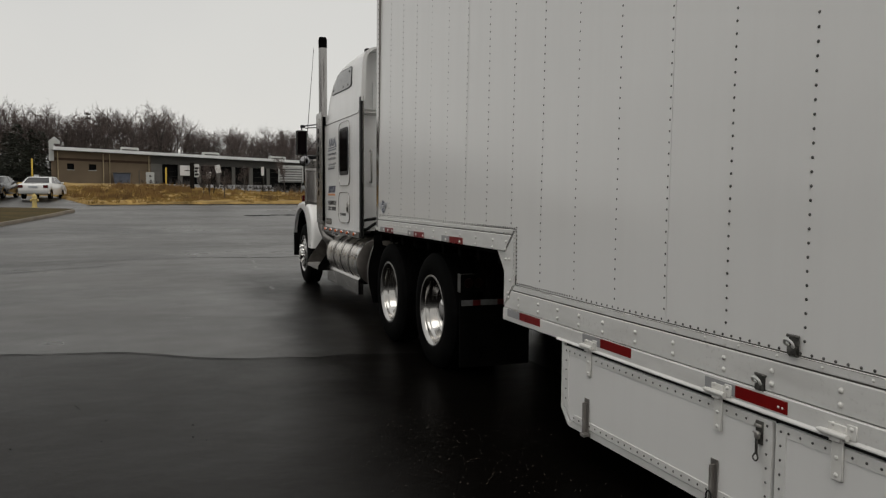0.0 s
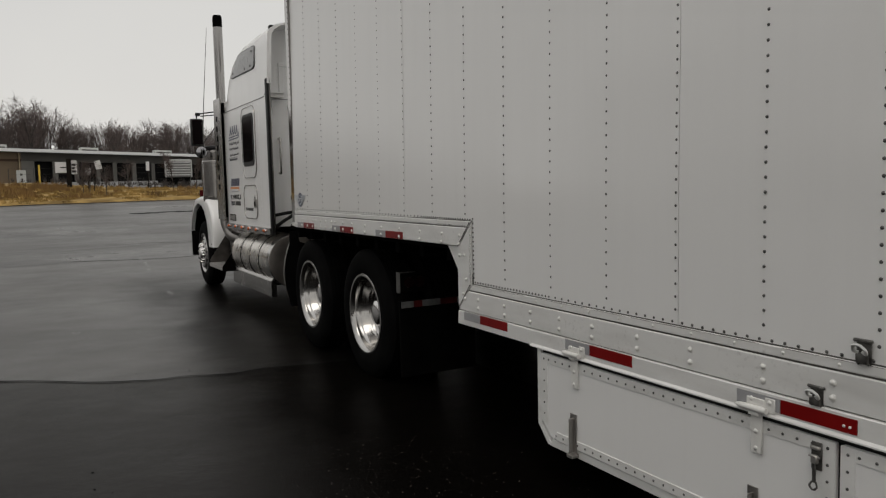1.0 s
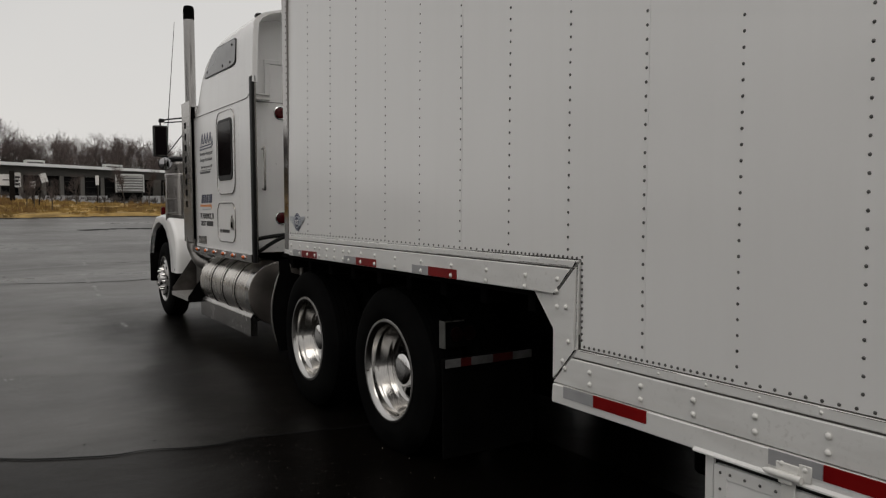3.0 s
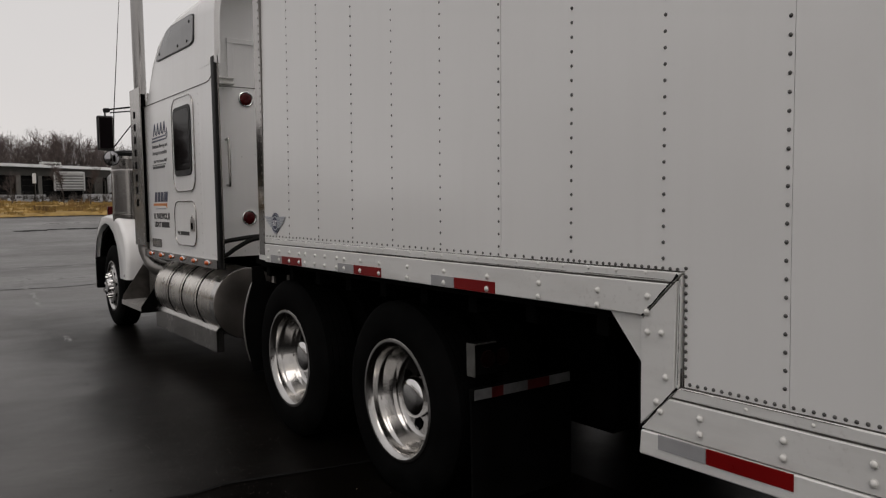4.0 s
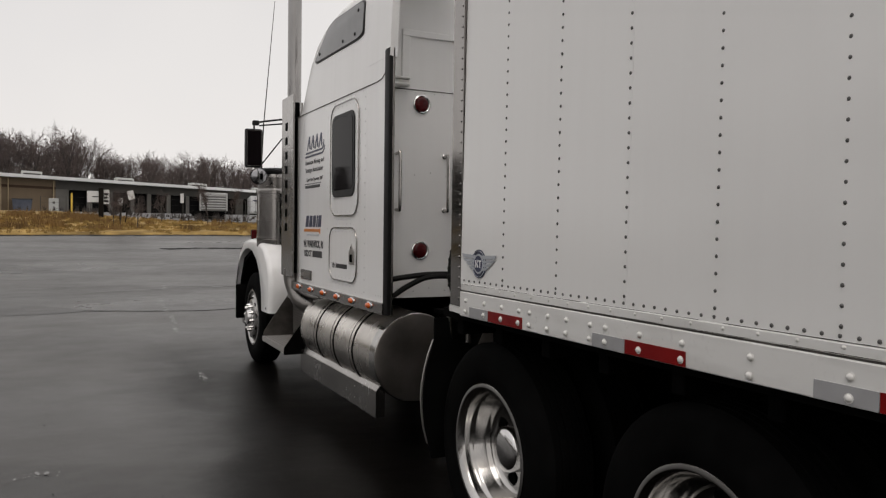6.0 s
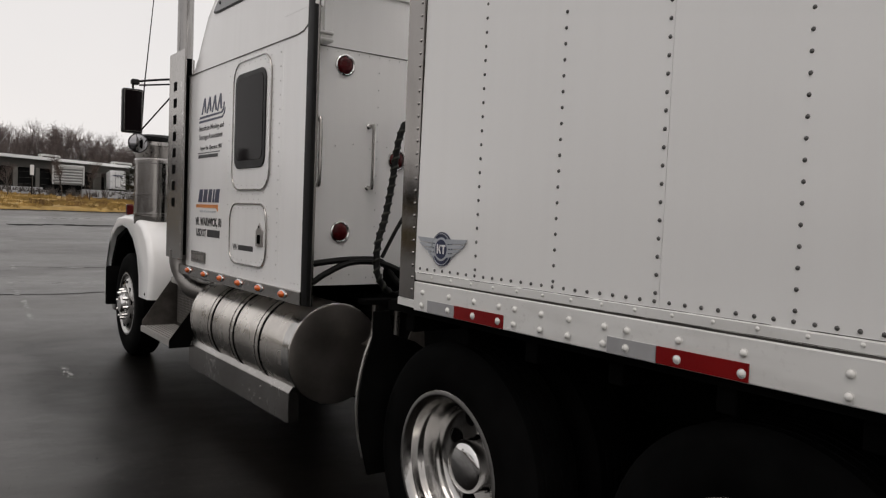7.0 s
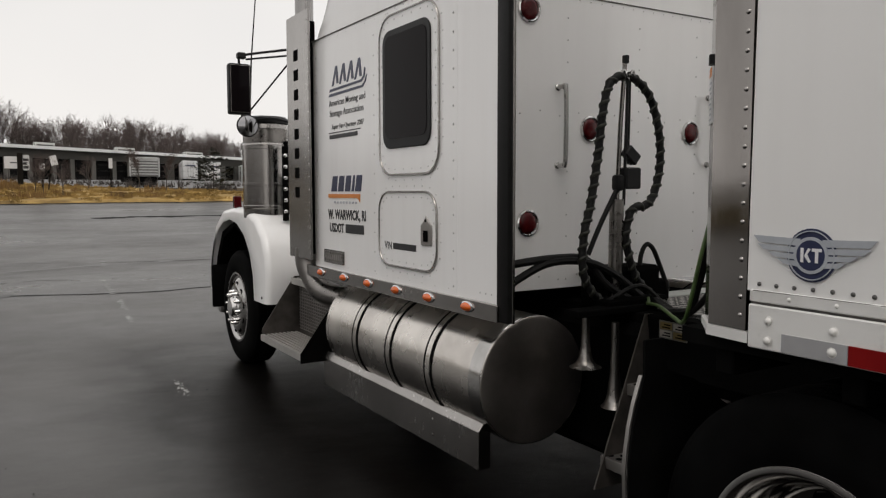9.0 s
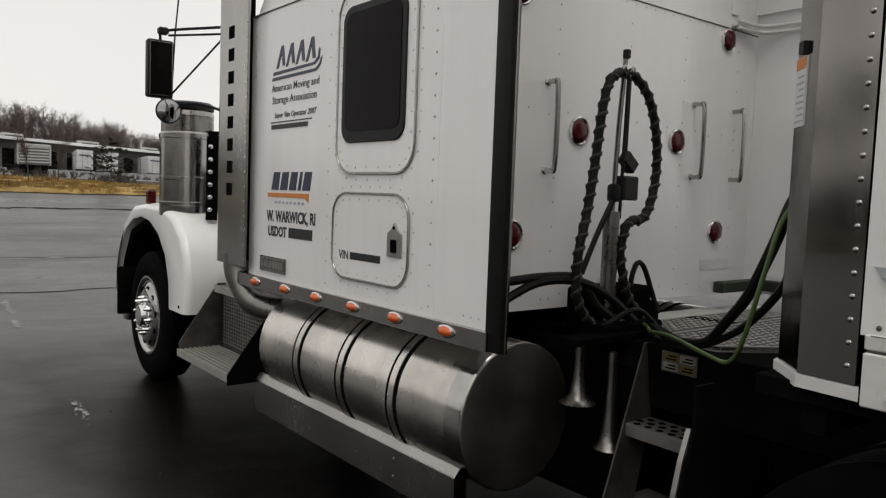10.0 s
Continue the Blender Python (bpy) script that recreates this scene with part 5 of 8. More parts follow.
def sleeper():
    base = [(0.140, 1.075), (0.140, 1.8), (0.140, 2.555), (0.143, 2.70), (0.148, 2.90), (0.156, 3.10), (0.170, 3.21), (0.20, 3.26), (0.27, 3.305), (0.42, 3.345), (0.9, 3.39), (1.3, 3.40)]
    stations = [(9.955, 2.60, 0.04), (9.90, 2.66, 0.02), (9.80, 2.76, 0.01), (9.70, 2.93, 0.005), (9.60, 3.08, 0), (9.42, 3.24, 0), (9.2, 3.345, 0), (8.9, 3.40, 0), (8.5, 3.415, 0), (8.14, 3.42, 0)]
    bm = bmesh.new()
    rows = []
    for y, cap, inset in stations:
        row = []
        for x, z in base:
            zz = z if z <= 2.555 else 2.555 + (z - 2.555) * (cap - 2.555) / (3.40 - 2.555)
            k = 0 if z <= 2.555 else min(1, (z - 2.555) / 0.3)
            row.append((x + inset * (1 if z > 2.555 else 0.25) + 0.0 * k, y, zz))
        full = row + [(2.6 - x, yy, z) for x, yy, z in reversed(row[:-1])]
        rows.append([bm.verts.new(c) for c in full])
    for a, b in zip(rows, rows[1:]):
        for i in range(len(a) - 1):
            bm.faces.new((a[i], a[i + 1], b[i + 1], b[i]))
    bm.faces.new(rows[0][::-1])
    bm.faces.new(rows[-1])
    bm.faces.new([r[0] for r in rows] + [r[-1] for r in reversed(rows)])
    bmesh.ops.recalc_face_normals(bm, faces=bm.faces)
    body = part("sleeper_shell", bm, M_CAB, TRACTOR, "white riveted sleeper box with raised roof", True, 32)
    # seam between the box and the raised roof
    bm = bmesh.new()
    prism(bm, [(9.95, 2.560), (7.95, 2.548), (7.87, 2.556), (7.812, 2.585), (7.812, 2.577), (7.87, 2.548), (7.95, 2.541), (9.95, 2.553)], "x", 0.1365, 0.146)
    part("roof_seam", bm, M_SEAL, body)
    bm = bmesh.new()
    box(bm, (0.16, 8.1365, 2.551), (2.44, 8.146, 2.557))
    part("roof_seam", bm, M_SEAL, body)
    # tinted panel in the roof side, following its lean
    def shell_x(y, z):
        for (ya, ca, ia), (yb, cb, ib) in zip(stations, stations[1:]):
            if ya >= y >= yb:
                f = (ya - y) / (ya - yb)
                cap, inset = ca + (cb - ca) * f, ia + (ib - ia) * f
        zb = 2.555 + (z - 2.555) * (3.40 - 2.555) / (cap - 2.555)
        for (x0, z0), (x1, z1) in zip(base, base[1:]):
            if z0 <= zb <= z1:
                return x0 + (x1 - x0) * (zb - z0) / (z1 - z0) + inset
        return 0.5

    def on_roof(u, v):
        lo = Vector((9.44, 2.945)).lerp(Vector((8.25, 2.920)), u)
        hi = Vector((9.06, 3.195)).lerp(Vector((8.25, 3.172)), u)
        return lo.lerp(hi, v)

    for grow, depth, mat, nm in ((0.012, 0.006, M_BLACK, "panel_bead"), (0.0, 0.012, M_VENT, "tinted_panel")):
        bm = bmesh.new()
        ring = rounded(-grow, 1 + grow, -3.5 * grow, 1 + 3.5 * grow, 0.14, 4)
        rows2 = []
        for k in range(1, 9):
            f = k / 8
            rows2.append([])
            for a, b in ring:
                p = on_roof(0.5 + (a - 0.5) * f, 0.5 + (b - 0.5) * f)
                rows2[-1].append(bm.verts.new((shell_x(p.x, p.y) - depth, p.x, p.y)))
        back = [bm.verts.new(v.co + Vector((depth + 0.01, 0, 0))) for v in rows2[-1]]
        k = len(ring)
        for a, b in list(zip(rows2, rows2[1:])) + [(rows2[-1], back)]:
            for i in range(k):
                bm.faces.new((a[i], a[(i + 1) % k], b[(i + 1) % k], b[i]))
        bm.faces.new(rows2[0])
        bmesh.ops.recalc_face_normals(bm, faces=bm.faces)
        part(nm, bm, mat, body, "grey tinted roof side panel" if mat is M_VENT else "", True, 50)
    for u, v in ((0.08, 0.2), (0.62, 0.16), (0.86, 0.16), (0.88, 0.8)):
        p = on_roof(u, v)
        bm = bmesh.new()
        dome(bm, (shell_x(p.x, p.y) - 0.012, p.x, p.y), (-1, 0, 0), 0.014, 0.008, 8)
        part("panel_screw", bm, M_BLACK, body, "", True)
    bm = bmesh.new()
    box(bm, (0.20, 7.75, 3.27), (0.26, 7.82, 3.315), 0.012)
    part("clearance_lamp", bm, M_BLACK, body)
    # side extender and its rubber edge, both sides
    for s in (0, 1):
        def mx(a, b, s=s):
            return (a, b) if s == 0 else (2.6 - b, 2.6 - a)
        bm = bmesh.new()
        a, b = mx(0.140, 0.158)
        box(bm, (a, 7.82, 1.075), (b, 8.14, 2.68), 0.002)
        part("side_extender", bm, M_CAB, body)
        a, b = mx(0.136, 0.172)
        bm = bmesh.new()
        box(bm, (a, 7.737, 1.0), (b, 7.822, 2.735), 0.01, 2)
        part("rubber_edge", bm, M_RUBBER, body, "black rubber edge of the side extender", True)
        a, b = mx(0.162, 0.176)
        bm = bmesh.new()
        box(bm, (a, 7.735, 1.0), (b, 7.83, 2.735), 0.002)
        part("edge_channel", bm, M_STAIN, body)
        # roof wing over the extender, leaning in like the roof side
        bm = bmesh.new()
        wx = [(0.140, 2.68), (0.143, 2.735), (0.148, 2.90), (0.156, 3.10), (0.170, 3.225), (0.20, 3.275), (0.27, 3.32), (0.42, 3.36), (0.7, 3.385)]
        row = [(x, z) for x, z in wx] + [(x + 0.05, z - 0.01) for x, z in reversed(wx)]
        prism(bm, [(x if s == 0 else 2.6 - x, z) for x, z in row], "y", 7.735, 8.145)
        part("roof_wing", bm, M_CAB, body, "", True, 40)
    bm = bmesh.new()
    box(bm, (0.125, 7.80, 1.0), (0.150, 10.06, 1.076), 0.003)
    part("lamp_band", bm, M_STAIN, body, "stainless strip carrying amber lamps")
    for y in (9.8, 9.428, 9.085, 8.734, 8.388, 8.033, 10.03):
        zl = 1.042 if y < 10 else 1.13
        bm = bmesh.new()
        lathe(bm, (0, 0, 0), (-1, 0, 0), [(0.026, 0), (0.026, 0.004), (0.021, 0.008), (0.012, 0.009)], 18)
        bm.transform(Matrix.Translation((0.125, y, zl)) @ Matrix.Diagonal((1, 2.1, 1, 1)))
        lamp = part("marker_lamp", bm, M_CHROME, body, "chrome bezel", True)
        bm = bmesh.new()
        lathe(bm, (0, 0, 0), (-1, 0, 0), [(0.021, 0.005), (0.018, 0.017), (0.010, 0.024), (0, 0.026)], 18)
        bm.transform(Matrix.Translation((0.125, y, zl)) @ Matrix.Diagonal((1, 2.05, 1, 1)))
        part("lamp_lens", bm, M_AMBER, lamp, "amber lens", True, 60)

    def hatch(name, y0, y1, z0, z1, r, label):
        bm = bmesh.new()
        prism(bm, rounded(y0, y1, z0, z1, r, 6), "x", 0.135, 0.141)
        h = part(name, bm, M_CAB, body, label)
        bm = bmesh.new()
        out = rounded(y0, y1, z0, z1, r, 6)
        tube(bm, [(0.1345, y, z) for y, z in out], 0.0062, 6, True)
        part("bead", bm, M_STAIN, h, "dull metal edge bead", True, 60)
        bm = bmesh.new()
        o = rounded(y0 + 0.028, y1 - 0.028, z0 + 0.028, z1 - 0.028, max(r - 0.028, 0.02), 3)
        o2 = rounded(y0 - 0.03, y1 + 0.03, z0 - 0.03, z1 + 0.03, r + 0.03, 3)
        for ring, x in ((o, 0.135), (o2, 0.14)):
            for (a, b), (c, d) in zip(ring, ring[1:] + ring[:1]):
                L = math.hypot(c - a, d - b)
                for i in range(max(1, int(L / 0.075))):
                    f = (i + 0.5) / max(1, int(L / 0.075))
                    dome(bm, (x, a + (c - a) * f, b + (d - b) * f), (-1, 0, 0), 0.0048, 0.0036, 7)
        tagged(part("rivets", bm, M_TACK, h, "", True, 60), kind="stuff")
        return h

    w = hatch("side_window", 8.300, 8.935, 1.660, 2.505, 0.13, "framed sleeper window with dark glass")
    bm = bmesh.new()
    prism(bm, rounded(8.370, 8.885, 1.800, 2.425, 0.075, 6), "x", 0.126, 0.137, 0.003)
    part("window_frame", bm, M_BLACK, w, "black rubber window frame")
    bm = bmesh.new()
    prism(bm, rounded(8.403, 8.852, 1.852, 2.392, 0.05, 6), "x", 0.1235, 0.13)
    part("glass", bm, M_GLASS, w, "dark tinted glass")
    d = hatch("luggage_door", 8.322, 8.950, 1.168, 1.568, 0.11, "white luggage compartment door, closed")
    bm = bmesh.new()
    prism(bm, [(8.365, 1.30), (8.470, 1.30), (8.470, 1.40), (8.44, 1.42), (8.4175, 1.45), (8.395, 1.42), (8.365, 1.40)], "x", 0.126, 0.136, 0.002)
    lat = part("paddle_latch", bm, M_TREAD, d, "stainless paddle latch")
    bm = bmesh.new()
    box(bm, (0.121, 8.395, 1.318), (0.130, 8.44, 1.375), 0.004)
    part("paddle", bm, M_STEEL, lat)
    bm = bmesh.new()
    dome(bm, (0.126, 8.4175, 1.425), (-1, 0, 0), 0.008, 0.006, 8)
    part("lock", bm, M_STEEL, lat)
    # rivets on the side and the back wall
    bm = bmesh.new()
    for y in (8.175,):
        z = 1.12
        while z < 2.53:
            dome(bm, (0.140, y, z), (-1, 0, 0), 0.0062, 0.0048, 7)
            z += 0.085
    for y in (9.02, 9.88):
        z = 1.12
        while z < 2.53:
            dome(bm, (0.140, y, z), (-1, 0, 0), 0.0052, 0.004, 7)
            z += 0.11
    for k in range(12):
        dome(bm, (0.140, 7.86 + 0.045 * (k % 3), 1.115 + 0.0 * k), (-1, 0, 0), 0.0045, 0.003, 6)
    for k in range(14):
        dome(bm, (0.140, 8.22 + 0.13 * k, 1.105), (-1, 0, 0), 0.0036, 0.0024, 6)
        dome(bm, (0.140, 8.22 + 0.13 * k, 2.525), (-1, 0, 0), 0.0036, 0.0024, 6)
    tagged(part("rivets", bm, M_TACK, body, "", True, 60), kind="stuff")
    bm = bmesh.new()
    for x in (0.80, 1.30, 1.75, 2.25):
        z = 1.12
        while z < 2.5:
            dome(bm, (x, 8.14, z), (0, -1, 0), 0.005, 0.0035, 6)
            z += 0.11
    for z in (1.12, 1.95):
        for k in range(18):
            dome(bm, (0.25 + 0.125 * k, 8.14, z + (0.02 if k % 2 else 0)), (0, -1, 0), 0.005, 0.0035, 6)
    for k in range(30):
        dome(bm, (0.2 + 0.075 * k, 8.14, 2.535), (0, -1, 0), 0.004, 0.003, 6)
    tagged(part("rivets", bm, M_TACK, body, "", True, 60), kind="stuff")
    # round lamps on the back wall
    for x, z in ((0.550, 2.455), (0.548, 1.412), (0.952, 1.891), (1.708, 1.898), (2.135, 2.486), (2.11, 1.426)):
        bm = bmesh.new()
        lathe(bm, (x, 8.14, z), (0, -1, 0), [(0.068, 0), (0.067, 0.010), (0.060, 0.014), (0.053, 0.010)], 24)
        lamp = part("round_lamp", bm, M_CHROME, body, "round red lamp in chrome bezel, unlit", True)
        bm = bmesh.new()
        lathe(bm, (x, 8.14, z), (0, -1, 0), [(0.0535, 0.008), (0.050, 0.016), (0.030, 0.021), (0, 0.023)], 24)
        part("lamp_lens", bm, M_LENS, lamp, "dark red lens", True, 60)
    for x, za, zb in ((0.735, 1.70, 2.09), (1.85, 1.722, 2.105)):
        bm = bmesh.new()
        tube(bm, curve_pts([(x, 8.14, zb), (x, 8.10, zb), (x, 8.075, zb - 0.03), (x, 8.075, za + 0.03), (x, 8.10, za), (x, 8.14, za)], 5), 0.012, 8)
        for z in (za, zb):
            lathe(bm, (x, 8.14, z), (0, -1, 0), [(0.017, 0), (0.017, 0.006), (0.012, 0.010)], 12)
        part("grab_handle", bm, M_ALLOY, body, "bright grab handle", True)
    bm = bmesh.new()
    tube(bm, curve_pts([(2.23, 8.14, 2.104), (2.23, 8.10, 2.104), (2.23, 8.07, 2.08), (2.23, 8.07, 1.75), (2.23, 8.10, 1.723), (2.23, 8.14, 1.723)], 5), 0.012, 8)
    part("grab_handle", bm, M_STAIN, body, "bright grab handle", True)
    bm = bmesh.new()
    tube(bm, curve_pts([(0.36, 8.14, 2.095), (0.36, 8.10, 2.095), (0.36, 8.07, 2.07), (0.36, 8.07, 1.73), (0.36, 8.10, 1.70), (0.36, 8.14, 1.70)], 5), 0.012, 8)
    part("grab_handle", bm, M_STAIN, body, "bright grab handle", True)
    # drip rails at the roof corners of the back wall
    for x0, x1 in ((0.17, 0.42), (2.16, 2.44)):
        bm = bmesh.new()
        if x0 < 1:
            box(bm, (x0, 8.04, 2.560), (x1, 8.14, 2.580), 0.006)
            box(bm, (x0, 8.06, 2.580), (x1, 8.14, 2.605), 0.004)
            box(bm, (x0, 8.04, 2.605), (x1, 8.14, 2.622), 0.006)
        else:
            for z in (2.556, 2.592):
                tube(bm, curve_pts([(x0, 8.10, z), (x1 - 0.12, 8.09, z), (x1 - 0.05, 8.05, z), (x1 - 0.03, 7.95, z), (x1 - 0.03, 7.74, z)], 5), 0.011, 8)
            box(bm, (x0, 8.10, 2.567), (x1 - 0.1, 8.14, 2.581), 0.002)
        part("drip_rail", bm, M_RAIL, body, "", True, 40)
    bm = bmesh.new()
    box(bm, (0.39, 8.122, 2.63), (0.45, 8.141, 2.925), 0.004)
    box(bm, (0.39, 8.122, 2.925), (2.21, 8.141, 2.97), 0.004)
    box(bm, (2.15, 8.122, 2.63), (2.21, 8.141, 2.925), 0.004)
    part("back_frame", bm, M_CAB, body)
    bm = bmesh.new()
    box(bm, (1.982, 8.137, 1.214), (2.265, 8.141, 1.275), 0.001)
    part("faded_label", bm, M_RAIL, body, "faded paper label on the back wall")

    # lettering and plain marks on the side
    X = 0.1385
    def words(text, y, z, length, height, mat=M_PRINT, nm="lettering", x=X, **kw):
        part(nm, on_side(fitted(text, length, height, **kw), x, y, z), mat, body, "dark vinyl lettering")
    words("American Moving and", 9.665, 2.105, 0.535, 0.040, bold=0.0015)
    words("Storage Association", 9.655, 2.040, 0.500, 0.040, bold=0.0015)
    words("Super Van Operator 2007", 9.625, 1.962, 0.475, 0.030, shear=0.25)
    words("W. WARWICK, RI", 9.70, 1.400, 0.565, 0.060, bold=0.032)
    words("USDOT", 9.675, 1.318, 0.225, 0.056, bold=0.032)
    words("VIN", 8.888, 1.258, 0.085, 0.040, x=0.1345, bold=0.02)
    def mark(pts, mat, nm="decal", lb=""):
        bm = bmesh.new()
        prism(bm, pts, "x", X - 0.001, X + 0.002)
        part(nm, bm, mat, body, lb)
    def bar(y0, y1, z0, z1, mat=M_PRINT, slant=0.0, nm="text_bar", lb=""):
        mark([(y0, z0), (y1, z0), (y1 - slant, z1), (y0 - slant, z1)], mat, nm, lb)
    bar(9.425, 9.165, 1.318, 1.372)
    bm = bmesh.new()
    box(bm, (0.1335, 8.53, 1.260), (0.136, 8.785, 1.294))
    part("text_bar", bm, M_PRINT, body)
    bar(9.67, 9.20, 1.936, 1.942)
    bar(9.66, 9.24, 1.902, 1.926)
    for k in range(4):
        y = 9.615 - 0.112 * k
        mark([(y, 2.228), (y - 0.025, 2.228), (y - 0.062, 2.305), (y - 0.075, 2.238), (y - 0.105, 2.238), (y - 0.085, 2.345), (y - 0.058, 2.345)], M_NAVY, "emblem_block", "navy slanted emblem shapes")
    mark([(9.655, 2.195), (9.175, 2.205), (9.135, 2.23), (9.125, 2.275), (9.14, 2.285), (9.15, 2.24), (9.19, 2.218), (9.645, 2.212)], M_NAVY, "emblem_stroke")
    mark([(9.665, 2.165), (9.165, 2.172), (9.12, 2.20), (9.105, 2.24), (9.118, 2.235), (9.135, 2.205), (9.175, 2.186), (9.655, 2.182)], M_NAVY, "emblem_stroke")
    for k, wd in enumerate((0.085, 0.085, 0.08, 0.035, 0.085)):
        y = 9.645 - (0, 0.105, 0.21, 0.31, 0.36)[k]
        mark([(y, 1.572), (y - wd, 1.572), (y - wd - 0.02, 1.668), (y - 0.03, 1.668)], M_NAVY, "emblem_block", "navy block emblem")
    mark([(9.69, 1.532), (9.69, 1.556), (9.21, 1.556), (9.215, 1.508), (9.25, 1.532)], M_ORANGE, "emblem_arrow", "orange arrow stroke")
    for k in range(8):
        bar(9.60 - 0.045 * k, 9.575 - 0.045 * k, 1.497, 1.511, M_GREYV)
    bm = bmesh.new()
    box(bm, (0.130, 9.445, 1.115), (0.140, 9.76, 1.20), 0.003)
    plate = part("maker_plate", bm, M_STAIN, body, "grey metal maker plate")
    bm = bmesh.new()
    box(bm, (0.1285, 9.46, 1.128), (0.131, 9.745, 1.187))
    part("plate_face", bm, M_PIPE, plate)
    for k in range(8):
        bm = bmesh.new()
        box(bm, (0.1275, 9.73 - 0.034 * k - 0.02, 1.14), (0.1288, 9.73 - 0.034 * k, 1.175))
        part("plate_bar", bm, M_TREAD, plate)


sleeper()


def cab_and_hood():
    bm = bmesh.new()
    prism(bm, [(9.96, 0.95), (9.96, 2.72), (10.5, 2.70), (10.72, 2.6), (10.98, 1.78), (11.3, 1.72), (11.3, 0.95)], "x", 0.45, 2.15, 0.03)
    part("cab_shell", bm, M_CAB, TRACTOR, "white cab shell", True)
    bm = bmesh.new()
    prism(bm, rounded(10.15, 10.75, 1.75, 2.42, 0.06), "x", 0.442, 0.46)
    part("door_glass", bm, M_GLASS, TRACTOR)
    bm = bmesh.new()
    prism(bm, [(0.62, 0.95), (0.58, 1.5), (0.68, 1.72), (1.3, 1.80), (1.92, 1.72), (2.02, 1.5), (1.98, 0.95)], "y", 11.28, 12.95, 0.05)
    part("hood", bm, M_CAB, TRACTOR, "", True)
    bm = bmesh.new()
    box(bm, (0.72, 12.90, 0.75), (1.88, 13.00, 1.7), 0.03)
    part("grille", bm, M_CHROME, TRACTOR)
    bm = bmesh.new()
    box(bm, (0.28, 12.95, 0.32), (2.32, 13.08, 0.72), 0.04, 2)
    part("bumper", bm, M_CHROME, TRACTOR, "chrome front bumper", True)
    for s in (0, 1):
        x0, x1 = (0.145, 0.70) if s == 0 else (1.90, 2.455)
        bm = bmesh.new()
        c = (12.05, 0.56)
        outer = [(11.02, 0.665), (10.99, 0.86), (11.02, 1.06), (11.12, 1.23), (11.30, 1.36), (11.55, 1.425), (11.95, 1.435), (12.30, 1.40), (12.54, 1.27), (12.71, 1.05), (12.78, 0.80), (12.80, 0.62)]
        inner = [(12.745, 0.62), (12.725, 0.84), (12.63, 1.05), (12.47, 1.20), (12.26, 1.29), (12.05, 1.318), (11.83, 1.29), (11.62, 1.20), (11.46, 1.05), (11.375, 0.86), (11.355, 0.665)]
        prism(bm, outer + inner, "x", x0, x1)
        face = x0 if s == 0 else x1
        for crown, size, seg in ((True, 0.085, 6), (False, 0.012, 2)):
            es = []
            for ed in bm.edges:
                if all(abs(v.co.x - face) < 1e-4 for v in ed.verts):
                    rim_out = all(min(math.hypot(v.co.y - a, v.co.z - b) for a, b in outer) < 1e-3 for v in ed.verts)
                    rim_in = all(min(math.hypot(v.co.y - a, v.co.z - b) for a, b in inner) < 1e-3 for v in ed.verts)
                    if (rim_out if crown else rim_in):
                        es.append(ed)
            bmesh.ops.bevel(bm, geom=es, offset=size, segments=seg, affect="EDGES", profile=0.5, clamp_overlap=True)
        fender = part("front_fender", bm, M_CAB, TRACTOR, "white rounded front fender", True, 40)
        bm = bmesh.new()
        prism(bm, [(11.36, 0.67), (11.39, 0.90), (11.62, 1.19), (12.05, 1.31), (12.48, 1.19), (12.71, 0.90), (12.74, 0.63), (12.70, 0.63), (12.64, 0.88), (12.43, 1.14), (12.05, 1.262), (11.67, 1.14), (11.44, 0.88), (11.41, 0.67)], "x", x0 + 0.05, x1)
        part("wheel_arch_liner", bm, M_STEEL, fender)
        bm = bmesh.new()
        dome(bm, (x0 - 0.001 if s == 0 else x1, 11.13, 0.71), (-1 if s == 0 else 1, 0, 0), 0.014, 0.006, 8)
        part("fender_bolt", bm, M_STEEL, fender)
        bm = bmesh.new()
        xf = x0 - 0.02 if s == 0 else x1 - 0.3
        box(bm, (xf, 12.62, 0.44), (xf + 0.34, 12.66, 0.86), 0.02, 2)
        part("mud_guard", bm, M_TYRE, fender, "black guard ahead of the tyre", True)
        bm = bmesh.new()
        xc = 0.19 if s == 0 else 2.41
        box(bm, (xc - 0.033, 11.9, 1.425), (xc + 0.033, 11.97, 1.535), 0.01)
        part("turn_lamp", bm, M_LENS, fender, "red fender lamp")


cab_and_hood()


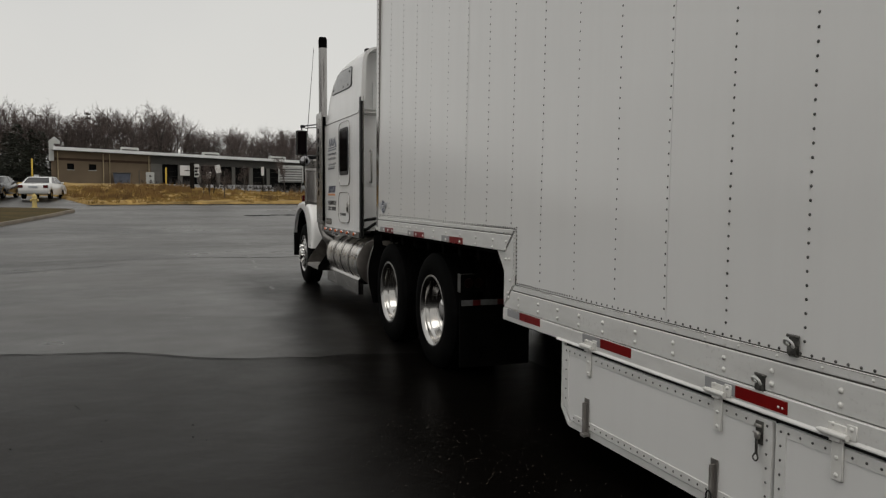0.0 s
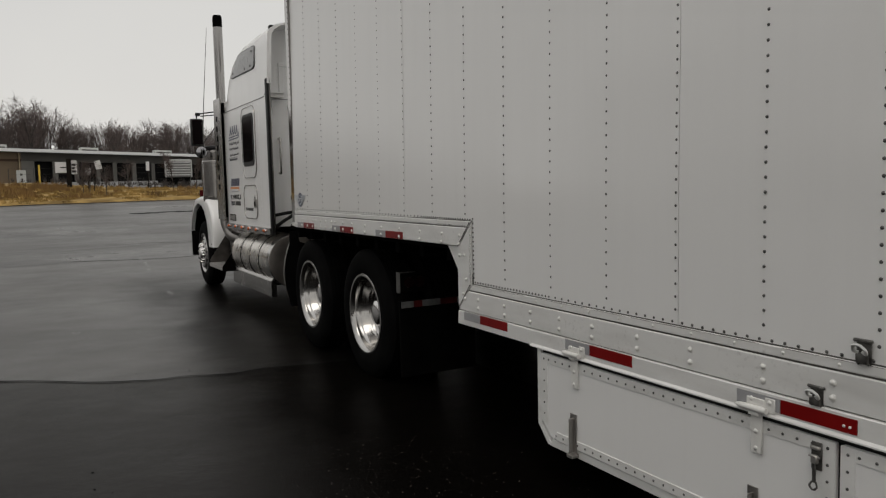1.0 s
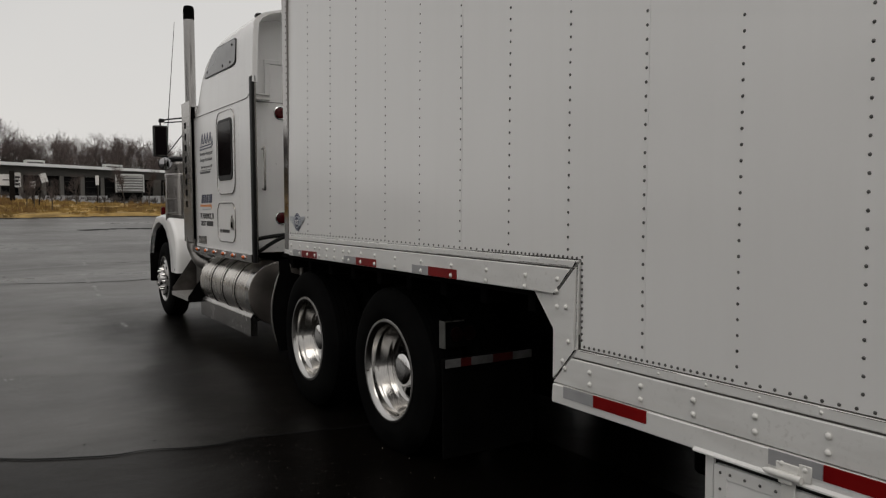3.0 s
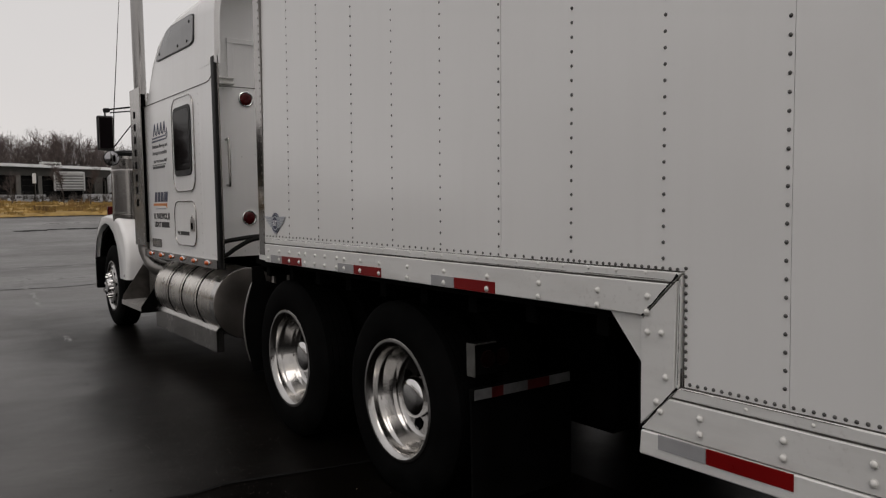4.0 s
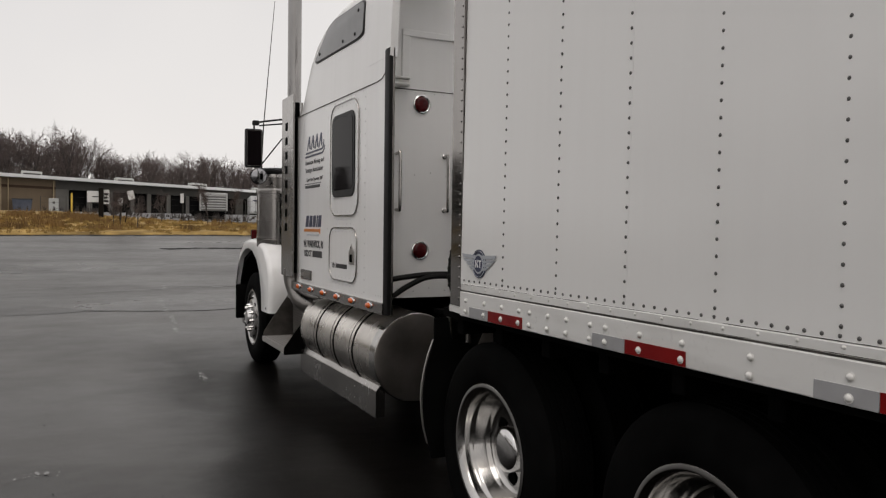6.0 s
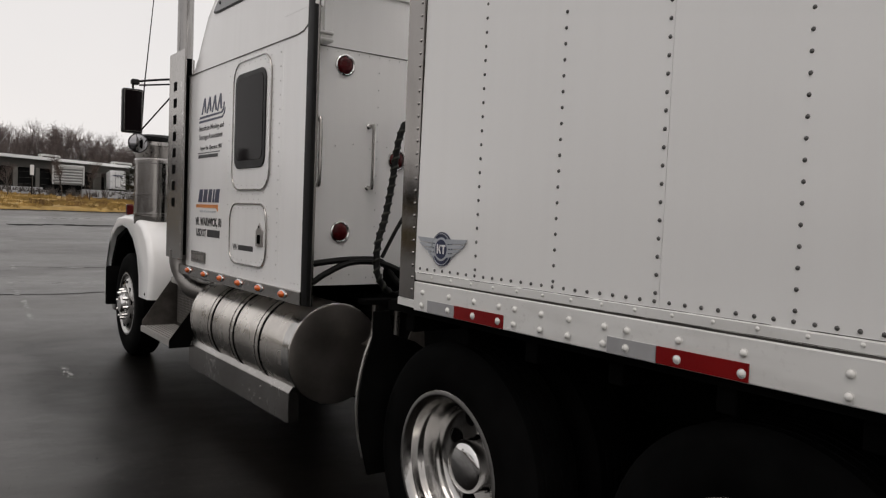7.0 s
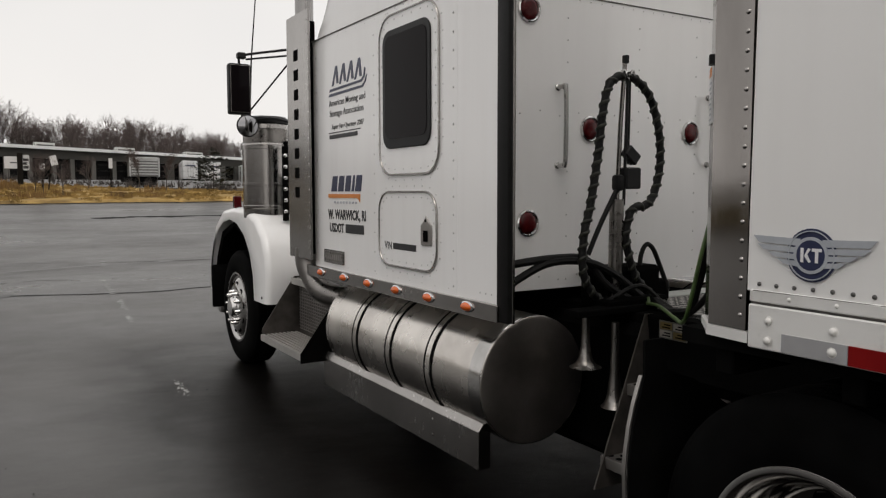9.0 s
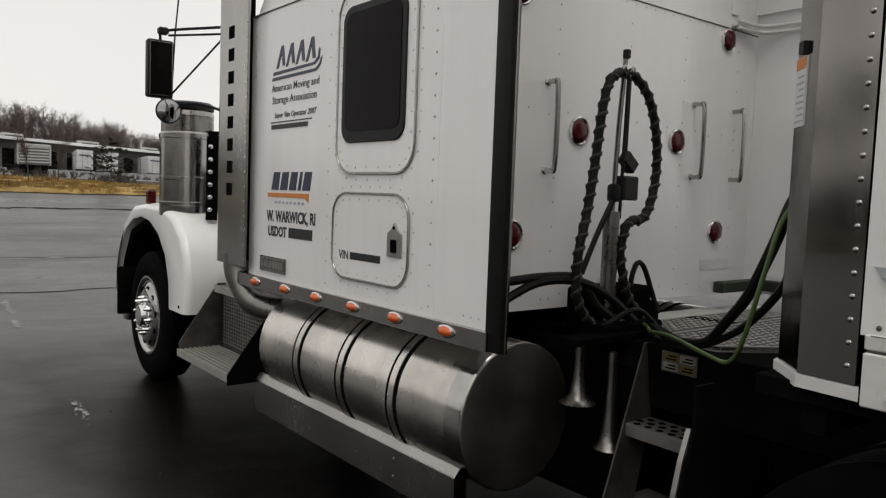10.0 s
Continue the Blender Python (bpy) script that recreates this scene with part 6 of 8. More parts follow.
def air_cleaner(x, y):
    bm = bmesh.new()
    lathe(bm, (x, y, 1.33), (0, 0, 1), [(0, 0), (0.15, 0), (0.196, 0.02), (0.2, 0.03), (0.2, 0.10), (0.204, 0.104), (0.204, 0.125), (0.2, 0.129), (0.2, 0.29), (0.205, 0.294), (0.205, 0.315), (0.2, 0.319), (0.2, 0.60),
                                         (0.208, 0.604), (0.208, 0.635), (0.2, 0.64), (0.19, 0.655), (0.19, 0.77), (0.195, 0.775), (0.19, 0.81), (0.15, 0.83), (0, 0.835)], 40)
    a = part("air_cleaner", bm, M_STAIN, TRACTOR, "stainless air cleaner canister with raised bands", True, 30)
    bm = bmesh.new()
    lathe(bm, (x, y, 1.985), (0, 0, 1), [(0.192, 0), (0.193, 0.06), (0.192, 0.115)], 40)
    part("intake_screen", bm, M_PIPE, a, "", True)
    bm = bmesh.new()
    lathe(bm, (x, y, 2.150), (0, 0, 1), [(0.188, 0), (0.192, 0.01), (0.190, 0.045), (0.165, 0.06), (0, 0.066)], 32)
    part("rain_lid", bm, M_BLACK, a, "black lid", True)
    s = 1 if x < 1.3 else -1
    bm = bmesh.new()
    box(bm, (min(x + s * 0.03, x + s * 0.14), 11.205, 1.33), (max(x + s * 0.03, x + s * 0.14), 11.24, 1.95), 0.004)
    strip = part("cowl_strip", bm, M_STEEL, a, "dark cowl strip with chrome studs")
    for k in range(6):
        bm = bmesh.new()
        dome(bm, (x + s * 0.05, 11.206, 1.409 + 0.0925 * k), (0, -1, 0), 0.02, 0.016, 10)
        part("stud", bm, M_CHROME, strip, "", True)
    bm = bmesh.new()
    box(bm, (x + 0.1, y - 0.19, 1.35), (x + 0.3, y - 0.08, 2.0), 0.01)
    part("mount_bracket", bm, M_STEEL, a)


air_cleaner(0.34, 11.55)
air_cleaner(2.26, 11.55)


def stack(s):
    def mx(x):
        return x if s == 0 else 2.6 - x
    x, y = mx(0.168), 10.15
    bm = bmesh.new()
    tube(bm, [Vector((x, y, 1.15)), Vector((x, y, 2.4))] + [Vector((x, y, 3.74))], 0.063, 24)
    st = part("exhaust_pipe", bm, M_STACK, TRACTOR, "tall chrome exhaust stack with sooty tip", True)
    bm = bmesh.new()
    lathe(bm, (x, y, 3.74), (0, 0, 1), [(0.0635, 0), (0.0635, 0.11), (0.060, 0.14), (0.050, 0.16), (0.045, 0.155), (0.045, 0.02), (0, 0.02)], 24)
    part("stack_mouth", bm, M_STEEL, st, "sooty stack mouth", True)
    # heat guard: a bent sheet round the outer half of the pipe, with cut-out marks
    bm = bmesh.new()
    outer = [(0.300, 10.325), (0.125, 10.330), (0.096, 10.312), (0.088, 10.28), (0.088, 9.885), (0.095, 9.870)]
    inner = [(0.100, 9.876), (0.094, 9.89), (0.094, 10.275), (0.102, 10.303), (0.128, 10.322), (0.300, 10.319)]
    prism(bm, [(mx(a), b) for a, b in outer + inner], "z", 1.12, 2.76)
    g = part("heat_guard", bm, M_STAIN, st, "stainless heat guard with punched marks")
    bm = bmesh.new()
    for zz in np.arange(1.16, 2.74, 0.085):
        dome(bm, (mx(0.0878), 9.893, float(zz)), (-1 if s == 0 else 1, 0, 0), 0.005, 0.0035, 6)
    tagged(part("guard_screws", bm, M_TREAD, g, "", True), kind="stuff")
    for k in range(8):
        bm = bmesh.new()
        z = 2.455 - 0.132 * k
        a, b = sorted((mx(0.0865), mx(0.0905)))
        box(bm, (a, 10.075, z), (b, 10.155, z + 0.072))
        part("punched_mark", bm, M_STEEL, g)
    bm = bmesh.new()
    box(bm, (min(mx(0.12), mx(0.17)), 9.965, 1.15), (max(mx(0.12), mx(0.17)), 9.985, 2.70), 0.003)
    part("rear_screen", bm, M_STEEL, g)
    bm = bmesh.new()
    tube(bm, curve_pts([(x, y, 1.18), (x, y, 1.08), (mx(0.19), 10.10, 0.98), (mx(0.22), 10.0, 0.89), (mx(0.30), 9.86, 0.85), (mx(0.46), 9.76, 0.84), (mx(0.7), 9.7, 0.84)], 8), 0.086, 20)
    part("exhaust_elbow", bm, M_PIPE, st, "dull exhaust elbow", True)


stack(0)
stack(1)


def mirror(s):
    def mx(x):
        return x if s == 0 else 2.6 - x
    bm = bmesh.new()
    a, b = sorted((mx(-0.05), mx(0.13)))
    box(bm, (a, 11.25, 2.195), (b, 11.33, 2.60), 0.018, 3)
    m = part("side_mirror", bm, M_BLACK, TRACTOR, "tall black side mirror on tube arms", True)
    bm = bmesh.new()
    box(bm, (a + 0.012, 11.246, 2.21), (b - 0.012, 11.252, 2.585), 0.001)
    part("mirror_frame", bm, M_STAIN, m)
    bm = bmesh.new()
    box(bm, (a + 0.016, 11.243, 2.214), (b - 0.016, 11.248, 2.581), 0.0)
    part("mirror_glass", bm, M_GLASS, m, "dark mirror face")
    bm = bmesh.new()
    lathe(bm, (mx(0.075), 11.19, 2.10), (0, -1, 0), [(0, -0.05), (0.05, -0.045), (0.088, -0.01), (0.09, 0.0), (0.084, 0.004), (0, 0.022)], 28)
    r = part("spot_mirror", bm, M_BLACK, m, "round convex spot mirror", True, 30)
    bm = bmesh.new()
    lathe(bm, (mx(0.075), 11.19, 2.10), (0, -1, 0), [(0.08, 0.005), (0.05, 0.018), (0, 0.025)], 28)
    part("mirror_glass", bm, M_MIRRORG, r, "convex mirror glass", True, 60)
    bm = bmesh.new()
    tube(bm, curve_pts([(mx(0.05), 11.30, 2.58), (mx(0.05), 11.30, 2.65), (mx(0.09), 11.28, 2.675), (mx(0.40), 10.95, 2.70)], 5), 0.010, 8)
    tube(bm, [(mx(0.10), 11.28, 2.64), (mx(0.40), 10.9, 2.645)], 0.008, 8)
    tube(bm, [(mx(0.10), 11.28, 2.20), (mx(0.36), 10.9, 2.62)], 0.007, 8)
    tube(bm, curve_pts([(mx(0.06), 11.30, 2.20), (mx(0.10), 11.28, 2.15), (mx(0.25), 11.1, 2.16), (mx(0.40), 10.9, 2.10)], 5), 0.010, 8)
    part("mirror_arm", bm, M_BLACK, m, "", True)
    bm = bmesh.new()
    box(bm, (mx(0.065) - 0.04, 11.25, 2.64), (mx(0.065) + 0.03, 11.31, 2.69), 0.01)
    part("clamp", bm, M_BLACK, m)
    bm = bmesh.new()
    tube(bm, [(mx(0.12), 11.28, 2.14), (mx(0.14), 11.27, 2.64), (mx(0.24), 11.22, 3.95)], 0.006, 6, radii=[0.007, 0.006, 0.003])
    part("aerial", bm, M_BLACK, m, "thin whip aerial")


mirror(0)
mirror(1)


def tank(s):
    def mx(x):
        return x if s == 0 else 2.6 - x
    cx, cz, r = mx(0.432), 0.680, 0.306
    bm = bmesh.new()
    lathe(bm, (cx, 7.93, cz), (0, 1, 0), [(0.3035, 0.001), (0.3055, 0.004), (r, 0.010), (r, 0.06), (r + 0.001, 0.062), (r + 0.001, 1.80), (r - 0.01, 1.82), (0.28, 1.83), (0, 1.84)], 64)
    t = part("fuel_tank", bm, M_TANK, TRACTOR, "round brushed aluminium fuel tank", True, 25)
    bm = bmesh.new()
    lathe(bm, (cx, 7.93, cz), (0, 1, 0), [(0, -0.010), (0.20, -0.008), (0.285, -0.004), (0.299, -0.001), (0.3032, 0.004), (0.3032, 0.012)], 64)
    part("tank_end", bm, M_TANKEND, t, "dull grey welded tank end", True, 25)
    bm = bmesh.new()
    lathe(bm, (cx, 7.934, cz), (0, 1, 0), [(r - 0.001, 0.0), (r + 0.0022, 0.004), (r + 0.0022, 0.094), (r + 0.0005, 0.097)], 64)
    part("end_ring", bm, M_ALLOY, t, "polished end ring of the tank", True, 25)
    for y in (8.40, 8.84, 9.28):
        bm = bmesh.new()
        lathe(bm, (cx, y, cz), (0, 1, 0), [(r + 0.0005, -0.022), (r + 0.007, -0.020), (r + 0.007, 0.020), (r + 0.0005, 0.022)], 64)
        st = part("tank_strap", bm, M_TANK, t, "stainless strap", True, 30)
        for d in (-0.031, 0.031):
            bm = bmesh.new()
            lathe(bm, (cx, y + d, cz), (0, 1, 0), [(r + 0.001, -0.009), (r + 0.005, -0.008), (r + 0.005, 0.008), (r + 0.001, 0.009)], 64)
            part("strap_liner", bm, M_TYRE, st)
    bm = bmesh.new()
    a, b = mx(0.165), mx(0.235)
    prism(bm, [(a, 0.272), (a, 0.455), (mx(0.20), 0.500), (mx(0.235), 0.500), (mx(0.235), 0.272)], "y", 8.0, 9.87, 0.003)
    fa = part("tank_fairing", bm, M_STAIN, TRACTOR, "bent stainless skirt under the fuel tank")
    bm = bmesh.new()
    for y in (8.42, 9.36):
        dome(bm, (mx(0.1655), y, 0.41), (-1 if s == 0 else 1, 0, 0), 0.006, 0.004, 6)
        dome(bm, (mx(0.1655), y, 0.33), (-1 if s == 0 else 1, 0, 0), 0.006, 0.004, 6)
    tagged(part("rivets", bm, M_TREAD, fa, "", True), kind="stuff")
    bm = bmesh.new()
    for y in (8.4, 9.28):
        box(bm, (min(mx(0.3), mx(0.9)), y - 0.03, 0.36), (max(mx(0.3), mx(0.9)), y + 0.03, 0.41))
    part("tank_hanger", bm, M_STEEL, t)


tank(0)
tank(1)


def cab_steps(s):
    def mx(x):
        return x if s == 0 else 2.6 - x
    def bx(bm, x0, x1, y0, y1, z0, z1, bev=0.0):
        a, b = sorted((mx(x0), mx(x1)))
        box(bm, (a, y0, z0), (b, y1, z1), bev)
    bm = bmesh.new()
    bx(bm, 0.36, 0.80, 10.05, 10.85, 0.42, 0.88, 0.006)
    st = part("battery_box", bm, M_STEPSIDE, TRACTOR, "step box with ribbed treads between fender and tank")
    for y in (9.99, 10.90):
        bm = bmesh.new()
        if y > 10.5:
            prism(bm, [(mx(0.07), 0.40), (mx(0.40), 0.40), (mx(0.40), 0.90), (mx(0.34), 0.90), (mx(0.07), 0.50)], "y", y, y + 0.008)
        else:
            prism(bm, [(mx(0.045), 0.40), (mx(0.40), 0.40), (mx(0.40), 0.90), (mx(0.35), 0.88), (mx(0.045), 0.465)], "y", y, y + 0.008)
        part("step_side", bm, M_STEPSIDE if y > 10.5 else M_STEEL, st)
    for x0, x1, z in ((0.062, 0.36, 0.455), (0.32, 0.60, 0.885)):
        bm = bmesh.new()
        bx(bm, x0, x1, 10.0, 10.90, z - 0.035, z - 0.008, 0.003)
        tr = part("step_tread", bm, M_STEEL, st, "ribbed metal tread")
        n = 9
        for k in range(n):
            bm = bmesh.new()
            xa = x0 + (x1 - x0) * (k + 0.15) / n
            bx(bm, xa, xa + (x1 - x0) / n * 0.42, 10.01, 10.89, z - 0.010, z + 0.004, 0.0)
            part("tread_rib", bm, M_RIB, tr)
        bm = bmesh.new()
        bx(bm, x0 - 0.006, x0, 10.0, 10.90, z - 0.045, z + 0.004, 0.001)
        part("tread_lip", bm, M_RIB, tr)
    bm = bmesh.new()
    for i in range(19):
        bx(bm, 0.354, 0.3595, 10.09 + 0.040 * i, 10.098 + 0.040 * i, 0.49, 0.84)
    for j in range(15):
        bx(bm, 0.351, 0.3545, 10.07, 10.83, 0.49 + 0.0245 * j, 0.497 + 0.0245 * j)
    tagged(part("riser_mesh", bm, M_TREAD, st, "worn metal mesh on the step riser"), kind="stuff")
    bm = bmesh.new()
    bx(bm, 0.16, 0.5, 10.9, 11.1, 0.34, 0.38, 0.006)
    part("step_bracket", bm, M_STEEL, st)


cab_steps(0)
cab_steps(1)

# quarter brackets and tail of the tractor frame
bm = bmesh.new()
box(bm, (0.075, 4.30, 0.745), (0.30, 4.352, 0.895), 0.008)
tail = part("tail_lamp_box", bm, M_STEEL, TRACTOR, "boxed tail lamp cluster")
bm = bmesh.new()
box(bm, (0.0735, 4.296, 0.745), (0.079, 4.356, 0.895), 0.002)
part("box_cover", bm, M_DULLPLATE, tail)
bm = bmesh.new()
box(bm, (0.080, 4.294, 0.890), (0.200, 4.301, 0.896), 0.001)
part("box_edge", bm, M_HW, tail, "thin lighter grey strip along the top edge")
for x in (0.15, 0.235):
    bm = bmesh.new()
    lathe(bm, (x, 4.30, 0.82), (0, -1, 0), [(0.04, 0), (0.038, 0.01), (0, 0.016)], 16)
    part("lamp_lens", bm, M_LENS_SHADED, tail, "", True)
for s in (0, 1):
    def mx(x):
        return x if s == 0 else 2.6 - x
    bm = bmesh.new()
    a, b = sorted((mx(0.09), mx(0.86)))
    box(bm, (a, 4.335, 0.625), (b, 4.365, 0.68), 0.003)
    hg = part("flap_hanger", bm, M_STEEL, TRACTOR, "mud flap hanger with red and white tape")
    for k, (ta, tb) in enumerate(((0.10, 0.20), (0.20, 0.27), (0.27, 0.42), (0.42, 0.56), (0.56, 0.70))):
        bm = bmesh.new()
        a, b = sorted((mx(ta), mx(tb - 0.002)))
        box(bm, (a, 4.330, 0.630), (b, 4.336, 0.676))
        part("reflective_tape", bm, M_SILVER_SHADED if k % 2 == 0 else M_RED_SHADED, hg, "reflective tape coloured darker for the shade under the trailer")
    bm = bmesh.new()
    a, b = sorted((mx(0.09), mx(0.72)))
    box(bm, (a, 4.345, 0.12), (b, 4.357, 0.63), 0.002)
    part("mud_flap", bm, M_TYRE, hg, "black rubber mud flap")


def deck():
    """Two raised-pattern plates with a pale joint, and a plain plate along the sleeper."""
    front = [(1.0, 7.70), (1.0, 7.52), (1.06, 7.42), (1.27, 7.28), (1.5, 7.22), (2.3, 7.20), (2.3, 7.70)]
    rear = [(1.05, 7.735), (2.3, 7.735), (2.3, 7.975), (1.05, 7.975)]

    def inside(x, y, poly):
        hit = False
        for (xa, ya), (xb, yb) in zip(poly, poly[1:] + poly[:1]):
            if (ya > y) != (yb > y) and x < xa + (xb - xa) * (y - ya) / (yb - ya):
                hit = not hit
        return hit

    for poly, z in ((front, 1.003), (rear, 0.998)):
        bm = bmesh.new()
        prism(bm, poly, "z", z - 0.018, z, 0.002)
        d = part("deck_plate", bm, M_DECK, TRACTOR, "raised-pattern metal deck behind the sleeper")
        bm = bmesh.new()
        for i in range(31):
            for j in range(20):
                x, y = 1.02 + 0.042 * i, 7.22 + 0.040 * j
                if not all(inside(x + a, y + b, poly) for a, b in ((-0.02, 0), (0.02, 0), (0, -0.02), (0, 0.02))):
                    continue
                a = radians(45 if (i + j) % 2 else -45)
                c, s = math.cos(a), math.sin(a)
                pts = [(x + c * u - s * v, y + s * u + c * v) for u, v in ((-0.020, 0), (0, -0.008), (0.020, 0), (0, 0.008))]
                vs = [bm.verts.new((px, py, z)) for px, py in pts] + [bm.verts.new((x, y, z + 0.006))]
                for k in range(4):
                    bm.faces.new((vs[k], vs[(k + 1) % 4], vs[4]))
        tagged(part("tread_pattern", bm, M_RIB, d), kind="stuff")
    bm = bmesh.new()
    prism(bm, front[:-1] + [(2.296, 7.21), (1.5, 7.232), (1.275, 7.291), (1.07, 7.428), (1.012, 7.525), (1.012, 7.70)], "z", 0.955, 1.006)
    part("deck_rim", bm, M_RIB, d, "bright worn rim of the deck")
    bm = bmesh.new()
    box(bm, (1.05, 7.703, 0.985), (2.3, 7.732, 1.001), 0.002)
    part("deck_joint", bm, M_TREAD, d, "pale joint strip between the deck plates")
    bm = bmesh.new()
    box(bm, (1.30, 7.98, 0.985), (2.42, 8.125, 1.004), 0.002)
    part("plain_plate", bm, M_FASCIA, d, "pale plain plate at the wall foot")
    # climbing ladder beside the frame: sloping side plates, pierced treads between them
    def rail_x(z):
        return 0.694 + 0.5156 * (z - 0.70)
    bm = bmesh.new()
    prism(bm, [(rail_x(1.0), 1.0), (rail_x(1.0) + 0.05, 1.0), (rail_x(0.70) + 0.17, 0.70), (rail_x(0.40) + 0.20, 0.40), (rail_x(0.27) + 0.16, 0.27), (rail_x(0.27), 0.27)], "y", 7.596, 7.604)
    for v in bm.verts:
        v.co.y += 0.11 * (v.co.z - 0.70)
    lad = part("deck_ladder", bm, M_STEPSIDE, TRACTOR, "grimy metal deck ladder with pierced treads")
    for z, depth in ((0.70, 0.16), (0.40, 0.32)):
        x0 = rail_x(z) + 0.006
        bm = bmesh.new()
        box(bm, (x0, 7.16, z - 0.006), (x0 + depth, 7.594, z), 0.001)
        box(bm, (x0, 7.16, z - 0.050), (x0 + 0.006, 7.594, z - 0.006), 0.001)
        tr = part("ladder_tread", bm, M_TREAD, lad, "worn pierced metal tread")
        bm = bmesh.new()
        for i in range(8):
            for j in range(3):
                lathe(bm, (x0 + 0.030 + 0.045 * j, 7.19 + 0.053 * i + 0.02 * (j % 2), z), (0, 0, 1), [(0, 0.001), (0.016, 0.001), (0.016, -0.001)], 8)
        tagged(part("tread_perforation", bm, M_STEEL, tr), kind="stuff")
    bm = bmesh.new()
    lip = [(0.066, 0.965), (0.034, 0.88), (0.013, 0.80), (0.0, 0.72), (-0.004, 0.65), (0.001, 0.57), (0.013, 0.49), (0.037, 0.40)]
    prism(bm, lip + [(x + 0.008, z) for x, z in reversed(lip)], "y", 6.893, 6.908)
    qf = part("quarter_fender", bm, M_TREAD, TRACTOR, "thin curved metal edge ahead of the drive tyre")
    bm = bmesh.new()
    prism(bm, [(0.066, 0.968), (0.066, 1.085), (0.15, 1.085), (0.17, 0.975), (0.30, 0.93), (0.50, 0.80), (0.55, 0.32), (0.06, 0.32), (0.015, 0.50), (0.004, 0.60), (0.004, 0.70), (0.020, 0.81), (0.050, 0.91)], "y", 6.880, 6.890)
    part("rubber_guard", bm, M_TYRE, qf, "black rubber guard")
    for x, y, zt, zb, r in ((0.60, 7.76, 1.0, 0.757, 0.075), (0.70, 7.672, 0.97, 0.575, 0.062)):
        bm = bmesh.new()
        lathe(bm, (x, y, zt), (0, 0, -1), [(0, 0), (0.018, 0), (0.018, (zt - zb) * 0.35), (0.022, (zt - zb) * 0.6), (0.034, (zt - zb) * 0.85), (r * 0.7, (zt - zb) * 0.95), (r, zt - zb), (r - 0.006, zt - zb), (0.03, (zt - zb) * 0.87), (0, (zt - zb) * 0.8)], 20)
        part("air_horn", bm, M_PIPE, TRACTOR, "dulled metal trumpet horn hanging mouth down", True)
    bm = bmesh.new()
    box(bm, (0.5, 7.70, 1.0), (0.95, 7.80, 1.03), 0.004)
    part("horn_bracket", bm, M_STEEL, TRACTOR)
    bm = bmesh.new()
    box(bm, (0.852, 7.39, 0.905), (0.857, 7.55, 0.985))
    pl = part("caution_plate", bm, M_DULLPLATE, TRACTOR, "white and yellow caution plate")
    for k in range(2):
        for j, mat in enumerate((M_GRIMEW, M_DIMYEL) if k else (M_DIMYEL, M_GRIMEW)):
            bm = bmesh.new()
            box(bm, (0.8495, 7.396 + 0.077 * k, 0.911 + 0.037 * j), (0.853, 7.465 + 0.077 * k, 0.943 + 0.037 * j))
            block = part("label_block", bm, mat, pl)
            bm = bmesh.new()
            for m in range(2):
                box(bm, (0.8485, 7.405 + 0.077 * k, 0.917 + 0.037 * j + 0.012 * m), (0.8497, 7.452 + 0.077 * k - 0.012 * m, 0.923 + 0.037 * j + 0.012 * m))
            part("text_bar", bm, M_STEEL, block)


deck()


def spiral(bm, path, r, pitch, wire):
    """A wrap wound round a hose."""
    pts, run = [], 0.0
    u = None
    for i in range(len(path) - 1):
        a, b = path[i], path[i + 1]
        w = (b - a).normalized()
        if u is None:
            u = frame_of(w)[0]
        u = (u - w * u.dot(w)).normalized()
        v = w.cross(u)
        n = max(2, int((b - a).length / pitch * 8))
        for k in range(n):
            ang = run / pitch * 2 * math.pi
            pts.append(a + (b - a) * (k / n) + (u * math.cos(ang) + v * math.sin(ang)) * r)
            run += (b - a).length / n
    tube(bm, pts, wire, 6)


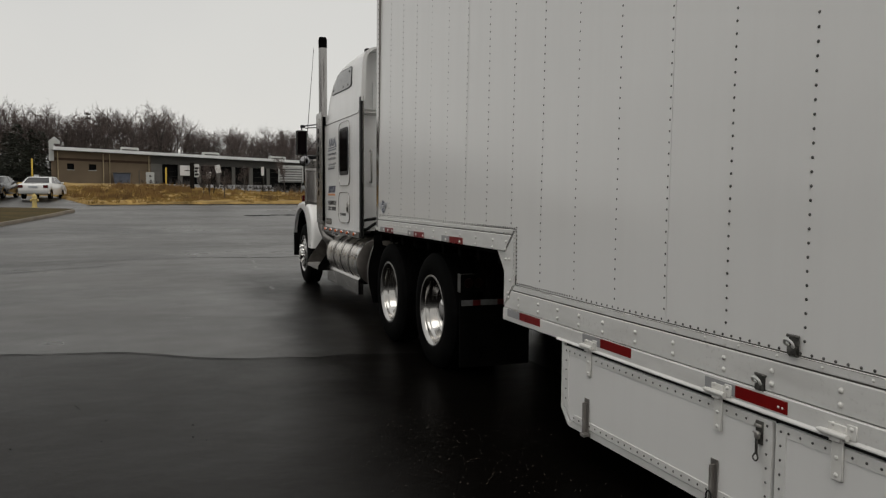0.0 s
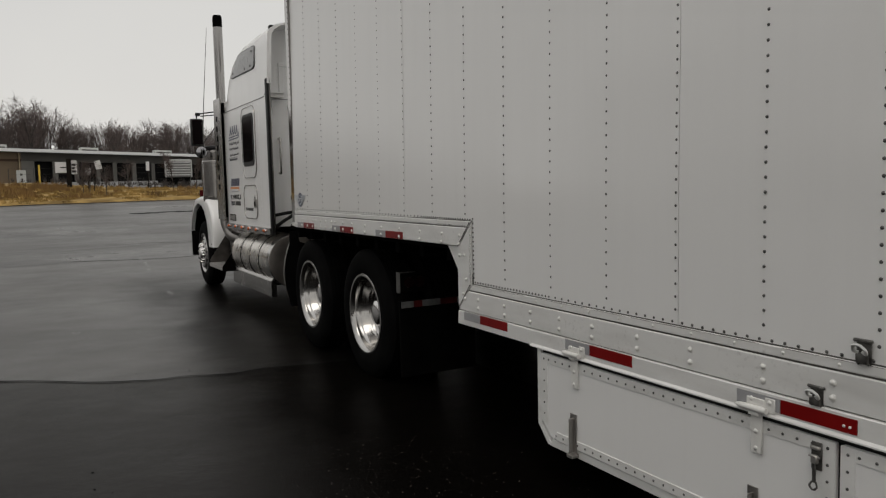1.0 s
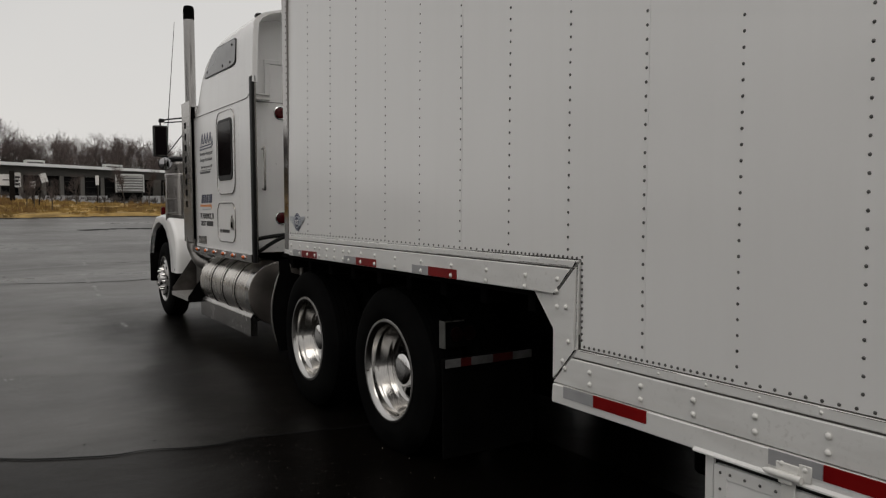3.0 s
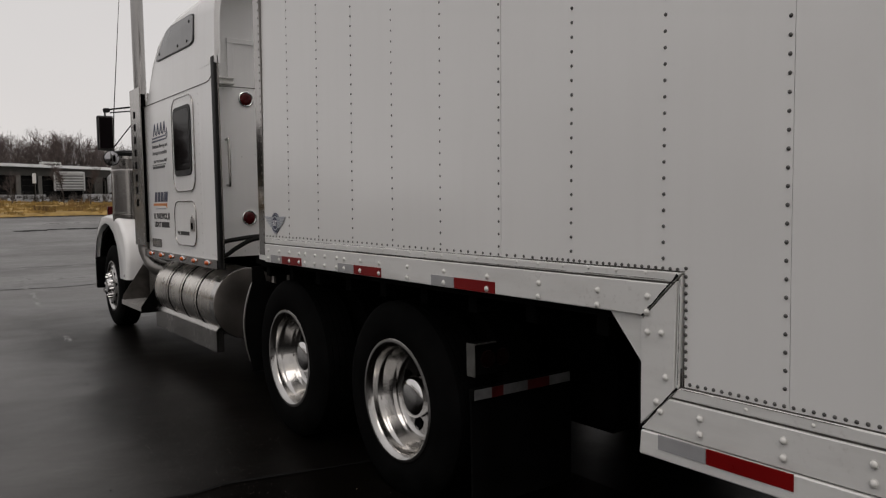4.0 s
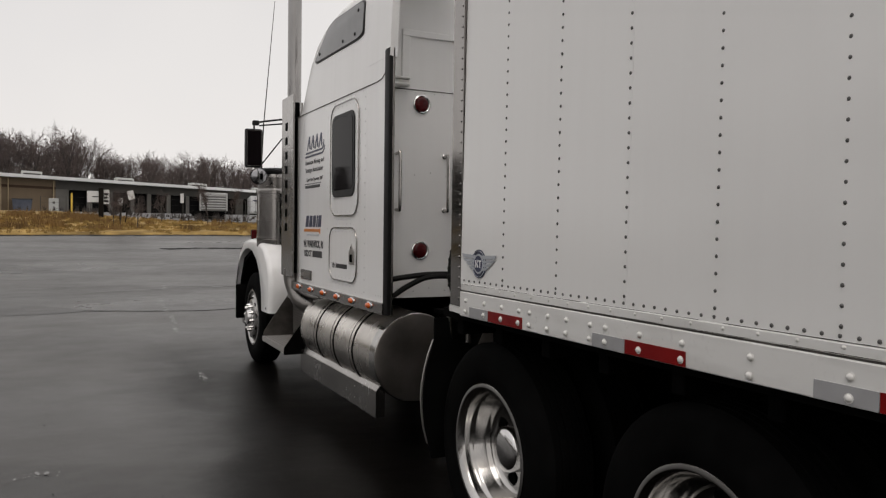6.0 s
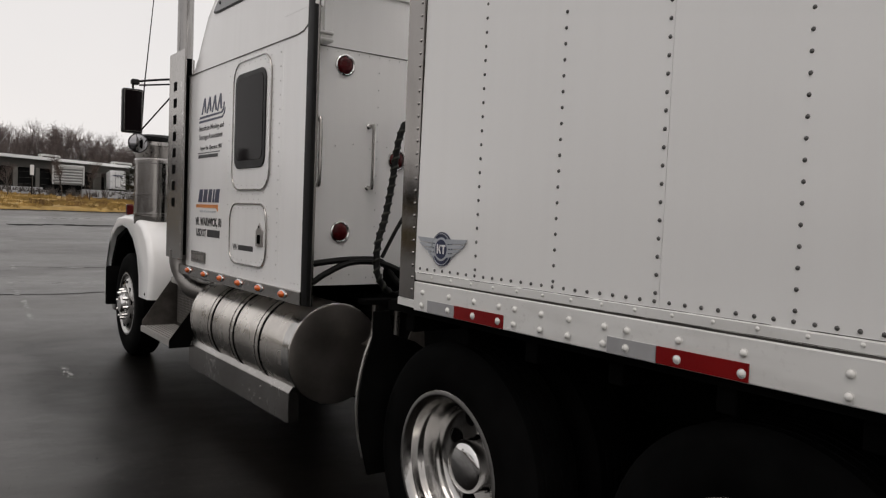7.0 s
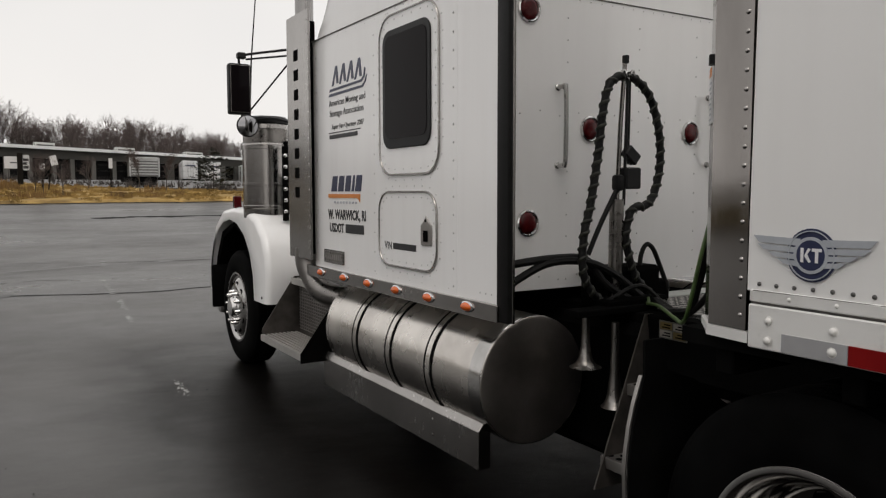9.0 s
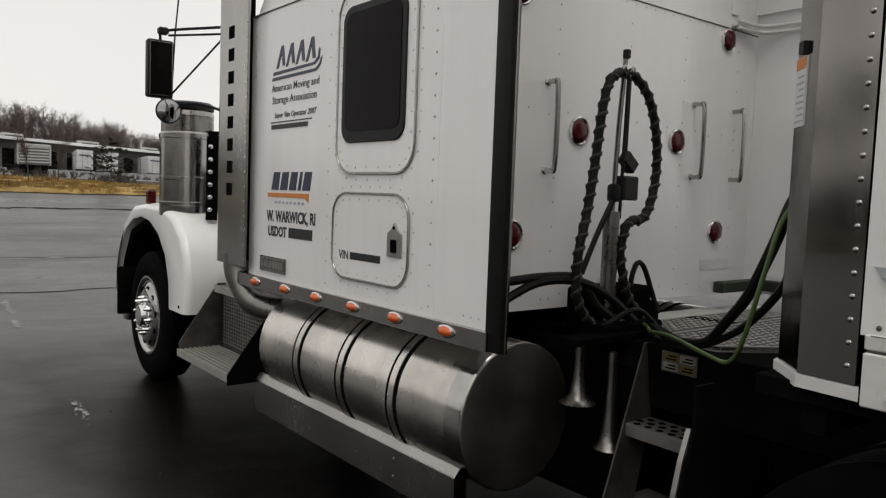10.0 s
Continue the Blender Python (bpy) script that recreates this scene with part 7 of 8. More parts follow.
def service_lines():
    t = thing("service_line_stand", (0.92, 7.87, 1.0), "sprung stand carrying wrapped black air hoses", "hose stand")
    bm = bmesh.new()
    rod(bm, (0.885, 7.87, 1.0), (0.888, 7.87, 1.53), 0.035, seg=14)
    part("stand_base", bm, M_PIPE, t, "dull dark tube base", True)
    bm = bmesh.new()
    tube(bm, [(0.888, 7.87, 1.5), (0.905, 7.87, 1.9), (0.929, 7.87, 2.2)], 0.011, 8)
    part("pole", bm, M_STAIN, t, "", True)
    bm = bmesh.new()
    tube(bm, [(0.93, 7.85, 2.12), (0.915, 7.85, 1.5)], 0.008, 6)
    tube(bm, [(0.955, 7.86, 2.12), (0.95, 7.86, 1.7)], 0.006, 6)
    part("cord", bm, M_BLACK, t)
    bm = bmesh.new()
    box(bm, (0.916, 7.85, 2.185), (0.940, 7.88, 2.225), 0.004)
    box(bm, (0.90, 7.85, 2.10), (0.955, 7.88, 2.135), 0.008)
    part("hose_clamp", bm, M_BLACK, t)
    bm = bmesh.new()
    tube(bm, curve_pts([(0.88, 7.86, 2.10), (0.90, 7.85, 2.15), (0.93, 7.85, 2.11), (0.96, 7.85, 2.15), (0.985, 7.86, 2.11)], 4), 0.008, 6)
    part("clamp_ring", bm, M_CHROME, t, "bright clamp")
    bm = bmesh.new()
    box(bm, (0.915, 7.83, 1.58), (1.015, 7.89, 1.685), 0.008)
    box(bm, (0.865, 7.84, 1.57), (0.915, 7.89, 1.65), 0.015, 2)
    bm2 = bmesh.new()
    box(bm2, (-0.045, 7.835, -0.03), (0.045, 7.88, 0.03), 0.006)
    bm2.transform(Matrix.Translation((0.965, 0, 1.745)) @ Matrix.Rotation(radians(38), 4, "Y"))
    upper = mesh_of(bm2, "junction_block", M_BLACK)
    bm.from_mesh(upper)
    bpy.data.meshes.remove(upper)
    part("junction_block", bm, M_BLACK, t, "black hose junction", True)
    left = curve_pts([(0.92, 7.86, 2.13), (0.83, 7.86, 2.09), (0.785, 7.86, 1.97), (0.75, 7.86, 1.72), (0.70, 7.85, 1.5), (0.655, 7.84, 1.368), (0.648, 7.84, 1.207), (0.69, 7.83, 1.10), (0.79, 7.82, 1.025), (0.905, 7.80, 0.995), (1.07, 7.78, 0.985)], 6)
    right = curve_pts([(0.94, 7.86, 2.13), (1.03, 7.86, 2.09), (1.105, 7.86, 2.01), (1.16, 7.86, 1.86), (1.17, 7.86, 1.70), (1.125, 7.85, 1.565), (1.06, 7.84, 1.50), (0.97, 7.84, 1.485), (0.935, 7.84, 1.42), (0.925, 7.84, 1.327), (0.977, 7.83, 1.156), (1.05, 7.81, 1.07), (1.09, 7.77, 1.03), (1.06, 7.71, 1.01)], 6)
    for path in (left, right):
        bm = bmesh.new()
        tube(bm, path, 0.0190, 12)
        hose = part("wrapped_hose", bm, M_RUBBER, t, "thick black hose bundle with spiral wrap", True)
        bm = bmesh.new()
        spiral(bm, path, 0.0165, 0.058, 0.0105)
        part("spiral_wrap", bm, M_WRAP, hose, "", True, 60)
    for ctrl in ([(0.17, 8.0, 1.20), (0.35, 7.95, 1.235), (0.55, 7.9, 1.255), (0.70, 7.87, 1.24), (0.80, 7.84, 1.12), (0.95, 7.8, 1.03)],
                 [(0.17, 8.0, 1.09), (0.26, 7.97, 1.10), (0.36, 7.95, 1.165), (0.5, 7.9, 1.235), (0.68, 7.86, 1.235), (0.84, 7.83, 1.17), (1.0, 7.8, 1.05)],
                 [(0.69, 7.85, 1.27), (0.78, 7.86, 1.42), (0.88, 7.86, 1.58)],
                 [(1.085, 7.9, 1.08), (1.085, 7.9, 1.22), (1.12, 7.9, 1.295), (1.17, 7.9, 1.28), (1.23, 7.9, 1.18), (1.27, 7.88, 1.06)],
                 [(0.75, 7.78, 1.05), (0.9, 7.72, 1.12), (1.05, 7.7, 1.02)]):
        bm = bmesh.new()
        tube(bm, curve_pts(ctrl, 7), 0.019 if ctrl[0][0] < 0.2 else 0.012, 8)
        part("air_line", bm, M_RUBBER, t, "", True)
    bm = bmesh.new()
    tube(bm, curve_pts([(1.04, 7.8, 1.05), (0.9, 7.66, 1.055), (0.81, 7.58, 1.06), (0.69, 7.4, 1.08), (0.445, 7.1, 1.094), (0.31, 6.94, 1.115), (0.262, 6.87, 1.2), (0.265, 6.82, 1.40), (0.315, 6.80, 1.55), (0.50, 6.78, 1.70)], 8), 0.0072, 8)
    part("electric_cable", bm, M_GREEN, t, "green electric cable", True)
    bm = bmesh.new()
    tube(bm, curve_pts([(1.0, 7.72, 1.05), (0.90, 7.56, 1.03), (0.827, 7.45, 1.039), (0.763, 7.30, 1.071), (0.586, 7.12, 1.185), (0.436, 6.97, 1.289), (0.363, 6.89, 1.377), (0.33, 6.83, 1.48), (0.36, 6.80, 1.60), (0.5, 6.78, 1.74)], 8), 0.017, 8)
    part("air_line", bm, M_RUBBER, t, "", True)
    bm = bmesh.new()
    tube(bm, curve_pts([(0.97, 7.66, 1.05), (0.88, 7.48, 1.03), (0.807, 7.35, 1.043), (0.608, 7.10, 1.149), (0.488, 6.95, 1.245), (0.44, 6.86, 1.336), (0.404, 6.82, 1.391), (0.45, 6.79, 1.50)], 8), 0.013, 8)
    part("air_line", bm, M_RUBBER, t, "", True)
    bm = bmesh.new()
    box(bm, (0.72, 7.74, 1.0), (1.12, 7.86, 1.06), 0.01)
    box(bm, (0.81, 7.86, 0.98), (1.20, 8.05, 1.195), 0.02)
    box(bm, (1.16, 7.88, 1.0), (1.29, 8.0, 1.115), 0.015)
    part("manifold", bm, M_STEEL, t)


service_lines()


def green_bar():
    bm = bmesh.new()
    box(bm, (2.0, 8.0, 1.10), (2.44, 8.06, 1.16), 0.006)
    box(bm, (2.36, 7.70, 1.10), (2.42, 7.998, 1.16), 0.006)
    part("load_bar", bm, M_DKGREEN, TRACTOR, "dark green load bar at the wall foot")


green_bar()


# ---- warehouse behind the bank ----
def warehouse():
    ax, ay, dx, dy = -13.2, 93.5, 0.8373, 0.5467
    z0 = 2.7
    turn = Matrix(((dx, -0.10, 0, ax), (dy, 1.0, 0, ay), (0, 0, 1, 0), (0, 0, 0, 1)))
    t = thing("warehouse", (ax, ay, z0), "low flat-roofed warehouse with tan end and loading docks", "building")

    def bx(name, mat, u0, u1, w0, w1, za, zb, label="", parent=t, bev=0.0):
        bm = bmesh.new()
        box(bm, (u0, w0, za), (u1, w1, zb), bev)
        bm.transform(turn)
        return part(name, bm, mat, parent, label)

    docks = [(13.6, 15.9), (16.6, 18.8), (19.4, 21.9), (22.45, 24.35), (24.95, 27.35), (28.0, 30.5), (31.1, 32.9), (34.2, 36.4), (37.4, 39.6), (41.0, 43.2), (44.6, 46.8), (48.0, 50.0), (51.4, 53.4), (54.5, 56.8)]
    # tan end wall with its two small windows left open
    u = 0.0
    for a, b in ((1.5, 2.3), (4.05, 4.95)):
        bx("wall", M_TAN, u, a, 0, 0.3, z0 - 0.3, 6.6)
        bx("wall", M_TAN, a, b, 0, 0.3, z0 - 0.3, 4.5)
        bx("wall", M_TAN, a, b, 0, 0.3, 5.2, 6.6)
        w = bx("window", M_FASCIA, a - 0.05, b + 0.05, -0.03, 0.05, 4.44, 4.5, "small dark window")
        bx("pane", M_DOOR, a, b, 0.12, 0.16, 4.5, 5.2, "", w)
        u = b
    bx("wall", M_TAN, u, 12.0, 0, 0.3, z0 - 0.3, 6.6)
    bx("band_trim", M_TANTRIM, 0, 12.0, -0.06, 0.0, 5.52, 5.80)
    bx("end_wall", M_TAN, 0.0, 0.3, 0.3, 26, z0 - 0.3, 6.6)
    bx("parapet", M_TAN, -0.3, 0.0, -0.1, 26, z0 - 0.3, 7.35)
    bm = bmesh.new()
    prism(bm, [(-0.5, 5.4), (0.05, 5.4), (0.05, 7.35), (0.75, 7.35), (0.75, 7.65), (0.15, 8.1), (-0.5, 7.6)], "y", -0.4, 0.4)
    bm.transform(turn)
    part("parapet_cap", bm, M_FASCIA, t)
    # dock wall: piers, openings and lintel
    u = 12.0
    for a, b in docks:
        bx("pier", M_PIER, u, a, 0, 0.4, z0 - 0.3, 5.6, "grey block pier")
        # near-black panel paints the unlit inside of the open bay
        d = bx("dark_bay_panel", M_DOOR, a, b, 0.55, 0.65, z0 - 0.3, 5.6, "black panel painting the unlit inside of an open dock bay")
        bx("dock_bumper", M_STEEL, a, b, -0.15, 0.4, z0 - 0.3, 3.3, "", d)
        u = b
    bx("pier", M_PIER, u, 62, 0, 0.4, z0 - 0.3, 5.6)
    bx("lintel", M_BLDG, 12.0, 62, 0, 0.4, 5.6, 6.6, "grey wall over the docks")
    bx("end_wall", M_BLDG, 61.7, 62, 0.4, 26, z0 - 0.3, 6.6)
    bx("back_wall", M_BLDG, 0, 62, 25.7, 26, z0 - 0.3, 6.6)
    bx("roof", M_FASCIA, -0.2, 62.3, -1.1, 26.2, 6.6, 6.72)
    bx("fascia", M_EDGE, 0.0, 62.3, -1.2, -1.1, 6.6, 6.96, "pale metal roof fascia")
    for a, b in ((8.2, 10.6), (20.2, 22.8), (31.9, 34.9), (44.2, 47.6), (57, 60)):
        r = bx("roof_unit", M_FASCIA, a, b, 2.0, 3.6, 6.72, 7.55, "pale rooftop unit", t, 0.05)
        bx("unit_grille", M_BLDG, a + 0.2, b - 0.2, 1.97, 2.0, 6.85, 7.3, "", r)
    for a in (0.45, 5.8, 6.6, 11.75):
        bm = bmesh.new()
        rod(bm, (a, -0.12, z0), (a, -0.12, 6.5), 0.07, seg=8)
        bm.transform(turn)
        part("downpipe", bm, M_TANPIPE, t)

    def parked_trailer(u, deep):
        """A van trailer backed on to the docks, seen from its rear doors."""
        p = turn @ Vector((u, -deep, 0))
        q = thing("parked_trailer", (p.x, p.y, z0), "white box trailer parked at the docks", "trailer", "trailers at the docks")
        skew = Matrix(((1, 0.36, 0, 0.36 * deep), (0, 1, 0, 0), (0, 0, 1, 0), (0, 0, 0, 1)))
        def tb(name, mat, a, b, c, e, f, g, label="", parent=q):
            bm = bmesh.new()
            box(bm, (u + a, -deep + c, z0 + f), (u + b, -deep + e, z0 + g), 0.03)
            bm.transform(skew)
            bm.transform(turn)
            return part(name, bm, mat, parent, label)
        tb("box_body", M_WHITEBOX, -1.3, 1.3, 0, 9.5, 0.62, 2.95)
        for s in (-1, 1):
            dr = tb("rear_door", M_WHITEBOX, -1.22 if s < 0 else 0.02, -0.02 if s < 0 else 1.22, -0.05, 0, 0.72, 2.8)
            tb("lock_bar", M_STAIN, 0.45 * s, 0.45 * s + 0.05, -0.1, -0.05, 0.75, 2.75, "", dr)
        tb("stripe", M_NAVY, -0.9, 0.9, -0.07, -0.04, 2.25, 2.4)
        tb("underrun_bar", M_STEEL, -1.1, 1.1, 0.05, 0.2, 0.2, 0.6)
        for s in (-1, 1):
            bm = bmesh.new()
            for k in (1.2, 2.4):
                lathe(bm, (u + s * 1.25, -deep + k, z0 + 0.5), (-s, 0, 0), [(0, 0), (0.5, 0), (0.5, 0.5), (0, 0.5)], 14)
            bm.transform(skew)
            bm.transform(turn)
            part("wheel_set", bm, M_TYRE, q)

    for u, deep in ((39.5, 10), (43.8, 10), (51.6, 10.5)):
        parked_trailer(u, deep)


warehouse()


def slat_trailer():
    """An older ribbed van body standing end-on by the bank."""
    x0, x1, y, z = 8.18, 10.5, 70.0, lie(70)
    t = thing("ribbed_trailer", (9.3, y, z), "weathered ribbed grey van trailer standing end-on", "trailer")
    bm = bmesh.new()
    prism(bm, [(x0, y), (x1, y), (x1 + 1.32, y + 8), (x0 + 1.32, y + 8)], "z", z + 0.75, 4.36, 0.03)
    part("box_body", bm, M_DKGREY, t)
    for k in range(7):
        bm = bmesh.new()
        zz = z + 0.9 + 0.22 * k
        box(bm, (x0 + 0.15, y - 0.06, zz), (x1 - 0.15, y, zz + 0.1), 0.02)
        part("rib", bm, M_BOX, t)
    for x in (x0, x1 - 0.12):
        bm = bmesh.new()
        box(bm, (x, y - 0.07, z + 0.75), (x + 0.12, y, 4.36), 0.02)
        part("corner_post", bm, M_BOX, t)
    bm = bmesh.new()
    box(bm, (x0, y - 0.08, 4.22), (x1, y, 4.40), 0.02)
    part("header", bm, M_BOX, t)
    bm = bmesh.new()
    box(bm, (x0 + 0.2, y + 0.1, z + 0.35), (x1 - 0.2, y + 6, z + 0.75))
    for s in (x0 + 0.15, x1 - 0.6):
        lathe(bm, (s, y + 1.0, z + 0.48), (1, 0, 0), [(0, 0), (0.48, 0), (0.48, 0.45), (0, 0.45)], 14)
    part("running_gear", bm, M_STEEL, t)


slat_trailer()


# ---- signs and street furniture on the bank ----
def sign_post():
    x, y = 0.40, 65.5
    z = lie(y) + bank_lift(x, y)
    t = thing("site_sign", (x, y, z), "white site sign boards on a dark timber post", "sign")
    bm = bmesh.new()
    box(bm, (x - 0.17, y - 0.24, z - 0.1), (x + 0.17, y + 0.1, 4.34), 0.02)
    part("post", bm, M_POST, t)
    bm = bmesh.new()
    box(bm, (-0.55, y - 0.12, 3.25), (0.27, y - 0.06, 4.08), 0.01)
    b = part("board", bm, M_SIGN, t, "blank-looking white board")
    bm = bmesh.new()
    box(bm, (-0.2, y - 0.125, 3.62), (0.2, y - 0.119, 3.70))
    part("text_bar", bm, M_PRINT, b)
    bm = bmesh.new()
    box(bm, (0.56, y - 0.12, 3.13), (0.98, y - 0.06, 4.22), 0.08, 2)
    b = part("board", bm, M_SIGN, t, "white board with dark marks")
    for k in range(3):
        bm = bmesh.new()
        box(bm, (0.60, y - 0.125, 3.26 + 0.26 * k), (0.90 - 0.08 * (k % 2), y - 0.119, 3.44 + 0.26 * k))
        part("text_bar", bm, M_PRINT, b)


sign_post()


def leaning_sign(x, y, ztop, w, h, lean, label):
    z = lie(y) + bank_lift(x, y)
    t = thing("road_sign", (x, y, z), label, "road sign")
    bm = bmesh.new()
    rod(bm, (x, y, z - 0.1), (x + lean, y, ztop - 0.1), 0.035, seg=8)
    part("post", bm, M_POST, t)
    bm = bmesh.new()
    box(bm, (-w / 2, -0.03, -h), (w / 2, -0.01, 0), 0.005)
    bm.transform(Matrix.Translation((x + lean, y - 0.03, ztop)) @ Matrix.Rotation(radians(-14 if lean else 0), 4, "Y"))
    part("plate", bm, M_SIGN, t)


leaning_sign(1.75, 60.0, 3.95, 0.42, 0.62, 0.28, "white plate leaning on a thin post")
leaning_sign(1.45, 60.6, 3.45, 0.35, 0.5, 0.0, "small white plate on a thin post")
leaning_sign(5.75, 62.0, 3.95, 0.24, 0.7, 0.0, "narrow pale plate on a post")
leaning_sign(-9.85, 55.6, 2.9, 0.3, 0.3, 0.0, "small pale plate on a post by the cars")


def bollard(x, y, zt, r=0.08):
    z = lie(y)
    bm = bmesh.new()
    lathe(bm, (x, y, z - 0.1), (0, 0, 1), [(r, 0), (r, zt - z), (r * 0.7, zt - z + 0.06), (0, zt - z + 0.08)], 12)
    single("bollard", bm, M_YELLOW, "yellow painted steel bollard", "bollard", "", "yellow bollards", True, (x, y, z))


bollard(-1.55, 77.5, 4.35, 0.075)
bollard(-10.7, 60.0, 4.2, 0.06)


def utility_box():
    x, y, z = -3.05, 82.5, lie(82.5)
    t = thing("utility_cabinet", (x, y, z), "pale grey utility cabinet on the bank", "utility cabinet")
    bm = bmesh.new()
    box(bm, (x - 0.40, y - 0.5, z), (x + 0.40, y + 0.5, z + 1.22), 0.03)
    part("cabinet", bm, M_FASCIA, t)
    bm = bmesh.new()
    box(bm, (x - 0.08, y - 0.515, z + 0.72), (x + 0.12, y - 0.5, z + 0.92))
    part("warning_plate", bm, M_BLDG, t)


utility_box()


def blue_bin():
    x, y, z = -6.3, 96.4, 3.05
    t = thing("storage_bin", (x, y, z), "dull blue steel storage bin by the warehouse wall", "bin")
    bm = bmesh.new()
    prism(bm, [(x - 0.80, z - 0.33), (x + 0.80, z - 0.33), (x + 0.95, z + 1.15), (x - 0.95, z + 1.15)], "y", y - 0.6, y + 0.6, 0.03)
    part("bin_body", bm, M_BLUEBIN, t)
    bm = bmesh.new()
    box(bm, (x - 1.0, y - 0.66, z + 1.15), (x + 1.0, y + 0.64, z + 1.24), 0.02)
    part("bin_lid", bm, M_BLDG, t)


blue_bin()


def fence():
    t = thing("chain_fence", (0, 79, lie(79)), "thin wire fence along the top of the bank", "fence")
    for k in range(23):
        x = -4 + 2.0 * k
        y = 78 + 0.16 * k
        z = lie(y)
        bm = bmesh.new()
        rod(bm, (x, y, z - 0.1), (x, y, z + 1.5), 0.03, seg=6)
        part("post", bm, M_BLDG, t)
    for h in (0.4, 0.95, 1.48):
        bm = bmesh.new()
        tube(bm, [(-4, 78, lie(78) + h), (18, 79.76, lie(79.76) + h), (40, 81.52, lie(81.5) + h)], 0.006, 5)
        part("rail", bm, M_BLDG, t)


fence()

bm = bmesh.new()
prism(bm, [(6.5, 64.6), (12.0, 61.6), (20.0, 58.8), (40.0, 55.0), (40.0, 55.4), (20.0, 59.2), (12.0, 62.0), (6.5, 65.0)], "z", 1.2, 1.90)
single("kerb", bm, M_KERB, "pale concrete kerb of the dock yard", "kerb", "structure")


# ---- parked cars ----
def car(x, y, heading, mat, label):
    z = lie(y) + 0.0
    t = thing("parked_car", (x, y, z), label, "car")
    turn = Matrix.Translation((x, y, z)) @ Matrix.Rotation(radians(heading), 4, "Z")

    def put(name, bm, m, parent=t, label="", smooth=True):
        bm.transform(turn)
        return part(name, bm, m, parent, label, smooth, 40)

    body = [(-2.28, 0.32), (-2.34, 0.55), (-2.3, 0.86), (-2.05, 0.95), (-1.55, 0.98), (-0.95, 1.36), (-0.55, 1.42), (0.25, 1.42), (0.6, 1.36), (1.25, 0.98), (1.9, 0.90), (2.25, 0.76), (2.33, 0.55), (2.28, 0.30), (1.72, 0.27), (1.66, 0.48), (1.45, 0.62), (1.22, 0.62), (1.02, 0.48), (0.96, 0.27),
            (-1.06, 0.27), (-1.12, 0.48), (-1.33, 0.62), (-1.56, 0.62), (-1.76, 0.48), (-1.82, 0.30)]
    bm = bmesh.new()
    va = [bm.verts.new((u, -0.86 + (0.17 if v > 1.0 else 0.0), v)) for u, v in body]
    vb = [bm.verts.new((u, 0.86 - (0.17 if v > 1.0 else 0.0), v)) for u, v in body]
    k = len(body)
    bm.faces.new(va)
    bm.faces.new(vb[::-1])
    for i in range(k):
        bm.faces.new((va[i], vb[i], vb[(i + 1) % k], va[(i + 1) % k]))
    bmesh.ops.recalc_face_normals(bm, faces=bm.faces)
    bmesh.ops.bevel(bm, geom=list(bm.edges), offset=0.035, segments=2, affect="EDGES", profile=0.5)
    b = put("body", bm, mat)
    for pts in (((-0.88, 1.30), (-0.55, 1.38), (-0.25, 1.38), (-0.25, 1.0), (-1.38, 1.0)), ((-0.18, 1.38), (0.22, 1.38), (0.5, 1.33), (1.08, 1.0), (-0.18, 1.0))):
        for sgn in (-1, 1):
            bm = bmesh.new()
            vs = [bm.verts.new((u, sgn * (0.868 - 0.17 * (v - 1.0) / 0.38 + 0.0), v)) for u, v in pts]
            vs2 = [bm.verts.new((u, sgn * (0.84 - 0.17 * (v - 1.0) / 0.38), v)) for u, v in pts]
            bm.faces.new(vs)
            bm.faces.new(vs2[::-1])
            for i in range(len(pts)):
                bm.faces.new((vs[i], vs2[i], vs2[(i + 1) % len(pts)], vs[(i + 1) % len(pts)]))
            bmesh.ops.recalc_face_normals(bm, faces=bm.faces)
            put("side_window", bm, M_CARGLASS, t, "", False)
    for (u0, z1), (u1, z2) in (((-1.50, 1.005), (-0.98, 1.345)), ((1.22, 1.005), (0.64, 1.335))):
        bm = bmesh.new()
        o = -0.012 if u0 < 0 else 0.012
        vs = [bm.verts.new(c) for c in ((u0 + o, -0.74, z1 + 0.012), (u0 + o, 0.74, z1 + 0.012), (u1 + o, 0.6, z2 + 0.012), (u1 + o, -0.6, z2 + 0.012))]
        vi = [bm.verts.new((v.co.x - 2 * o, v.co.y, v.co.z - 0.03)) for v in vs]
        bm.faces.new(vs)
        bm.faces.new(vi[::-1])
        for i in range(4):
            bm.faces.new((vs[i], vi[i], vi[(i + 1) % 4], vs[(i + 1) % 4]))
        bmesh.ops.recalc_face_normals(bm, faces=bm.faces)
        put("windscreen", bm, M_CARGLASS, t, "", False)
    for sgn in (-1, 1):
        bm = bmesh.new()
        box(bm, (-2.36, sgn * 0.72 - 0.14, 0.68), (-2.24, sgn * 0.72 + 0.14, 0.86), 0.02)
        put("tail_lamp", bm, M_LENS)
        bm = bmesh.new()
        box(bm, (2.2, sgn * 0.66 - 0.15, 0.62), (2.32, sgn * 0.66 + 0.15, 0.74), 0.02)
        put("headlight", bm, M_GLASS)
        bm = bmesh.new()
        box(bm, (0.72, sgn * 0.95 - 0.09, 0.98), (0.84, sgn * 0.95 + 0.09, 1.1), 0.02)
        put("door_mirror", bm, mat)
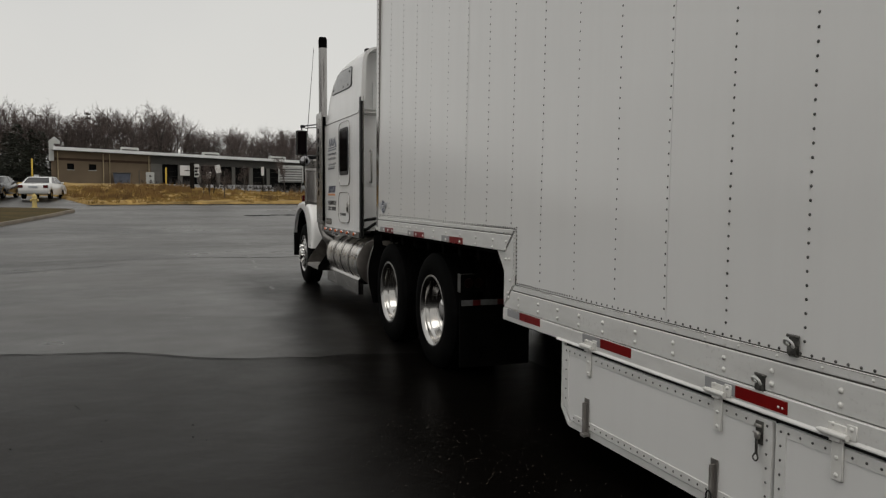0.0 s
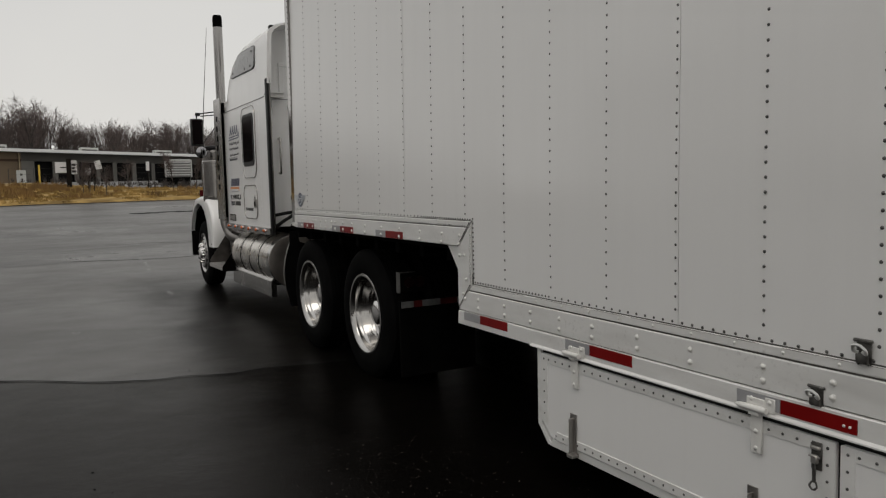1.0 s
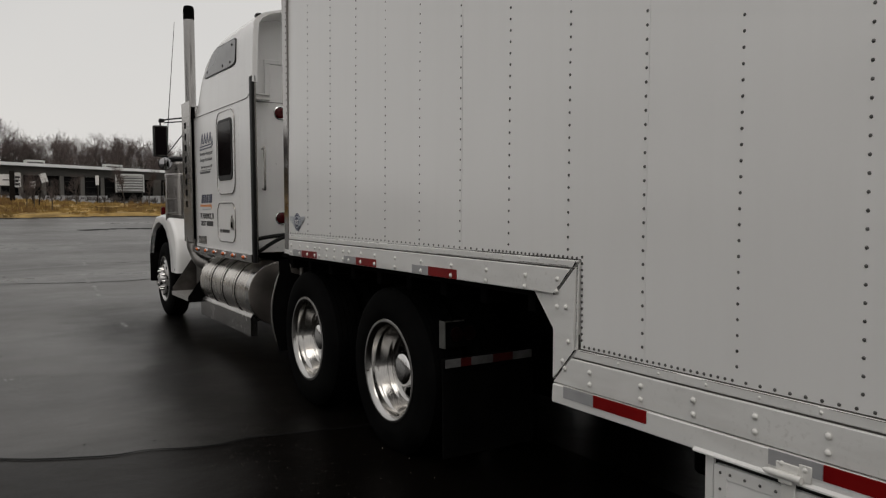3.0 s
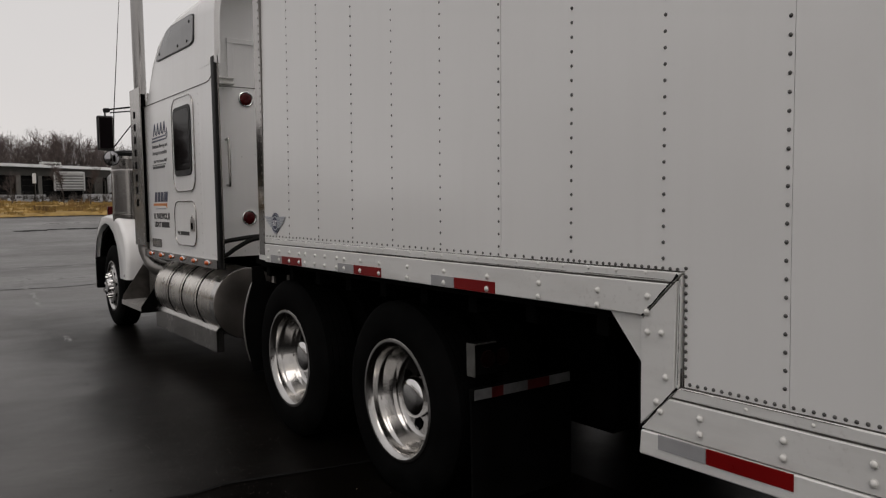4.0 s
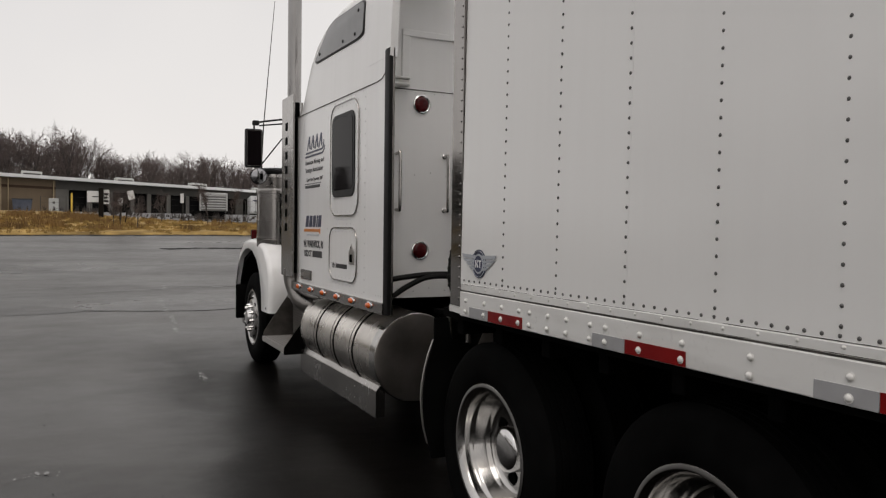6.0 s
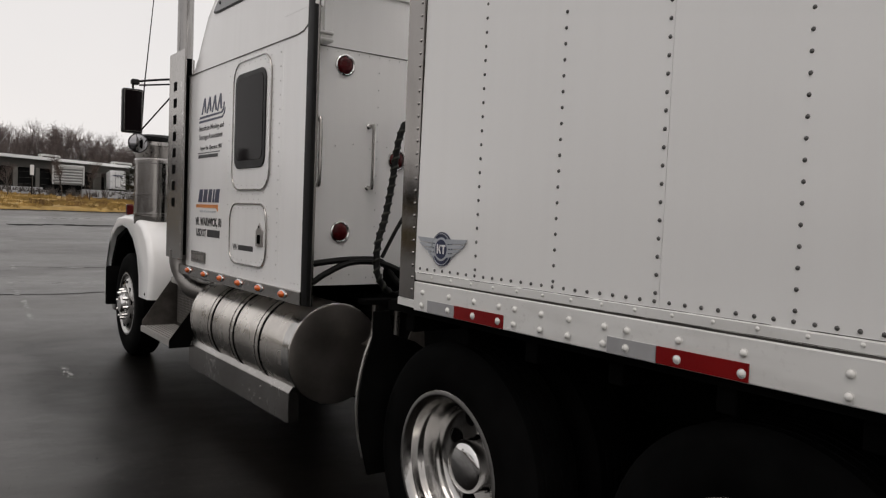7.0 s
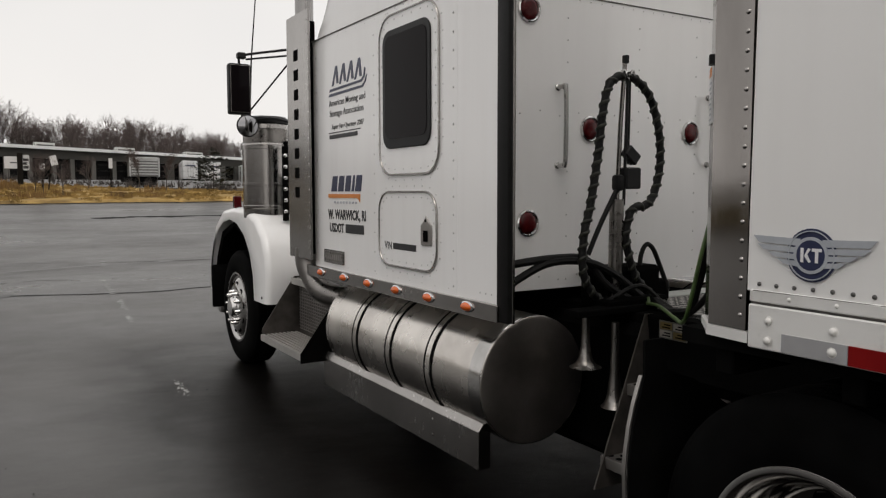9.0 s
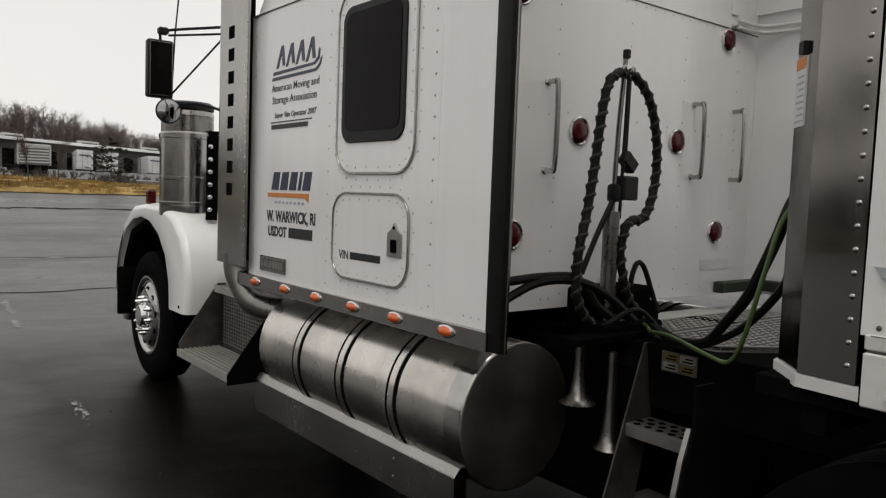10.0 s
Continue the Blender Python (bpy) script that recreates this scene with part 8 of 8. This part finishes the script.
        for u in (-1.44, 1.34):
            bm = bmesh.new()
            lathe(bm, (u, sgn * 0.86, 0.31), (0, -sgn, 0), [(0.19, 0.0), (0.30, 0.0), (0.31, 0.02), (0.31, 0.18), (0, 0.18)], 20)
            wh = put("wheel", bm, M_TYRE, t, "")
            bm = bmesh.new()
            lathe(bm, (u, sgn * 0.855, 0.31), (0, -sgn, 0), [(0, -0.005), (0.06, -0.005), (0.19, 0.01), (0.19, 0.03)], 20)
            put("hubcap", bm, M_ALLOY, wh)
    bm = bmesh.new()
    box(bm, (-2.365, -0.26, 0.68), (-2.33, 0.26, 0.8), 0.005)
    put("plate_bar", bm, M_GREYV)


car(-9.25, 54.0, 83, M_CARW, "white four-door saloon parked by the lawn")
car(-12.0, 54.4, 84, M_CARD, "dark saloon parked beside the white car")


# ---- bare woods ----
def branch_mesh(seed, height, narrow):
    """Trunk and main limbs in one mesh, twigs in another: a forked trunk under a rounded, see-through crown."""
    rnd = random.Random(seed)
    thick, fine = ([], []), ([], [])

    def bar(store, pts, r0, r1, seg):
        vs, fs = store
        base, k = len(vs), len(pts)
        for i, q in enumerate(pts):
            u, v, _ = frame_of(pts[min(i + 1, k - 1)] - pts[max(i - 1, 0)])
            rr = r0 + (r1 - r0) * i / (k - 1)
            for j in range(seg):
                a = 2 * math.pi * j / seg
                vs.append(tuple(q + (u * math.cos(a) + v * math.sin(a)) * rr))
        for i in range(k - 1):
            for j in range(seg):
                a, b = base + i * seg + j, base + i * seg + (j + 1) % seg
                fs.append((a, b, b + seg, a + seg))

    def twig(p, q, r):
        vs, fs = fine
        u, v, _ = frame_of(q - p)
        n = len(vs)
        for j in range(3):
            vs.append(tuple(p + (u * math.cos(2.094 * j) + v * math.sin(2.094 * j)) * r))
        vs.append(tuple(q))
        fs += [(n, n + 1, n + 3), (n + 1, n + 2, n + 3), (n + 2, n, n + 3)]

    def grow(p, w, length, n, wobble, up):
        pts = [p]
        for _ in range(n):
            w = (w + Vector((rnd.uniform(-1, 1), rnd.uniform(-1, 1), rnd.uniform(-1, 1))) * wobble + Vector((0, 0, up))).normalized()
            pts.append(pts[-1] + w * (length / n))
        return pts

    def fork(pts, f, tilt):
        k = len(pts) - 1
        i = min(int(f * k), k - 1)
        q = pts[i].lerp(pts[i + 1], f * k - i)
        u, v, w = frame_of(pts[i + 1] - pts[i])
        a = rnd.uniform(0, 6.283)
        return q, (w * math.cos(tilt) + (u * math.cos(a) + v * math.sin(a)) * math.sin(tilt)).normalized()

    trunk = grow(Vector((0, 0, -0.3)), Vector((rnd.uniform(-0.05, 0.05), rnd.uniform(-0.05, 0.05), 1)).normalized(), height * 0.66, 6, 0.06, 0.05)
    bar(thick, trunk, height * 0.013, height * 0.005, 6)
    for k in range(12):
        f = 0.42 + 0.58 * (k + rnd.random()) / 12
        q, w = fork(trunk, min(f, 0.99), (0.98 - 0.6 * f) * narrow * rnd.uniform(0.8, 1.25))
        size = height * (0.40 - 0.08 * f) * rnd.uniform(0.8, 1.08)
        limb = grow(q, w, size, 4, 0.08, 0.06)
        bar(thick, limb, height * 0.0052, height * 0.0016, 4)
        for _ in range(7):
            g = rnd.uniform(0.25, 1.0)
            q2, w2 = fork(limb, min(g, 0.99), rnd.uniform(0.4, 0.95))
            s2 = size * rnd.uniform(0.30, 0.48)
            spray = grow(q2, w2, s2, 2, 0.15, 0.08)
            bar(fine, spray, 0.022, 0.013, 3)
            for _ in range(6):
                q3, w3 = fork(spray, rnd.uniform(0.15, 0.99), rnd.uniform(0.35, 0.9))
                tip = q3 + (w3 + Vector((0, 0, 0.12))) * s2 * rnd.uniform(0.4, 0.75)
                twig(q3, tip, 0.013)
                for _ in range(3):
                    p4 = q3.lerp(tip, rnd.uniform(0.2, 0.9))
                    w4 = (w3 + Vector((rnd.uniform(-1, 1), rnd.uniform(-1, 1), rnd.uniform(-0.4, 1))) * 0.8).normalized()
                    twig(p4, p4 + w4 * s2 * rnd.uniform(0.22, 0.42), 0.0095)
    grown = height / max(v[2] for v in fine[0])
    out = []
    for (vs, fs), nm, mat in ((thick, "trunk", M_BARK), (fine, "crown", M_BARK2)):
        me = bpy.data.meshes.new(nm)
        me.from_pydata([(x * grown, y * grown, z * grown) for x, y, z in vs], [], fs)
        me.materials.append(mat)
        out.append(me)
    return out


KINDS = [branch_mesh(40 + k, 10.0, (0.75, 0.95, 0.85, 1.0, 0.7, 0.9, 0.8)[k]) for k in range(7)]


def bare_tree(k, x, y, s, label, group="bare trees behind the warehouse"):
    t = thing("bare_tree", (x, y, lie(y)), label, "tree", group)
    for nm, me in zip(("trunk", "crown"), KINDS[k]):
        o = new(nm, me)
        o.parent = t
    t.scale = (s, s, s)
    t.rotation_euler = (0, 0, (k * 2.4 + x * 1.7) % 6.28)
    return t


rnd = random.Random(11)
bare_tree(1, -2.9, 140, 1.62, "tall spreading leafless tree above the warehouse roof")
for i in range(150):
    x = -40 + 100 * (i + rnd.random()) / 150
    y = rnd.uniform(128, 165) + max(0, x) * 0.32
    tall = 1.46 if x < 2 else 1.17 - 0.012 * max(0, x - 22)
    bare_tree(rnd.randrange(7), x, y, tall * rnd.uniform(0.86, 1.08) * (y / 145), "leafless grey-brown woodland tree")
for i in range(34):
    bare_tree(rnd.randrange(7), -46 + rnd.uniform(-6, 5), -70 + 3.9 * i, rnd.uniform(1.1, 1.5), "leafless roadside tree beside the lot", "bare trees beside the lot")
for x, y, s in ((0.75, 54.4, 0.26), (1.05, 53.4, 0.28), (1.95, 52.2, 0.24), (6.9, 57.5, 0.33), (4.2, 61, 0.26), (8.6, 58, 0.3)):
    bare_tree(rnd.randrange(7), x, y, s, "small leafless sapling on the grass bank", "saplings on the bank")


def utility_pole(x, y, top):
    t = thing("utility_pole", (x, y, lie(y)), "dark timber power pole rising among bare trees", "utility pole")
    bm = bmesh.new()
    rod(bm, (x, y, lie(y) - 0.3), (x, y, top), 0.11, 0.08, 8)
    part("pole", bm, M_BARK, t)
    for z, w in ((top - 0.3, 0.5), (top - 1.1, 0.42)):
        bm = bmesh.new()
        box(bm, (x - w, y - 0.2, z - 0.09), (x + w, y - 0.1, z + 0.09), 0.01)
        arm = part("crossarm", bm, M_BARK, t)
        for s in (-0.9, -0.4, 0.4, 0.9):
            bm = bmesh.new()
            lathe(bm, (x + s * w, y - 0.15, z + 0.09), (0, 0, 1), [(0.05, 0), (0.08, 0.06), (0.04, 0.12), (0.07, 0.18), (0, 0.24)], 8)
            part("insulator", bm, M_BARK, arm)


utility_pole(-13.3, 140, 15.55)


def thicket():
    """The dim tangle of stems between and behind the trees."""
    r = random.Random(8)
    vs, fs = [], []
    for i in range(34000):
        x = r.uniform(-85, 105)
        y = r.uniform(150, 185) + max(0, x) * 0.32
        h, w = r.uniform(3.0, 8.4 if x < 0 else 6.6) * (1.0 if i < 12000 else 0.55), r.uniform(0.02, 0.05)
        a, b = r.uniform(-0.9, 0.9), r.uniform(-0.4, 0.4)
        n = len(vs)
        z = 2.5
        vs += [(x - w, y, z), (x + w, y, z), (x + a + w * 0.3, y + b, z + h), (x + a - w * 0.3, y + b, z + h)]
        fs.append((n, n + 1, n + 2, n + 3))
    for _ in range(5000):
        y = r.uniform(-75, 66)
        x = -56 + r.uniform(-5, 5)
        h, w = r.uniform(2.0, 6.5), r.uniform(0.05, 0.14)
        a, b = r.uniform(-0.4, 0.4), r.uniform(-0.9, 0.9)
        n = len(vs)
        vs += [(x, y - w, -0.1), (x, y + w, -0.1), (x + a, y + b + w * 0.3, h), (x + a, y + b - w * 0.3, h)]
        fs.append((n, n + 1, n + 2, n + 3))
    me = bpy.data.meshes.new("thicket")
    me.from_pydata(vs, [], fs)
    me.materials.append(M_BARK2)
    tagged(new("thicket", me), "dense grey-brown winter thicket behind the trees", "woods", "", "stuff")


thicket()


def evergreen(x, y, h, w, label, group="", loose=False):
    """Boughs in whorls, each set with sprays of needles; a loose one is open, with a rounded head."""
    z = lie(y)
    t = thing("evergreen_tree", (x, y, z), label, "tree", group)
    bm = bmesh.new()
    rod(bm, (x, y, z - 0.1), (x, y, z + h * 0.95), 0.018 * h, 0.01, 7)
    part("trunk", bm, M_BARK, t)
    r = random.Random(int(x * 10))
    vs, fs = [], []
    boughs = 95 if loose else 190
    for b in range(boughs):
        f = (b + r.random()) / boughs
        reach = w * (max(0.12, 1 - f ** 2.2) if loose else 1.02 - f) * r.uniform(0.65, 1.05) + 0.05
        a = r.uniform(0, 6.283)
        p = Vector((x, y, z + h * (0.14 + 0.84 * f)))
        d = Vector((math.cos(a), math.sin(a), r.uniform(-0.05, 0.35) if loose else r.uniform(-0.4, 0.0)))
        s = Vector((-math.sin(a), math.cos(a), 0))
        for _ in range(int(8 + 16 * reach / w)):
            q = p + d * reach * (0.25 + 0.75 * r.random() ** 0.7) + s * r.uniform(-0.16, 0.16) * reach
            way = (d + s * r.uniform(-0.9, 0.9) + Vector((0, 0, r.uniform(-0.3, 0.5)))).normalized()
            side = way.cross(Vector((r.uniform(-0.4, 0.4), r.uniform(-0.4, 0.4), 1))).normalized()
            ln, wd = r.uniform(0.7, 1.3) * (0.16 + 0.03 * h), r.uniform(0.03, 0.07) * (0.7 + 0.12 * h)
            n = len(vs)
            vs += [tuple(q), tuple(q + way * ln * 0.5 - side * wd), tuple(q + way * ln), tuple(q + way * ln * 0.5 + side * wd)]
            fs.append((n, n + 1, n + 2, n + 3))
    me = bpy.data.meshes.new("crown")
    me.from_pydata([(vx - x, vy - y, vz - z) for vx, vy, vz in vs], [], fs)
    me.materials.append(M_FIR)
    o = new("crown", me)
    o.parent = t
    tagged(o, "dark layered needles")


evergreen(11.9, 58.6, 3.0, 1.55, "small loose-branched pine on the bank by the docks", "", True)
for k in range(7):
    evergreen(-15.3 - 1.3 * k, 101 + (k % 2) * 2.0, 6.6 + (k % 3) * 0.4, 3.0, "dark evergreen behind the warehouse end", "evergreens beside the warehouse")
for k in range(18):
    evergreen(-14.6 - 1.3 * k, 88 + (k % 3) * 3.0, (5.7 if k > 3 else 4.7) + (k % 4) * 0.3, 2.3, "dark evergreen beside the warehouse end", "evergreens beside the warehouse")
